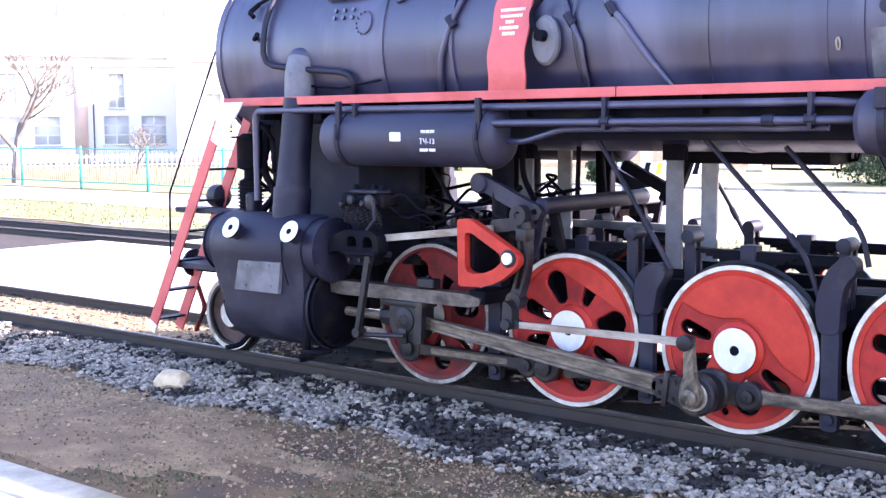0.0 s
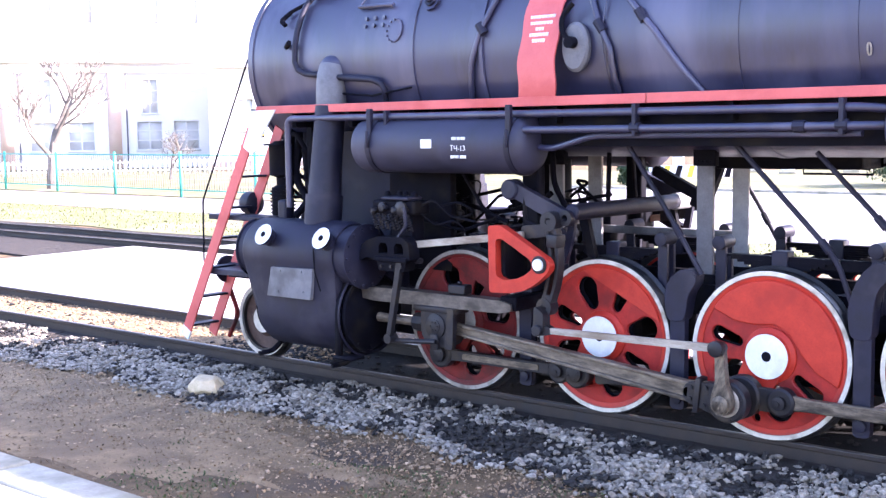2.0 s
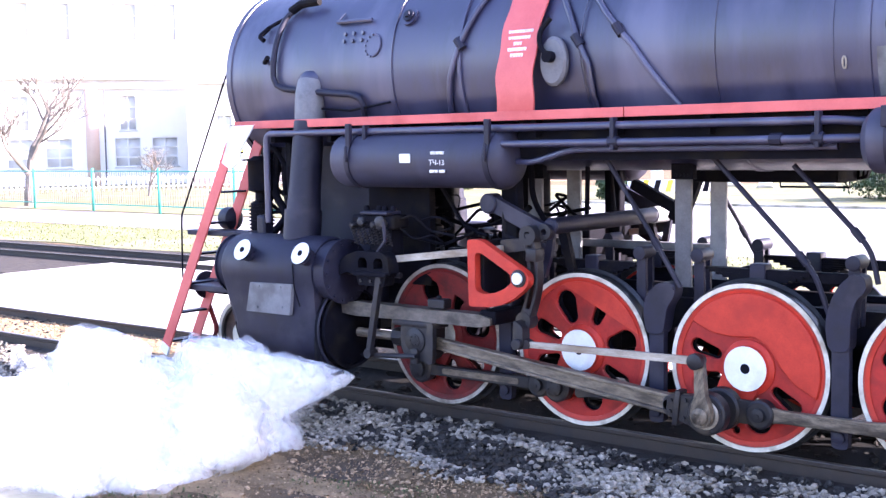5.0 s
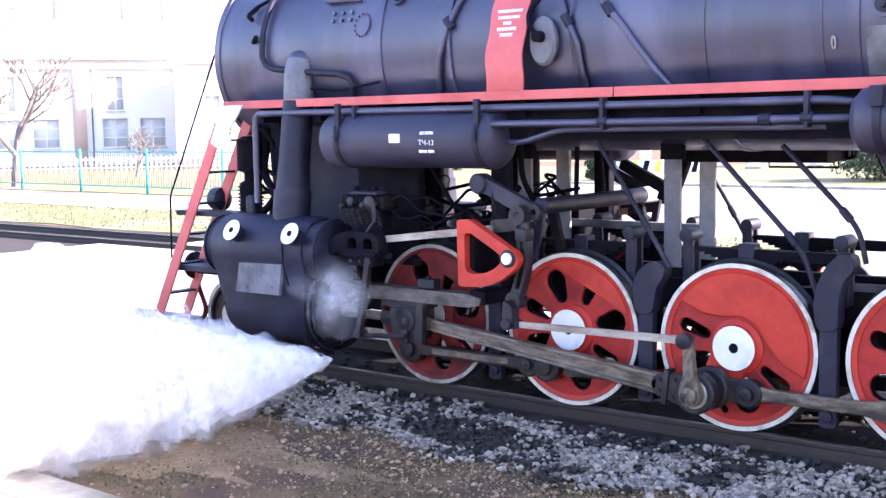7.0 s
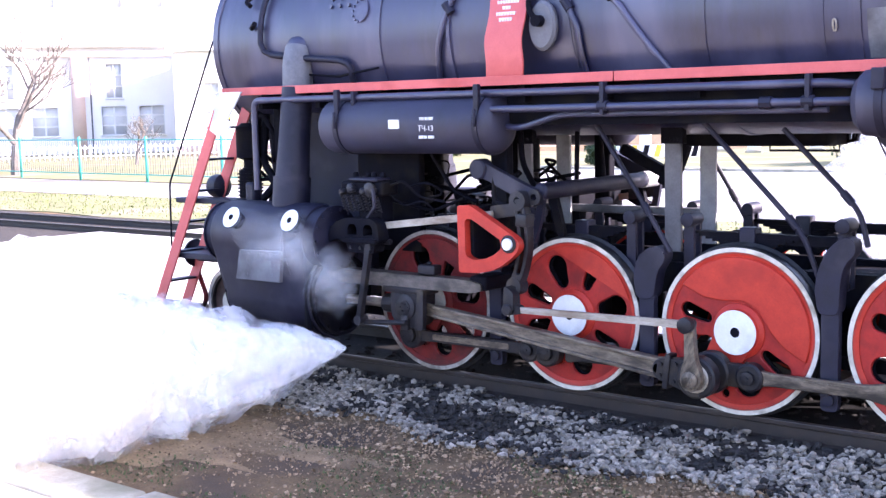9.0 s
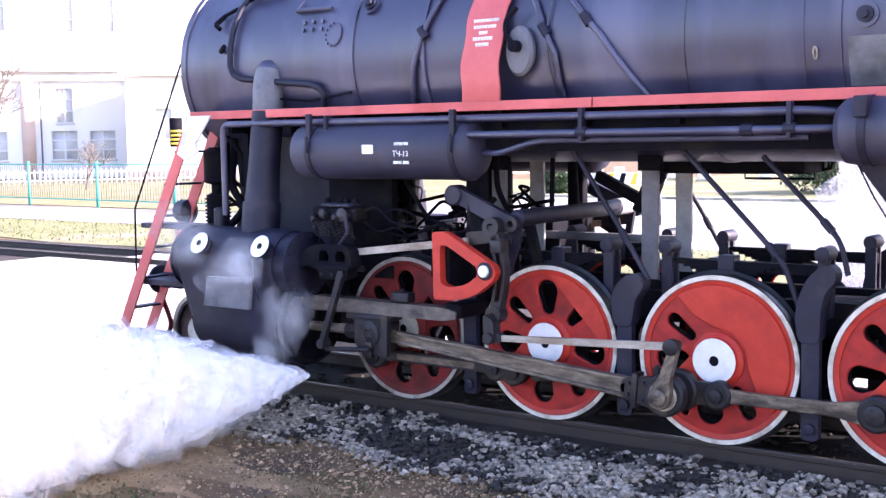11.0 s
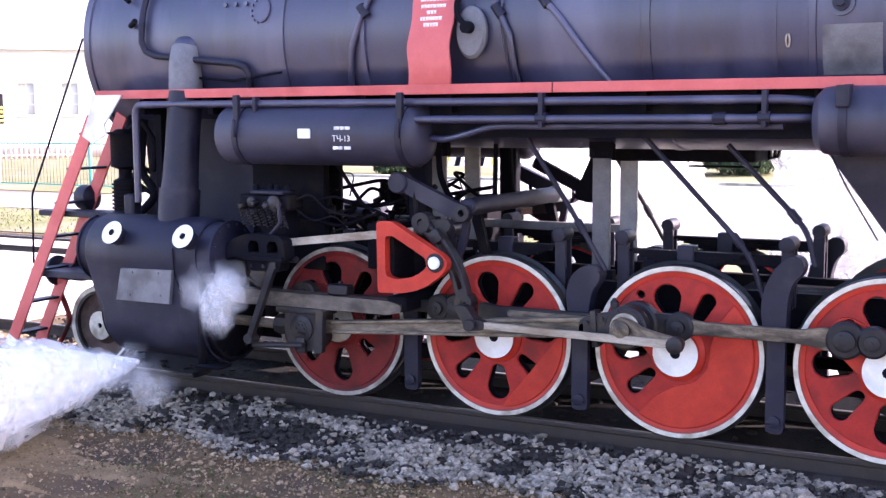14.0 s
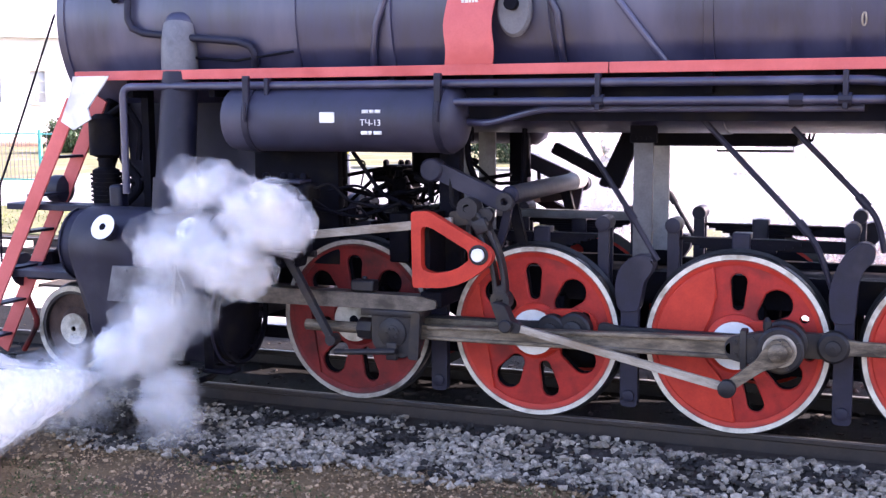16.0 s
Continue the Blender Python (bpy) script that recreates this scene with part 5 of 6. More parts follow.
for s in (-1, 1):
    # red cover strap
    bm = B()
    loops = []
    for k in range(25):
        z = 3.045 + (4.62 - 3.045) * k / 24
        lean = 0.24 * max(1 - (z - 3.045) / 1.0, 0) ** 1.4 * s
        o = on_boiler(0, z, 0.07, s) + Vector((0, lean, 0))
        i_ = on_boiler(0, z, 0.05, s) + Vector((0, lean, 0))
        wob = 0.012 * math.sin(k * 0.9)
        loops.append([(-2.39 + wob, o.y, z), (-1.965 + wob, o.y, z), (-1.965 + wob, i_.y, z), (-2.39 + wob, i_.y, z)])
    strap = part("pipe_cover", rings(bm, loops), REDTRIM, boiler, "faded red cover strap with white stencil")
    if s < 0:
        for z, w in ((3.8, 0.27), (3.74, 0.24), (3.685, 0.1), (3.63, 0.22), (3.575, 0.14)):
            bm = B()
            x = -2.18 - w / 2
            while x < -2.18 + w / 2 - 0.01:
                wl = rng.uniform(0.018, 0.032)
                y = on_boiler(0, z, 0.072, s).y + 0.24 * max(1 - (z - 3.045) / 1.0, 0) ** 1.4 * s
                box(bm, x, x + wl, y - 0.002, y + 0.02, z - 0.018, z + 0.018)
                x += wl + 0.008
            part("stencil_line", bm, WHITE, strap, "worn white stencil line")
        box_bm = box(box(B(), -2.33, -2.28, -1.0, -0.95, 4.2, 4.28), -2.04, -1.99, -1.0, -0.95, 4.2, 4.28)
        part("cover_clip", box_bm, REDTRIM, strap)
    # check valve boss
    c = on_boiler(-1.815, 3.54, 0.02, s)
    fl = lathe(B(), [(0.2, 0), (0.205, s * 0.05), (0.18, s * 0.08), (0.1, s * 0.09)], (c.x, c.y, c.z), "y", 32)
    for v in fl.verts:
        v.co.x, v.co.z = c.x + (v.co.x - c.x) * 0.72, c.z - 0.04 + (v.co.z - c.z) * 1.13
    cv = part("check_valve_flange", fl, GREYPAINT, boiler, "worn grey oval check valve flange")
    part("check_valve", tube(tube(B(), [c + Vector((0, s * 0.05, 0)), c + Vector((0, s * 0.17, 0))], 0.055, 14), [c + Vector((0, s * 0.13, 0)), c + Vector((-0.1, s * 0.13, 0.1)), c + Vector((-0.12, s * 0.1, 0.24)), c + Vector((-0.02, s * 0.06, 0.36))], 0.025, 8, 0.06), SOOT, cv)
    # pipes on the flank
    for pts, r in (([(-1.98, 4.4), (-1.67, 3.9), (-1.46, 3.46), (-1.43, 3.05)], 0.03), ([(-1.72, 4.4), (-1.28, 3.9), (-0.99, 3.6), (-0.58, 3.05)], 0.028), ([(-2.62, 4.45), (-2.84, 4.02), (-2.98, 3.7), (-3.1, 3.4), (-3.17, 3.05)], 0.03), ([(-1.5, 4.3), (-1.55, 3.6), (-1.5, 3.1)], 0.008)):
        pi = part("boiler_pipe", tube(B(), hug(pts, 0.035, s), r, 10), BLACK, boiler)
        if r > 0.02:
            q = hug(pts, 0.035, s)[len(pts) * 3]
            part("pipe_clip", tube(B(), [q + Vector((-0.04, 0, 0.05)), q + Vector((0.03, 0, -0.05))], r + 0.016, 10), DULL, pi)
    part("boiler_pipe", tube(B(), hug([(-5.55, 4.4), (-5.65, 4.2), (-5.67, 3.86), (-5.67, 3.54), (-5.62, 3.45), (-5.5, 3.4), (-4.98, 3.345), (-4.48, 3.3), (-4.37, 3.26), (-4.335, 3.19), (-4.36, 3.06)], 0.05, s), 0.034, 12), DULL, boiler, "bent black pipe on the smokebox")
    part("boiler_pipe", tube(B(), hug([(-5.3, 3.06), (-5.2, 3.15), (-5.03, 3.17), (-4.53, 3.13), (-4.2, 3.17), (-3.93, 3.2)], 0.06, s), 0.012, 8), SOOT, boiler)
    part("valve_cluster", tube(tube(tube(B(), [on_boiler(-5.62, 4.3, 0.05, s), on_boiler(-5.45, 4.36, 0.1, s), on_boiler(-5.2, 4.38, 0.08, s)], 0.05, 10), [on_boiler(-5.9, 4.12, 0.03, s), on_boiler(-5.95, 4.02, 0.08, s), on_boiler(-5.88, 3.97, 0.06, s)], 0.028, 8, 0.03), [on_boiler(-5.9, 4.12, 0.04, s), on_boiler(-5.6, 4.24, 0.05, s)], 0.022, 8), SOOT, boiler)
    part("clip", tube(B(), [on_boiler(-5.85, 3.72, 0.02, s), on_boiler(-5.72, 3.76, 0.1, s)], 0.03, 8), SOOT, boiler)
    for x in (-4.63, -4.5, -4.37):
        for z in (3.88, 3.96):
            part("rivet", bolts(B(), [on_boiler(x, z, 0.0, s)], 0.024, 0.02, (0, s, 0.1)), BLACK, boiler)
    for k in range(14):
        q = 2 * math.pi * k / 14
        part("bolt", bolts(B(), [on_boiler(-4.19 + 0.11 * math.cos(q), 3.81 + 0.12 * math.sin(q), 0.0, s)], 0.013, 0.016, (0, s, 0.1)), BLACK, boiler)
    part("washout_ring", tube(B(), [on_boiler(-4.19 + 0.11 * math.cos(q), 3.81 + 0.12 * math.sin(q), 0.008, s) for q in (-1.4 + 2.9 * k / 14 for k in range(15))], 0.012, 6), BLACK, boiler)
    part("lamp_bracket", tube(B(), hug([(-4.78, 4.1), (-4.26, 4.09)], 0.03, s), 0.022, 8), BLACK, boiler)
    part("lamp_bracket", tube(B(), [on_boiler(-4.78, 4.1, 0.03, s), on_boiler(-4.73, 4.2, 0.02, s)], 0.012, 6), BLACK, boiler)
    for x, z in ((-3.73, 4.07), (1.32, 3.61)):
        p = on_boiler(x, z, 0.0, s)
        nrm = Vector((0, p.y, p.z - BZ)).normalized()
        wp = part("washout_plug", tube(B(), [p, p + nrm * 0.03], 0.1, 20), BLACK, boiler)
        part("plug_nut", tube(tube(B(), [p + nrm * 0.02, p + nrm * 0.055], 0.065, 20), [p + nrm * 0.05, p + nrm * 0.085], 0.035, 6), DULL, wp)
    part("seam_plate", rings(B(), [[on_boiler(x, z, o, s) for o in (0.004, 0.014) for x in ((0.79, 0.83) if o == 0.004 else (0.83, 0.79))] for z in (3.1, 3.3, 3.5, 3.7, 3.85)]), BLACK, boiler)
    part("inspection_plate", rings(B(), [[on_boiler(x, z, o, s) for o in (0.002, 0.018) for x in ((1.18, 1.62) if o == 0.002 else (1.62, 1.18))] for z in (3.07, 3.2, 3.35, 3.45)]), GREYPAINT, boiler, "weathered grey cladding panel")
    part("handrail_eye", tube(B(), [on_boiler(0.92 + 0.015 * math.cos(q), 3.34 + 0.05 * math.sin(q), 0.02, s) for q in (2 * math.pi * k / 10 for k in range(11))], 0.008, 6), BRIGHT, boiler)
    part("firebox_slope", rings(B(), [[(x0, s * 0.2, z), (x0, s * y0, z), (5.1, s * y0, z), (5.1, s * 0.2, z)] for x0, y0, z in ((2.05, 0.62, 1.55), (1.72, 0.85, 1.75), (1.2, 1.0, 2.5), (1.2, 1.05, 3.0))]), DULL, boiler, "sloping black firebox side")
    part("safety_chain", tube(B(), [(1.25, s * 1.1, 2.5), (1.4, s * 1.1, 2.2), (1.62, s * 1.0, 1.8)], 0.008, 6), SOOT, boiler)
part("smokebox_saddle", rings(B(), [[(-6.0, -y, z), (-6.0, y, z), (-4.5, y, z), (-4.5, -y, z)] for y, z in ((0.95, 0.7), (0.9, 1.5), (0.72, 2.0), (0.8, 2.75))]), DULL, boiler)
part("weighbar_shaft", lathe(B(), [(0.06, -1.22), (0.08, -1.2), (0.08, 0.7), (0.06, 0.71)], (-1.84, 0, 1.96), "y", 20), DULL, loco, "dark cross shaft")
part("shaft_end", lathe(B(), [(0.07, 0.69), (0.088, 0.7), (0.088, 0.98), (0.06, 1.0)], (-1.84, 0, 1.96), "y", 20), GREYLIGHT, loco, "pale grey end of the cross shaft")
part("stretcher", box(B(), -3.1, -2.9, -0.9, 0.9, 1.3, 1.75), SOOT, loco, bevel=0.02)
part("stretcher", box(B(), -1.4, -0.4, -0.5, 0.5, 1.02, 1.22), SOOT, loco)
part("stretcher", box(B(), 0.3, 1.4, -0.5, 0.5, 1.02, 1.22), SOOT, loco)
part("ash_pan", rings(B(), [[(x0, -y, z), (x0, y, z), (4.9, y, z), (4.9, -y, z)] for x0, y, z in ((2.5, 0.42, 0.55), (2.3, 0.42, 1.0), (2.05, 0.45, 1.6))]), SOOT, loco)
part("under_tray", box(B(), -1.15, 0.33, 0.3, 0.85, 2.33, 2.49), SOOT, loco, "dark box slung under the boiler", bevel=0.02)
part("tray_bracket", plate(B(), [(0.33, 2.5), (0.46, 2.5), (0.42, 2.36), (0.33, 2.34)], 0.78, 0.84, [[(0.35, 2.47), (0.385, 2.47), (0.375, 2.38), (0.35, 2.37)], [(0.4, 2.47), (0.43, 2.47), (0.41, 2.39), (0.395, 2.38)]]), SOOT, loco)
part("tray_lip", box(B(), -0.9, 0.2, 0.84, 0.87, 2.31, 2.345), SOOT, loco, bevel=0.006)
part("tray_edge", tube(B(), [(-0.45, 0.8, 2.36), (-0.45, 0.8, 2.27), (0.25, 0.8, 2.27), (0.25, 0.8, 2.36)], 0.012, 6), SOOT, loco)
part("reverse_arm", plate(B(), rounded([(-1.5, 1.95), (-1.2, 2.6), (-1.02, 2.6), (-1.3, 1.9)], 0.04), 0.4, 0.48), SOOT, loco)
part("reverse_lever", plate(B(), rounded([(-2.0, 2.25), (-1.5, 2.0), (-1.44, 2.1), (-1.95, 2.35)], 0.02), 0.5, 0.58), SOOT, loco)
for pts, r in (([(-4.4, 0.3, 1.95), (-3.6, 0.2, 2.1), (-2.9, 0.3, 1.95), (-2.3, 0.2, 2.05)], 0.02), ([(-4.3, -0.2, 2.0), (-3.5, -0.3, 1.85), (-2.8, -0.1, 1.95)], 0.025), ([(-3.9, 0.5, 1.8), (-3.3, 0.5, 2.15), (-2.9, 0.4, 1.85)], 0.015), ([(-3.4, 0.6, 1.7), (-3.3, 0.6, 2.2), (-3.1, 0.6, 2.2)], 0.02),
               ([(-2.42, -0.7, 2.6), (-2.4, -0.7, 2.2), (-2.3, -0.5, 1.8)], 0.03), ([(-2.0, -0.3, 2.55), (-2.02, -0.3, 1.95)], 0.025), ([(-2.3, 0.6, 2.6), (-2.25, 0.6, 2.0)], 0.025),
               ([(-4.5, -0.9, 1.75), (-4.0, -1.0, 1.82), (-3.4, -0.9, 1.7), (-2.95, -0.95, 1.85)], 0.018), ([(-3.6, -1.1, 1.95), (-3.3, -1.1, 2.02), (-3.15, -1.0, 1.9), (-3.4, -1.0, 1.84)], 0.012), ([(-3.5, -0.8, 2.3), (-3.2, -0.8, 1.9), (-2.9, -0.8, 1.8)], 0.02), ([(-4.0, 0.0, 1.7), (-3.6, 0.0, 2.05), (-3.2, 0.1, 1.75), (-2.8, 0.0, 2.0)], 0.018), ([(-3.0, -0.5, 2.05), (-2.7, -0.6, 1.95), (-2.5, -0.6, 2.1)], 0.03)):
    part("pipe", tube(B(), pts, r, 8, 0.1), SOOT, loco)
g_ = random.Random(77)
for k in range(30):
    x, y, z = g_.uniform(-4.3, -2.75), g_.uniform(-0.75, 0.75), g_.uniform(1.45, 2.0)
    pts = [(x, y, z)]
    for _ in range(g_.randint(2, 4)):
        x, y, z = x + g_.uniform(-0.1, 0.42), y + g_.uniform(-0.2, 0.2), min(max(z + g_.uniform(-0.28, 0.26), 1.35), 2.2)
        pts.append((x, y, z))
    part("pipe", tube(B(), pts, g_.choice((0.008, 0.012, 0.018, 0.026)), 7, 0.07), g_.choice((SOOT, SOOT, OILY)), loco)
for k in range(12):
    x, y, z, r = g_.uniform(-4.2, -2.7), g_.uniform(-0.7, 0.6), g_.uniform(1.5, 2.0), g_.uniform(0.04, 0.085)
    vb = part("valve", lathe(B(), [(r * 0.6, z - r * 1.5), (r, z - r * 1.2), (r, z + r * 0.4), (r * 0.5, z + r * 0.7), (r * 0.5, z + r * 1.6), (r * 0.75, z + r * 1.7), (r * 0.75, z + r * 1.9)], (x, y, 0), "z", 14), g_.choice((SOOT, OILY)), loco, "sooty pipe valve")
    part("hand_wheel", tube(B(), [(x + r * 1.2 * math.cos(q), y + r * 1.2 * math.sin(q), z + r * 2.0) for q in (2 * math.pi * j / 12 for j in range(13))], 0.008, 5), SOOT, vb)
part("feed_pump", lathe(B(), [(0.1, 2.0), (0.2, 2.02), (0.2, 2.4), (0.1, 2.45)], (-3.25, 0.5, 0), "z", 20), SOOT, loco)
part("valve_gear_beam", box(B(), -4.0, -1.0, 0.44, 0.52, 1.62, 1.7), GREYPAINT, loco, bevel=0.01)
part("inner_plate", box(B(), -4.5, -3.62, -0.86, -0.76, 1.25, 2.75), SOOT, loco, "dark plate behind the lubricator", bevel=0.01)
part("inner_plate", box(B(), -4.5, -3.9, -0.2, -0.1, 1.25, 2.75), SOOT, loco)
for s in (-1, 1):
    cp = part("air_compressor", lathe(B(), [(0.06, 1.75), (0.13, 1.78), (0.13, 2.1), (0.07, 2.13), (0.07, 2.22), (0.15, 2.25), (0.15, 2.6), (0.08, 2.65)], (-6.1, s * 1.0, 0), "z", 20), SOOT, loco, "sooty upright air compressor")
    for k in range(7):
        part("fin", lathe(B(), [(0.15, 1.8 + 0.042 * k), (0.15, 1.815 + 0.042 * k)], (-6.1, s * 1.0, 0), "z", 20), SOOT, cp)
    part("pump_pipe", tube(B(), [(-6.1, s * 1.0, 2.6), (-5.85, s * 1.0, 2.75), (-5.7, s * 0.95, 2.5), (-5.75, s * 0.95, 2.2)], 0.03, 8, 0.08), SOOT, loco)
    part("brace", tube(B(), [(-6.3, s * 0.85, 2.2), (-5.65, s * 0.9, 1.85)], 0.022, 8), SOOT, loco)
    part("brace", tube(B(), [(-6.35, s * 0.9, 1.95), (-5.6, s * 0.95, 2.02)], 0.022, 8), SOOT, loco)
    part("uprights_bracket", box(B(), -5.66, -5.58, s * 0.9, s * 1.0, 1.7, 2.96), SOOT, loco)
part("buffer_beam", box(B(), -6.98, -6.85, -0.95, 0.95, 0.95, 1.25), SOOT, loco, bevel=0.01)
for s in (-1, 1):
    bf = part("buffer", lathe(B(), [(0.1, -6.9), (0.1, -7.1), (0.06, -7.1), (0.06, -7.16), (0.17, -7.18), (0.17, -7.21), (0.08, -7.225)], (0, s * 0.98, 1.06), "x", 28), DULL, loco, "dark round buffer")
    part("front_stay", tube(B(), [(-6.05, s * 0.7, 2.6), (-6.35, s * 0.85, 1.6), (-6.9, s * 0.9, 1.2)], 0.03, 8), SOOT, loco)
    part("front_pipe", tube(tube(B(), [(-5.95, s * 0.85, 2.75), (-5.98, s * 0.9, 2.2), (-5.7, s * 0.95, 1.95), (-5.95, s * 1.0, 1.72)], 0.045, 10, 0.12), [(-6.35, s * 0.6, 2.3), (-5.7, s * 0.7, 2.0)], 0.025, 8), SOOT, loco)
    part("front_valve", lathe(B(), [(0.05, 2.2), (0.09, 2.22), (0.09, 2.75), (0.04, 2.8)], (-6.2, s * 0.75, 0), "z", 16), SOOT, loco)
    part("spring_buffer", lathe(B(), [(0.13, -6.75), (0.14, -6.72), (0.14, -6.6), (0.06, -6.55)], (0, s * 1.0, 1.9), "x", 20), DULL, loco, "round dark lamp housing")

# ---- beyond the tracks ----
def facade(name, label, cat, p0, p1, height, depth, wallmat, windows, bands=(), roof=None, sill=None):
    """A house with its front wall from p0 to p1; windows: (along, low z, width, height)."""
    p0, p1 = Vector((*p0, GZ)), Vector((*p1, GZ))
    L = (p1 - p0).length
    ang = math.degrees(math.atan2(p1.y - p0.y, p1.x - p0.x))
    h = tagged(empty(name, None, pose(*p0, 0, 0, ang)), label, cat)
    outline = [(0, 0), (L, 0), (L, height), (0, height)]
    holes = [[(a, z), (a + w, z), (a + w, z + q), (a, z + q)] for a, z, w, q in windows]
    part("front_wall", plate(B(), outline, 0, 0.5, holes), wallmat, h)
    part("wall", box(box(box(B(), 0, 0.4, 0.5, depth, 0, height), L - 0.4, L, 0.5, depth, 0, height), 0.4, L - 0.4, depth - 0.4, depth, 0, height), wallmat, h)
    for a, z, w, q in windows:
        wd = part("window", plate(B(), [(a, z), (a + w, z), (a + w, z + q), (a, z + q)], 0.22, 0.3, [[(a + i * (w / 2) + 0.07, z + j * (q / 3) + 0.06), (a + (i + 1) * (w / 2) - 0.07, z + j * (q / 3) + 0.06), (a + (i + 1) * (w / 2) - 0.07, z + (j + 1) * (q / 3) - 0.06), (a + i * (w / 2) + 0.07, z + (j + 1) * (q / 3) - 0.06)] for i in range(2) for j in range(3)]), WHITEWALL, h)
        part("pane", box(B(), a + 0.02, a + w - 0.02, 0.3, 0.32, z + 0.02, z + q - 0.02), GLASS, wd)
        part("sill", box(B(), a - 0.1, a + w + 0.1, -0.12, 0.2, z - 0.14, z), WHITEWALL, wd)
    for z0, z1, out, m in bands:
        part("cornice", box(B(), -0.1, L + 0.1, -out, 0.0, z0, z1), m, h)
    if roof:
        rise, over = roof
        part("roof", rings(B(), [[(x, -over, height), (x, depth / 2, height + rise), (x, depth + over, height), (x, depth / 2, height + rise - 0.25)] for x in (-over, L + over)]), ROOF, h)
    else:
        part("roof", box(B(), -0.3, L + 0.3, -0.3, depth + 0.3, height, height + 0.4), ROOF, h)
    return h


d_ = Vector((0.589, 0.808))
c_ = Vector((-84.6, 53.6))
wins = []
for k in range(6):
    a = 6 + 9.0 * k
    wins += [(a, 1.6, 2.2, 2.5), (a + 3.2, 1.6, 2.2, 2.5), (a + 0.5, 4.8, 1.4, 3.0)]
    wins += [(a, 12.6, 2.2, 3.2), (a + 3.4, 12.6, 2.2, 3.2)]
works = facade("factory_building", "tall pale plastered factory building with orange piers", "building", tuple(c_ - d_ * 52), tuple(c_ + d_ * 13), 21, 20, PLASTER, wins, [(9.2, 9.9, 0.5, WHITEWALL), (8.4, 8.8, 0.25, PLASTER), (11.8, 12.05, 0.3, WHITEWALL)])
for k in range(8):
    a = 3.6 + 9.0 * k
    part("pier", box(B(), a, a + 1.1, -0.25, -0.002, 0, 8.4), BRICKRED, works, "orange brick pier")
    part("downpipe", tube(B(), [(a + 1.6, -0.12, 0.2), (a + 1.6, -0.12, 8.3)], 0.07, 8), GREYPAINT, works)
facade("white_house", "low whitewashed house with grey roof", "house", (-69.8, 48.6), (-48, 71), 8.0, 14, WHITEWALL, [(2.2 + 3.1 * k, 3.2, 1.2, 2.4) for k in range(9)], [(0.0, 0.9, 0.12, BRICKRED)], (5.0, 0.5))

fence = tagged(empty("fence"), "turquoise metal fence with thin posts and wires", "fence")
for k in range(16):
    x = -75.3 + 5.58 * k
    if x > -22:
        break
    y = 24.7 + 0.03 * (x + 47) * -1
    p = part("post", box(B(), -0.05, 0.05, -0.05, 0.05, 0, 2.15), GREEN, fence, at=pose(x, y, GZ))
for z in (0.35, 2.0):
    part("wire", tube(B(), [(-75, 25.5, GZ + z), (-47, 24.7, GZ + z), (-24, 24.0, GZ + z)], 0.03, 6), GREEN, fence)
bm = B()
for k in range(260):
    x = -74 + 0.19 * k
    box(bm, x - 0.008, x + 0.008, 24.7 - 0.03 * (x + 47) - 0.008, 24.7 - 0.03 * (x + 47) + 0.008, GZ + 0.35, GZ + 2.0)
tagged(part("fence_mesh", bm, GREYPAINT, fence), "thin pale mesh bars", "", "", "stuff")
low = tagged(empty("low_fence"), "low white picket fence before the factory", "fence")
bm = B()
for k in range(150):
    a = c_ - d_ * 40 + d_ * 0.36 * k + Vector((14, -10))
    box(bm, a.x - 0.06, a.x + 0.06, a.y - 0.04, a.y + 0.04, GZ, GZ + 1.1)
tagged(part("picket_panel", bm, WHITEWALL, low), "white pickets", "", "", "stuff")
for z in (0.3, 0.9):
    a, b = c_ - d_ * 40 + Vector((14, -10)), c_ + d_ * 14 + Vector((14, -10))
    part("rail", tube(B(), [(a.x, a.y, GZ + z), (b.x, b.y, GZ + z)], 0.05, 6), WHITEWALL, low)


def bare_tree(name, at, height, seed, spread=1.0):
    """A leafless tree: a tapered trunk with limbs that fork into twigs."""
    r = random.Random(seed)
    t = tagged(empty(name, None, at), "leafless tree with grey bark and fine twigs", "tree")
    tr, tw = B(), B()

    def grow(p, d, ln, rad, lev):
        pts = [p]
        for k in range(4):
            d = (d + Vector((r.uniform(-1, 1), r.uniform(-1, 1), r.uniform(-0.3, 0.7))) * 0.16).normalized()
            pts.append(pts[-1] + d * ln / 4)
        tube(tr if lev < 2 else tw, pts, rad, 8 if lev < 2 else 4, 0, rad * 0.55)
        if lev < 5:
            for k in range(3 if lev == 0 else 4):
                q = pts[r.choice((2, 3, 4, 4))] if lev else pts[r.choice((2, 3, 4))]
                grow(q, (d + Vector((r.uniform(-1, 1), r.uniform(-1, 1), r.uniform(-0.2, 0.6))) * 0.95 * spread).normalized(), ln * r.uniform(0.55, 0.78), rad * 0.52, lev + 1)
    grow(Vector((0, 0, 0)), Vector((0.12, 0, 1)), height * 0.3, height * 0.028, 0)
    part("trunk", tr, BARK, t)
    tagged(part("fine_branch", tw, BARK, t), "fine bare twigs", "", "", "stuff")
    return t


bare_tree("bare_tree", pose(-56.0, 26.4, GZ), 11.0, 3, 1.3)
bare_tree("bare_tree", pose(-60.0, 37.5, GZ), 4.6, 8, 1.2)


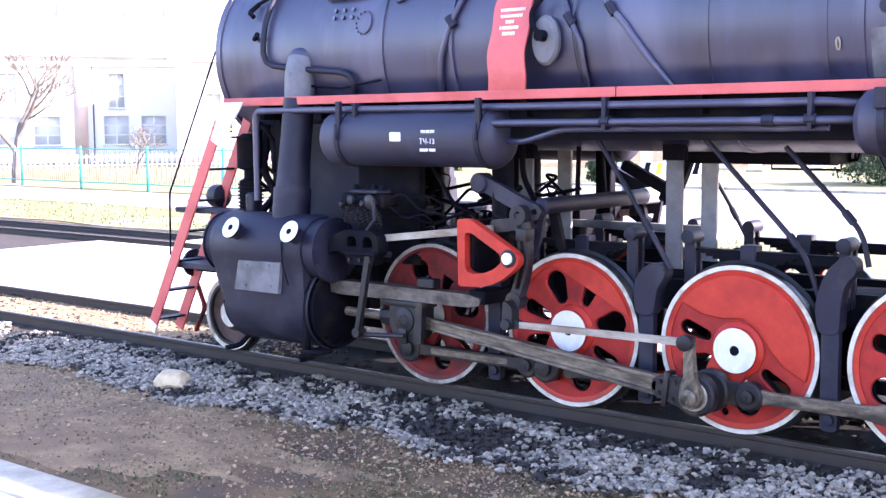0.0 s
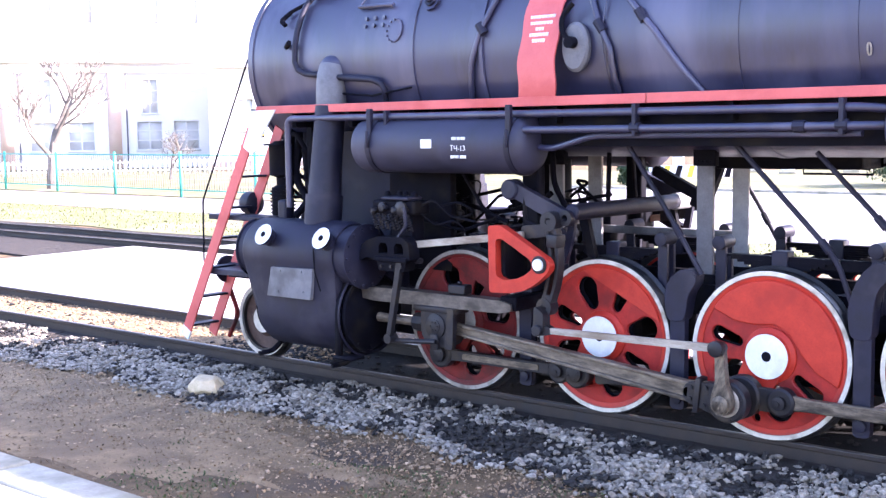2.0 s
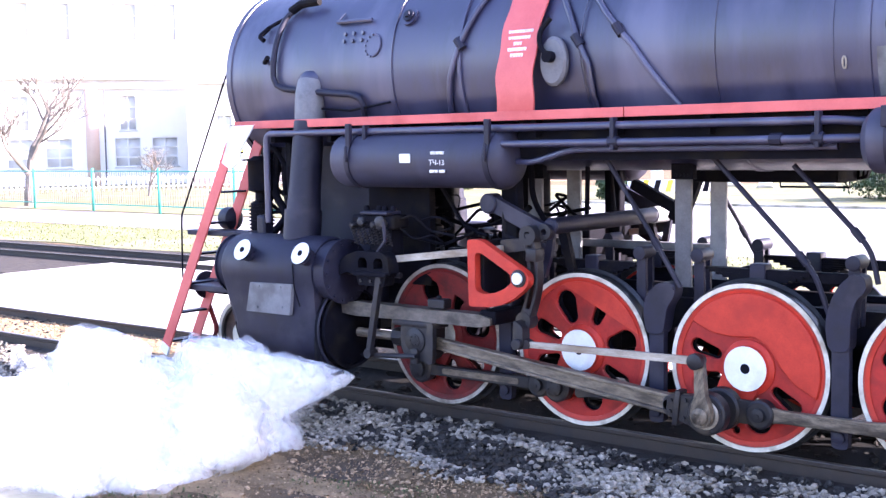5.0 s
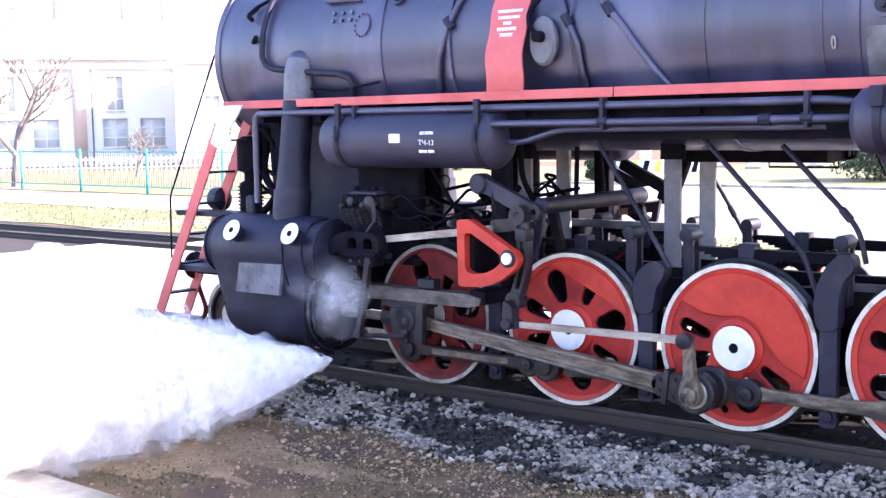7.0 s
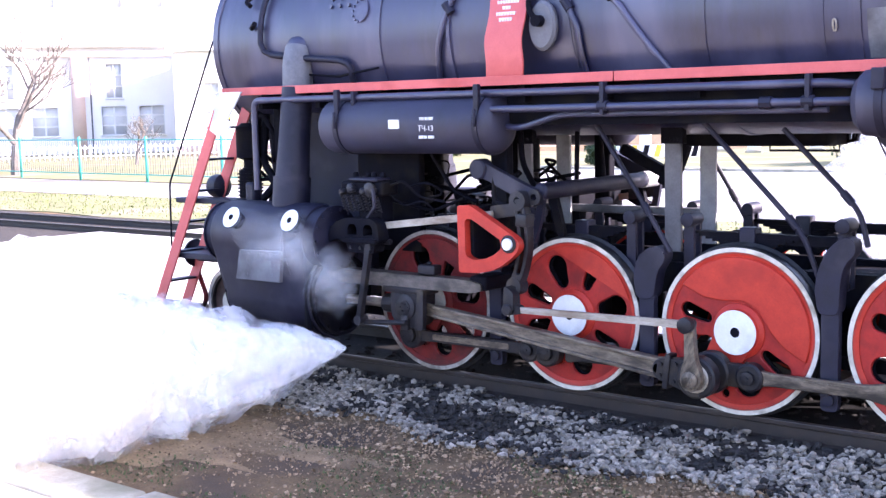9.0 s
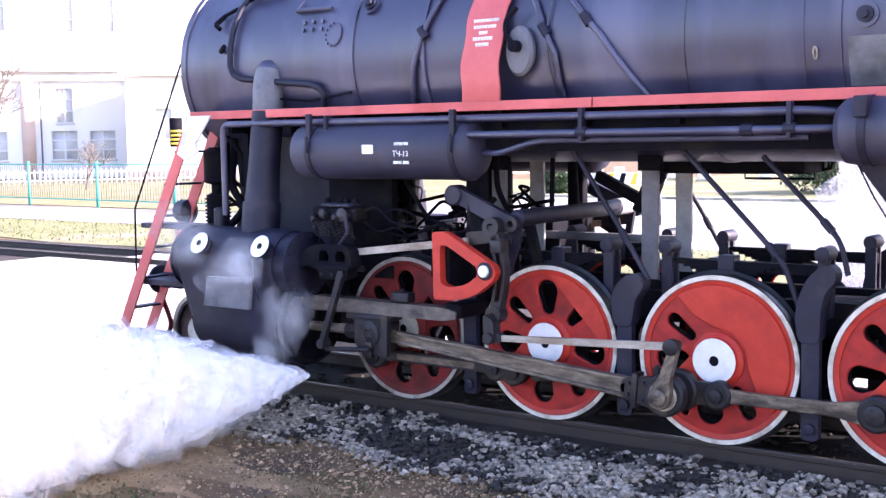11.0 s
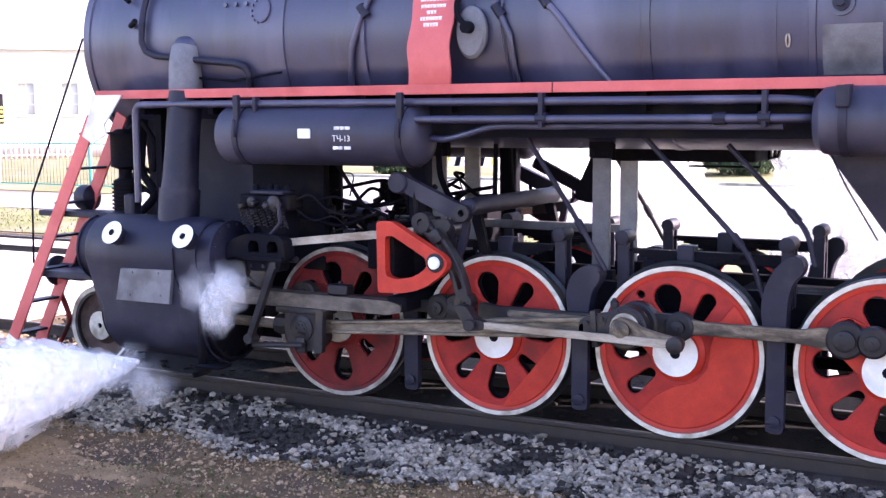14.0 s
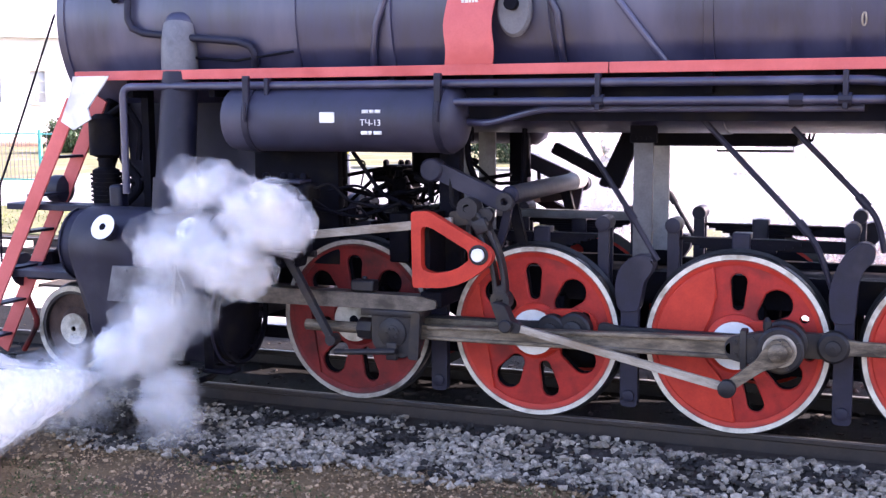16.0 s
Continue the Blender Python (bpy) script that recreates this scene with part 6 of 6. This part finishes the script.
def bush(name, at, rad, hgt, seed, label):
    g = np.random.default_rng(seed)
    t = tagged(empty(name, None, at), label, "bush")
    st = B()
    for k in range(7):
        a = k * 0.9
        tube(st, [(0, 0, 0), (0.3 * rad * math.cos(a), 0.3 * rad * math.sin(a), hgt * 0.4), (0.6 * rad * math.cos(a), 0.6 * rad * math.sin(a), hgt * 0.75)], 0.05, 6, 0, 0.02)
    part("stems", st, BARK, t)
    n = 9000
    u = g.normal(0, 1, (n, 3))
    u /= np.linalg.norm(u, axis=1)[:, None]
    lump = 1 + 0.28 * np.sin(u[:, 0] * 5 + seed) * np.cos(u[:, 1] * 6) + 0.15 * np.sin(u[:, 2] * 11)
    p = u * (g.uniform(0.25, 1, n) ** 0.4 * lump)[:, None] * np.array([rad, rad, hgt * 0.52]) + np.array([0, 0, hgt * 0.5])
    v, f = flakes(g, p, g.uniform(0.04, 0.1, n), 0.9)
    jitter_mesh("crown", v.tolist(), f.tolist(), LEAF, t)
    return t


bush("evergreen_bush", pose(-14.6, 46.5, GZ), 2.6, 2.6, 5, "dense dark evergreen bush beside the yard")
bush("evergreen_bush", pose(-11.0, 47.5, GZ), 2.2, 2.2, 9, "dense dark evergreen bush beside the yard")
bush("evergreen_bush", pose(-27.2, 41.5, GZ), 0.9, 1.6, 6, "small round bush beside the kerb")
bush("evergreen_bush", pose(-46, 52, GZ), 2.0, 2.0, 12, "dark bush on the far lawn")

# pale blocks and posts on the far lawn
for k in range(16):
    x = -34 + 2.6 * k + rng.uniform(-0.8, 0.8)
    y = 58 + rng.uniform(-3, 6)
    m = tagged(empty("stone_marker", None, pose(x, y, GZ, 0, 0, rng.uniform(-20, 20))), "pale upright stone block on the lawn", "stone block", "stone blocks on the lawn")
    part("base", box(B(), -0.5, 0.5, -0.3, 0.3, 0, 0.25), CONCRETE, m, bevel=0.03)
    part("slab", box(B(), -0.38, 0.38, -0.1, 0.1, 0.25, 0.9 + rng.uniform(0, 0.6)), WHITEWALL, m, bevel=0.04)
sign = tagged(empty("warning_sign", None, pose(-40.9, 28.6, GZ, 0, 0, 49)), "striped yellow and black warning sign on a post", "sign")
part("sign_post", tube(B(), [(0, 0.06, 0), (0, 0.06, 3.0)], 0.04, 8), WHITEWALL, sign)
part("sign_board", box(B(), -0.3, 0.3, -0.02, 0.02, 2.75, 4.15), SOOT, sign, "black sign board")
for z in (2.85, 3.05, 3.25, 3.45):
    part("stripe", box(B(), -0.27, 0.27, -0.028, -0.02, z, z + 0.11), YELLOW, sign, "yellow bar")
barrier = tagged(empty("barrier", None, pose(-14.6, 24.6, GZ, 0, 0, 20)), "striped yellow and white barrier board beside the road", "barrier")
part("beam", box(B(), -1.6, 1.6, -0.04, 0.04, 1.35, 1.75), WHITEWALL, barrier)
for k in range(8):
    part("stripe", plate(B(), [(-1.55 + 0.4 * k, 1.36), (-1.38 + 0.4 * k, 1.36), (-1.28 + 0.4 * k, 1.74), (-1.45 + 0.4 * k, 1.74)], -0.05, -0.041), YELLOW if k % 2 else SOOT, barrier)
for x in (-1.4, 1.4):
    part("barrier_leg", box(B(), x - 0.05, x + 0.05, -0.05, 0.05, 0, 1.35), GREYPAINT, barrier)
n = 9000
qx, qy = rng.uniform(-50, -5, n), rng.uniform(11.7, 17.5, n)
v, f = flakes(rng, np.stack([qx, qy, np.full(n, GZ + 0.06)], 1), rng.uniform(0.012, 0.035, n), 1.2)
jitter_mesh("grass_tufts", v.tolist(), f.tolist(), TUFT, None, "thin spring grass tufts on the verge", "grass", "stuff")


# ---- steam, in rigid pieces ----
def cloud(name, label, blobs, seed, core=1.0, shells=3, thin=1, sub=3):
    """A piece of steam: lumpy cores (none if core is 0) inside thin, half-clear lumpy shells."""
    b = bmesh.new()
    bmesh.ops.create_icosphere(b, subdivisions=sub, radius=1)
    iv = np.array([v.co for v in b.verts])
    jf = np.array([[v.index for v in q.verts] for q in b.faces])
    b.free()
    V, F, M, base = [], [], [], 0
    for i, (c, r) in enumerate(blobs):
        c = np.array(c, float)
        for k in range(0 if core > 0 else 1, shells + 1):
            o = Vector((i * 7.3 + seed, k * (0.23 if core >= 0.8 else 1.9), 0))
            h = np.array([noise.fractal(Vector(p) * 1.6 + o, 0.9, 2.1, 4) for p in iv])
            if k == 0:
                rad = r * core * (0.84 + 0.3 * h)
            elif core > 0:
                rad = r * (core * 0.86 + (0.13 if core >= 0.8 else 0.16) * k + (0.3 + 0.06 * k) * h)
            else:
                rad = r * (0.35 + 0.75 * k / shells + 0.55 * h)
            off = np.array([math.sin(k * 2.4 + i), math.cos(k * 1.7 + i * 2), math.sin(k * 3.1 + i * 3)]) * r * (0.0 if k == 0 or core >= 0.8 else 0.22)
            V.append(iv * rad[:, None] + c + off)
            F.append(jf + base)
            M += [0 if k == 0 else 1] * len(jf)
            base += len(iv)
    me = bpy.data.meshes.new(name)
    me.from_pydata(np.concatenate(V).tolist(), [], np.concatenate(F).tolist())
    me.materials.append(STEAM)
    me.materials.append(THIN[thin])
    me.polygons.foreach_set("use_smooth", np.ones(len(M), bool))
    me.polygons.foreach_set("material_index", np.array(M, np.int32))
    return tagged(new(name, me), label, "steam", "", "stuff")


def ball(rad, n, seed):
    g = random.Random(seed)
    res = []
    for k in range(n):
        d = Vector((g.gauss(0, 1), g.gauss(0, 1), g.gauss(0, 1))).normalized() * rad * g.uniform(0.2, 0.62)
        res.append((tuple(d), rad * g.uniform(0.3, 0.52)))
    return res


def jet(name, label, length, r0, r1, seed, power=0.85, rough=0.16, shells=3, thin=1, n=48, seg=40):
    """A widening jet along -x from its mouth at x = length / 2: a ragged core in thin, half-clear shells."""
    V, F, M, base = [], [], [], 0
    for k in range(shells + 1):
        for i in range(n + 1):
            u = i / n
            r = r0 + (r1 - r0) * u ** power
            for j in range(seg):
                a = 2 * math.pi * j / seg
                q = Vector((math.cos(a) * r, math.sin(a) * r, -u * length))
                h = noise.fractal(q * (3.2 / (0.35 + r)) + Vector((seed, k * 0.3, 0)), 0.9, 2.1, 5)
                rr = r * (0.93 + 0.075 * k + (rough + 0.05 * k) * h)
                end = 1.0 if u < 0.93 else 1 - ((u - 0.93) / 0.07) ** 2 * 0.9
                V.append((length / 2 - u * length, math.cos(a) * rr * end, math.sin(a) * rr * end))
        for i in range(n):
            for j in range(seg):
                c = base + i * seg
                F.append((c + j, c + (j + 1) % seg, c + seg + (j + 1) % seg, c + seg + j))
        M += [0 if k == 0 else 1] * (n * seg)
        base += (n + 1) * seg
    me = bpy.data.meshes.new(name)
    me.from_pydata(V, [], F)
    me.materials.append(STEAM)
    me.materials.append(THIN[thin])
    me.polygons.foreach_set("use_smooth", np.ones(len(M), bool))
    me.polygons.foreach_set("material_index", np.array(M, np.int32))
    return tagged(new(name, me), label, "steam", "", "stuff")


JET = "dense white steam jet blown from the cylinder cock"
jet_mouth = jet("steam_jet", JET, 1.9, 0.015, 0.62, 1)
jet_body = jet("steam_jet", JET, 2.2, 0.5, 1.0, 2, 1.0, 0.3)
BILLOWS = [cloud("steam_cloud", "billowing white steam cloud low over the ground", ball(1.0, 9, 10 + k), 10 + k, 1.05, 2, 2) for k in range(11)]
front_jet = jet("steam_jet", "narrow white steam jet from the front cylinder cock", 2.0, 0.015, 0.58, 5, 0.85)
front_body = jet("steam_jet", "white steam drifting from the front cylinder cock", 2.2, 0.42, 0.8, 6, 1.0, 0.3)
WISPS = [cloud("steam_wisp", "thin grey steam wisp before the cylinder", ball(0.44 if k < 3 else 0.34, 5, 30 + k), 30 + k, 0.0, 4, 0) for k in range(5)]
PUFFS = [cloud("steam_puff", "soft white steam puff rising before the cylinder", ball(r, 6, 40 + k), 40 + k, 0.0, 6, c) for k, (r, c) in enumerate(((0.38, 3), (0.47, 4), (0.45, 4), (0.42, 4), (0.52, 3), (0.46, 3), (0.52, 3), (0.48, 3)))]
FAR = [cloud("steam_cloud", "bright white steam cloud behind the engine", ball(1.05, 6, 60 + k), 60 + k, 0.0, 4, 1) for k in range(12)]

# ---- movement ----
TRAVEL = [(0, 0), (8.7, 0), (9.3, 0.018), (9.9, 0.08), (10.5, 0.172), (11, 0.262), (11.5, 0.388), (12, 0.515), (12.5, 0.658), (13, 0.85), (13.5, 1.077), (14, 1.34), (14.5, 1.70), (15, 2.09), (15.5, 2.56), (16, 3.066)]


def run(t):
    """How far the engine has run back by t seconds."""
    T = TRAVEL
    for i in range(1, len(T)):
        if t <= T[i][0] or i == len(T) - 1:
            (t0, d0), (t1, d1) = T[i - 1], T[i]
            m0 = (d1 - T[i - 2][1]) / (t1 - T[i - 2][0]) if i > 1 else 0.0
            m1 = (T[i + 1][1] - d0) / (T[i + 1][0] - t0) if i + 1 < len(T) else (d1 - d0) / (t1 - t0)
            h = t1 - t0
            u = (t - t0) / h
            return d0 * (2 * u ** 3 - 3 * u * u + 1) + h * m0 * (u ** 3 - 2 * u * u + u) + d1 * (3 * u * u - 2 * u ** 3) + h * m1 * (u ** 3 - u * u)
    return 0.0


def crank(t):
    return TH0 - math.degrees(run(t) / R)


def pins(t):
    a = radians(crank(t))
    pin = Vector((CR * math.cos(a), ZC + CR * math.sin(a)))
    ret = Vector((0.24 * math.cos(a - radians(94)), ZC + 0.24 * math.sin(a - radians(94))))
    return pin, ret


PIVOT = Vector((-2.02, 1.48))


def tail(t):
    """Swing of the expansion link, by the length of the eccentric rod."""
    ret = pins(t)[1]
    lo, hi = -0.9, 1.0
    for _ in range(40):
        mid = (lo + hi) / 2
        p = PIVOT + Vector((math.sin(mid), -math.cos(mid))) * 0.63
        if (ret - p).length > LE:
            lo = mid
        else:
            hi = mid
    return lo


def motions():
    times = [0.0, 4.0, 8.6] + [round(8.8 + 0.2 * k, 2) for k in range(37)]
    walk(loco, [(t, pose(run(t), 0, 0)) for t in times])
    for w, x in zip(WHEELS, AX):
        walk(w, [(t, pose(x, 0, ZC, 0, -crank(t), 0)) for t in times])
    for w, x in zip(FARWHEELS, AX):
        walk(w, [(t, pose(x, 0, ZC, 0, crank(t) + 90, 180)) for t in times])
    for w, z in ((pony, 0), (pony2, 180)):
        walk(w, [(t, pose(-6.68, 0, 0.45, 0, math.degrees(run(t) / 0.45) * (1 if z == 0 else -1), z)) for t in times])
    coup_rows, main_rows, xh_rows, comb_rows, ecc_rows, link_rows = [], [], [], [], [], []
    for t in times:
        pin, ret = pins(t)
        coup_rows.append((t, pose(pin.x, 0, pin.y)))
        cx = pin.x - math.sqrt(LM ** 2 - (pin.y - ZC) ** 2)
        main_rows.append((t, pose(pin.x, 0, pin.y, 0, -math.degrees(math.asin((pin.y - ZC) / LM)), 0)))
        xh_rows.append((t, pose(cx, 0, ZC)))
        top = Vector((-3.78, 1.35))
        dx = min(max((cx - 0.52 - top.x) / LC, -0.9), 0.9)
        comb_rows.append((t, pose(top.x, 0, top.y, 0, -math.degrees(math.asin(dx)), 0)))
        a = tail(t)
        p = PIVOT + Vector((math.sin(a), -math.cos(a))) * 0.63
        link_rows.append((t, pose(PIVOT.x, 0, PIVOT.y, 0, -math.degrees(a), 0)))
        ecc_rows.append((t, pose(p.x, 0, p.y, 0, -math.degrees(math.atan2(ret.y - p.y, ret.x - p.x)), 0)))
    for ob, rows in ((coup, coup_rows), (main_rod, main_rows), (xh, xh_rows), (comb, comb_rows), (ecc, ecc_rows), (link, link_rows)):
        walk(ob, rows)

    # steam: from inside the boiler or the cylinder, out of the cocks, then drifting off
    yaw = math.degrees(math.atan2(0.95, 0.3))

    def steam(ob, inside, keys, spin, tilt=0.0, turn=yaw):
        """keys: seconds and a place beside the engine, with how far the engine carries it (1: fully)."""
        rows, first = [], keys[0][0]
        ts = sorted({0.0, first - 0.35, *[k[0] for k in keys], *[k[0] + 0.5 for k in keys[:-1]], 16.0})
        for t in ts:
            if t < first - 0.1:
                p, r = Vector(inside) + Vector((run(t), 0, 0)), 0.0
            else:
                for (t0, p0, c0), (t1, p1, c1) in zip(keys, keys[1:] + [(99, keys[-1][1], keys[-1][2])]):
                    if t <= t1 or t1 == 99:
                        u = min(max((t - t0) / (t1 - t0), 0), 1)
                        q0, q1 = Vector(p0) + Vector((run(t0 if c0 == 0 else t) * 1.0, 0, 0)), Vector(p1) + Vector((run(t1 if c1 == 0 else t), 0, 0))
                        p = q0.lerp(q1, u)
                        break
                r = spin * (t - first)
            rows.append((t, Matrix.Translation(p) @ pose(0, 0, 0, 0, 0, turn) @ pose(0, 0, 0, 0, tilt, 0) @ pose(0, 0, 0, r, 0, 0)))
        walk(ob, rows)

    bo, cy = (-5.0, -3.0, -3.2), (-5.2, 0, 1.5)
    mouth = Vector((-4.45, -1.7, 0.27))
    d = Vector((-0.3, -0.95, 0.0))

    def along(u, up=0.0, o=mouth):
        return tuple(o + d * u + Vector((0, 0, up)))
    drift = [(11.6, 0.0), (12.0, 0.15), (12.3, 0.5), (12.6, 1.05), (13.0, 2.3), (13.5, 5.0), (14.4, 14.0)]

    def leaving(p):
        return [(t, tuple(Vector(p) + Vector((-q, 0.12 * q, 0))), 1) for t, q in drift]
    steam(jet_mouth, bo, [(4.6, along(0.3), 1), (5.2, along(0.75, 0.0), 1), *leaving(along(0.75))], 38)
    steam(jet_body, bo, [(4.7, along(1.9, -1.5), 1), (5.0, along(2.1, -0.75), 1), (5.4, along(2.5, 0.0), 1), *leaving(along(2.5, 0.0))], -30)
    spots = [(2.4, 0.2, 0.0), (3.2, 0.3, 0.3), (3.3, 0.1, -0.4), (2.9, 0.4, 0.95), (4.0, 0.5, 0.8), (4.2, 0.15, -0.45), (3.6, 0.6, 1.6), (4.4, 0.5, 1.8), (4.6, 0.4, 0.3), (2.6, 0.2, 0.6), (5.2, 0.3, -0.2)]
    side_v = Vector((-0.95, 0.3, 0))
    fm = Vector((-5.42, -1.7, 0.33))
    for k, (b, (u, up, w)) in enumerate(zip(BILLOWS, spots)):
        a0, a1 = tuple(Vector(along(u * 0.5, up - 1.3))), tuple(Vector(along(u, up)) + side_v * w)
        a2 = tuple(Vector(along(u + 0.2, up + 0.05)) + side_v * (w + 0.1))
        steam(b, bo, [(4.8, a0, 1), (5.8, a1, 1), (8, a2, 1), *leaving(a2)], 14 if k % 2 else -17)
    steam(front_jet, bo, [(12.1, along(0.4, -0.6, fm), 1), (12.6, along(1.0, -0.06, fm), 1), (15.2, along(1.0, -0.06, fm), 1), (16, along(1.25, -0.1, fm), 1)], 42, -3)
    steam(front_body, bo, [(12.1, along(1.6, -0.6, fm), 1), (12.6, along(2.7, -0.16, fm), 1), (16, along(2.7, -0.16, fm), 1)], -34, -3)
    steam(WISPS[0], cy, [(5.6, (-4.2, -1.5, 0.8), 1), (6.4, (-4.08, -1.6, 0.92), 1), (8, (-4.25, -1.68, 1.1), 1), (10.4, (-4.3, -1.7, 1.08), 1), (11, (-4.4, -1.7, 1.0), 1), (12.2, (-4.35, -1.65, 0.8), 1), (12.8, (-4.4, -1.6, 0.7), 1), (13.4, (-5.2, 0, 1.5), 1)], 25)
    steam(WISPS[1], cy, [(7.0, (-4.3, -1.5, 1.0), 1), (7.8, (-4.45, -1.8, 1.4), 1), (10.4, (-4.75, -1.9, 1.42), 1), (11.2, (-4.9, -1.9, 1.45), 1), (12.2, (-5.0, -1.85, 1.4), 1), (12.8, (-4.5, -1.75, 1.0), 1), (13.4, (-5.2, 0, 1.5), 1)], -20)
    steam(WISPS[2], cy, [(8.4, (-4.6, -1.6, 1.2), 1), (9.4, (-5.2, -2.0, 1.5), 1), (10.4, (-5.4, -2.0, 1.52), 1), (11.2, (-5.9, -1.9, 1.6), 1), (12.2, (-5.7, -1.9, 1.55), 1), (12.8, (-5.5, -1.8, 1.2), 1), (13.4, (-5.2, 0, 1.5), 1)], 22)
    steam(WISPS[3], cy, [(11.0, (-4.6, -1.5, 0.6), 1), (11.6, (-4.5, -1.75, 0.3), 1), (13, (-4.9, -1.75, 0.12), 1), (14.2, (-4.9, -1.9, 0.2), 1), (16, (-5.2, -2.0, 0.3), 1)], 25)
    steam(WISPS[4], cy, [(11.2, (-5.0, -1.5, 0.6), 1), (11.8, (-5.0, -1.9, 0.25), 1), (13, (-5.1, -1.9, 0.2), 1), (14.2, (-5.3, -2.0, 0.3), 1), (16, (-5.6, -2.1, 0.5), 1)], -25)
    puffs = [
        [(13.75, (-4.4, -1.75, 1.0)), (14.0, (-4.19, -1.9, 1.08)), (14.5, (-3.9, -2.0, 1.35)), (15, (-4.16, -2, 1.82)), (15.5, (-4.15, -2, 2.0)), (16, (-4.36, -2, 2.1))],
        [(14.15, (-4.3, -1.6, 1.1)), (14.5, (-3.85, -1.9, 1.4)), (15, (-3.92, -2, 1.2)), (15.5, (-3.75, -2, 1.43)), (16, (-3.75, -2, 1.78))],
        [(14.2, (-4.3, -1.6, 0.9)), (14.5, (-4.0, -1.9, 1.03)), (15, (-3.9, -2, 1.12)), (15.5, (-4.15, -2, 0.93)), (16, (-4.06, -2, 1.33))],
        [(14.25, (-4.35, -1.6, 0.7)), (14.5, (-4.1, -1.9, 0.66)), (15, (-4.24, -2, 0.75)), (15.5, (-4.44, -2, 0.62)), (16, (-5.0, -2.1, 0.6))],
        [(14.6, (-4.4, -1.6, 0.9)), (15.0, (-4.3, -2, 0.95)), (15.5, (-4.66, -2, 1.09)), (16, (-4.68, -2.05, 0.95))],
        [(14.7, (-4.4, -1.6, 0.5)), (15.0, (-4.43, -2, 0.58)), (15.5, (-4.87, -2, 0.46)), (16, (-4.8, -2.1, 0.12))],
        [(14.5, (-4.5, -1.6, 1.1)), (15.0, (-4.6, -2, 1.14)), (15.5, (-4.9, -2, 1.12)), (16, (-4.48, -2, 1.6))],
        [(14.6, (-4.6, -1.6, 0.6)), (15.0, (-4.68, -2, 0.61)), (15.5, (-5.3, -2, 0.6)), (16, (-5.6, -2.1, 0.2))],
    ]
    for k, (ob, keys) in enumerate(zip(PUFFS, puffs)):
        steam(ob, cy, [(t, g, 1) for t, g in keys], 35 if k % 2 else -30, 0, 20 * k)
    far = [(-1.2, 3.6, 0.3), (-0.3, 3.2, 0.7), (0.9, 3.2, 0.6), (2.3, 3.0, 1.0), (3.6, 3.4, 0.8), (-0.6, 4.4, 2.0), (0.9, 4.2, 2.2), (2.4, 4.0, 2.4), (4.2, 4.2, 2.0), (-2.6, 4.2, 1.1), (-2.2, 4.6, 2.1), (-3.6, 4.8, 1.8)]
    for k, (ob, g) in enumerate(zip(FAR, far)):
        t0 = 6.5 if k < 9 else 12.9
        steam(ob, (g[0], 3.4, -3.2), [(t0, (g[0], 3.0, -1.6), 1), (t0 + 0.6, (g[0], g[1], g[2] - 1.2), 1), (t0 + 1.2, g, 1), (16, (g[0] + 0.3, g[1] + 0.4, g[2] + 0.15), 1)], 9 if k % 2 else -8, 0, 40 * k)


motions()
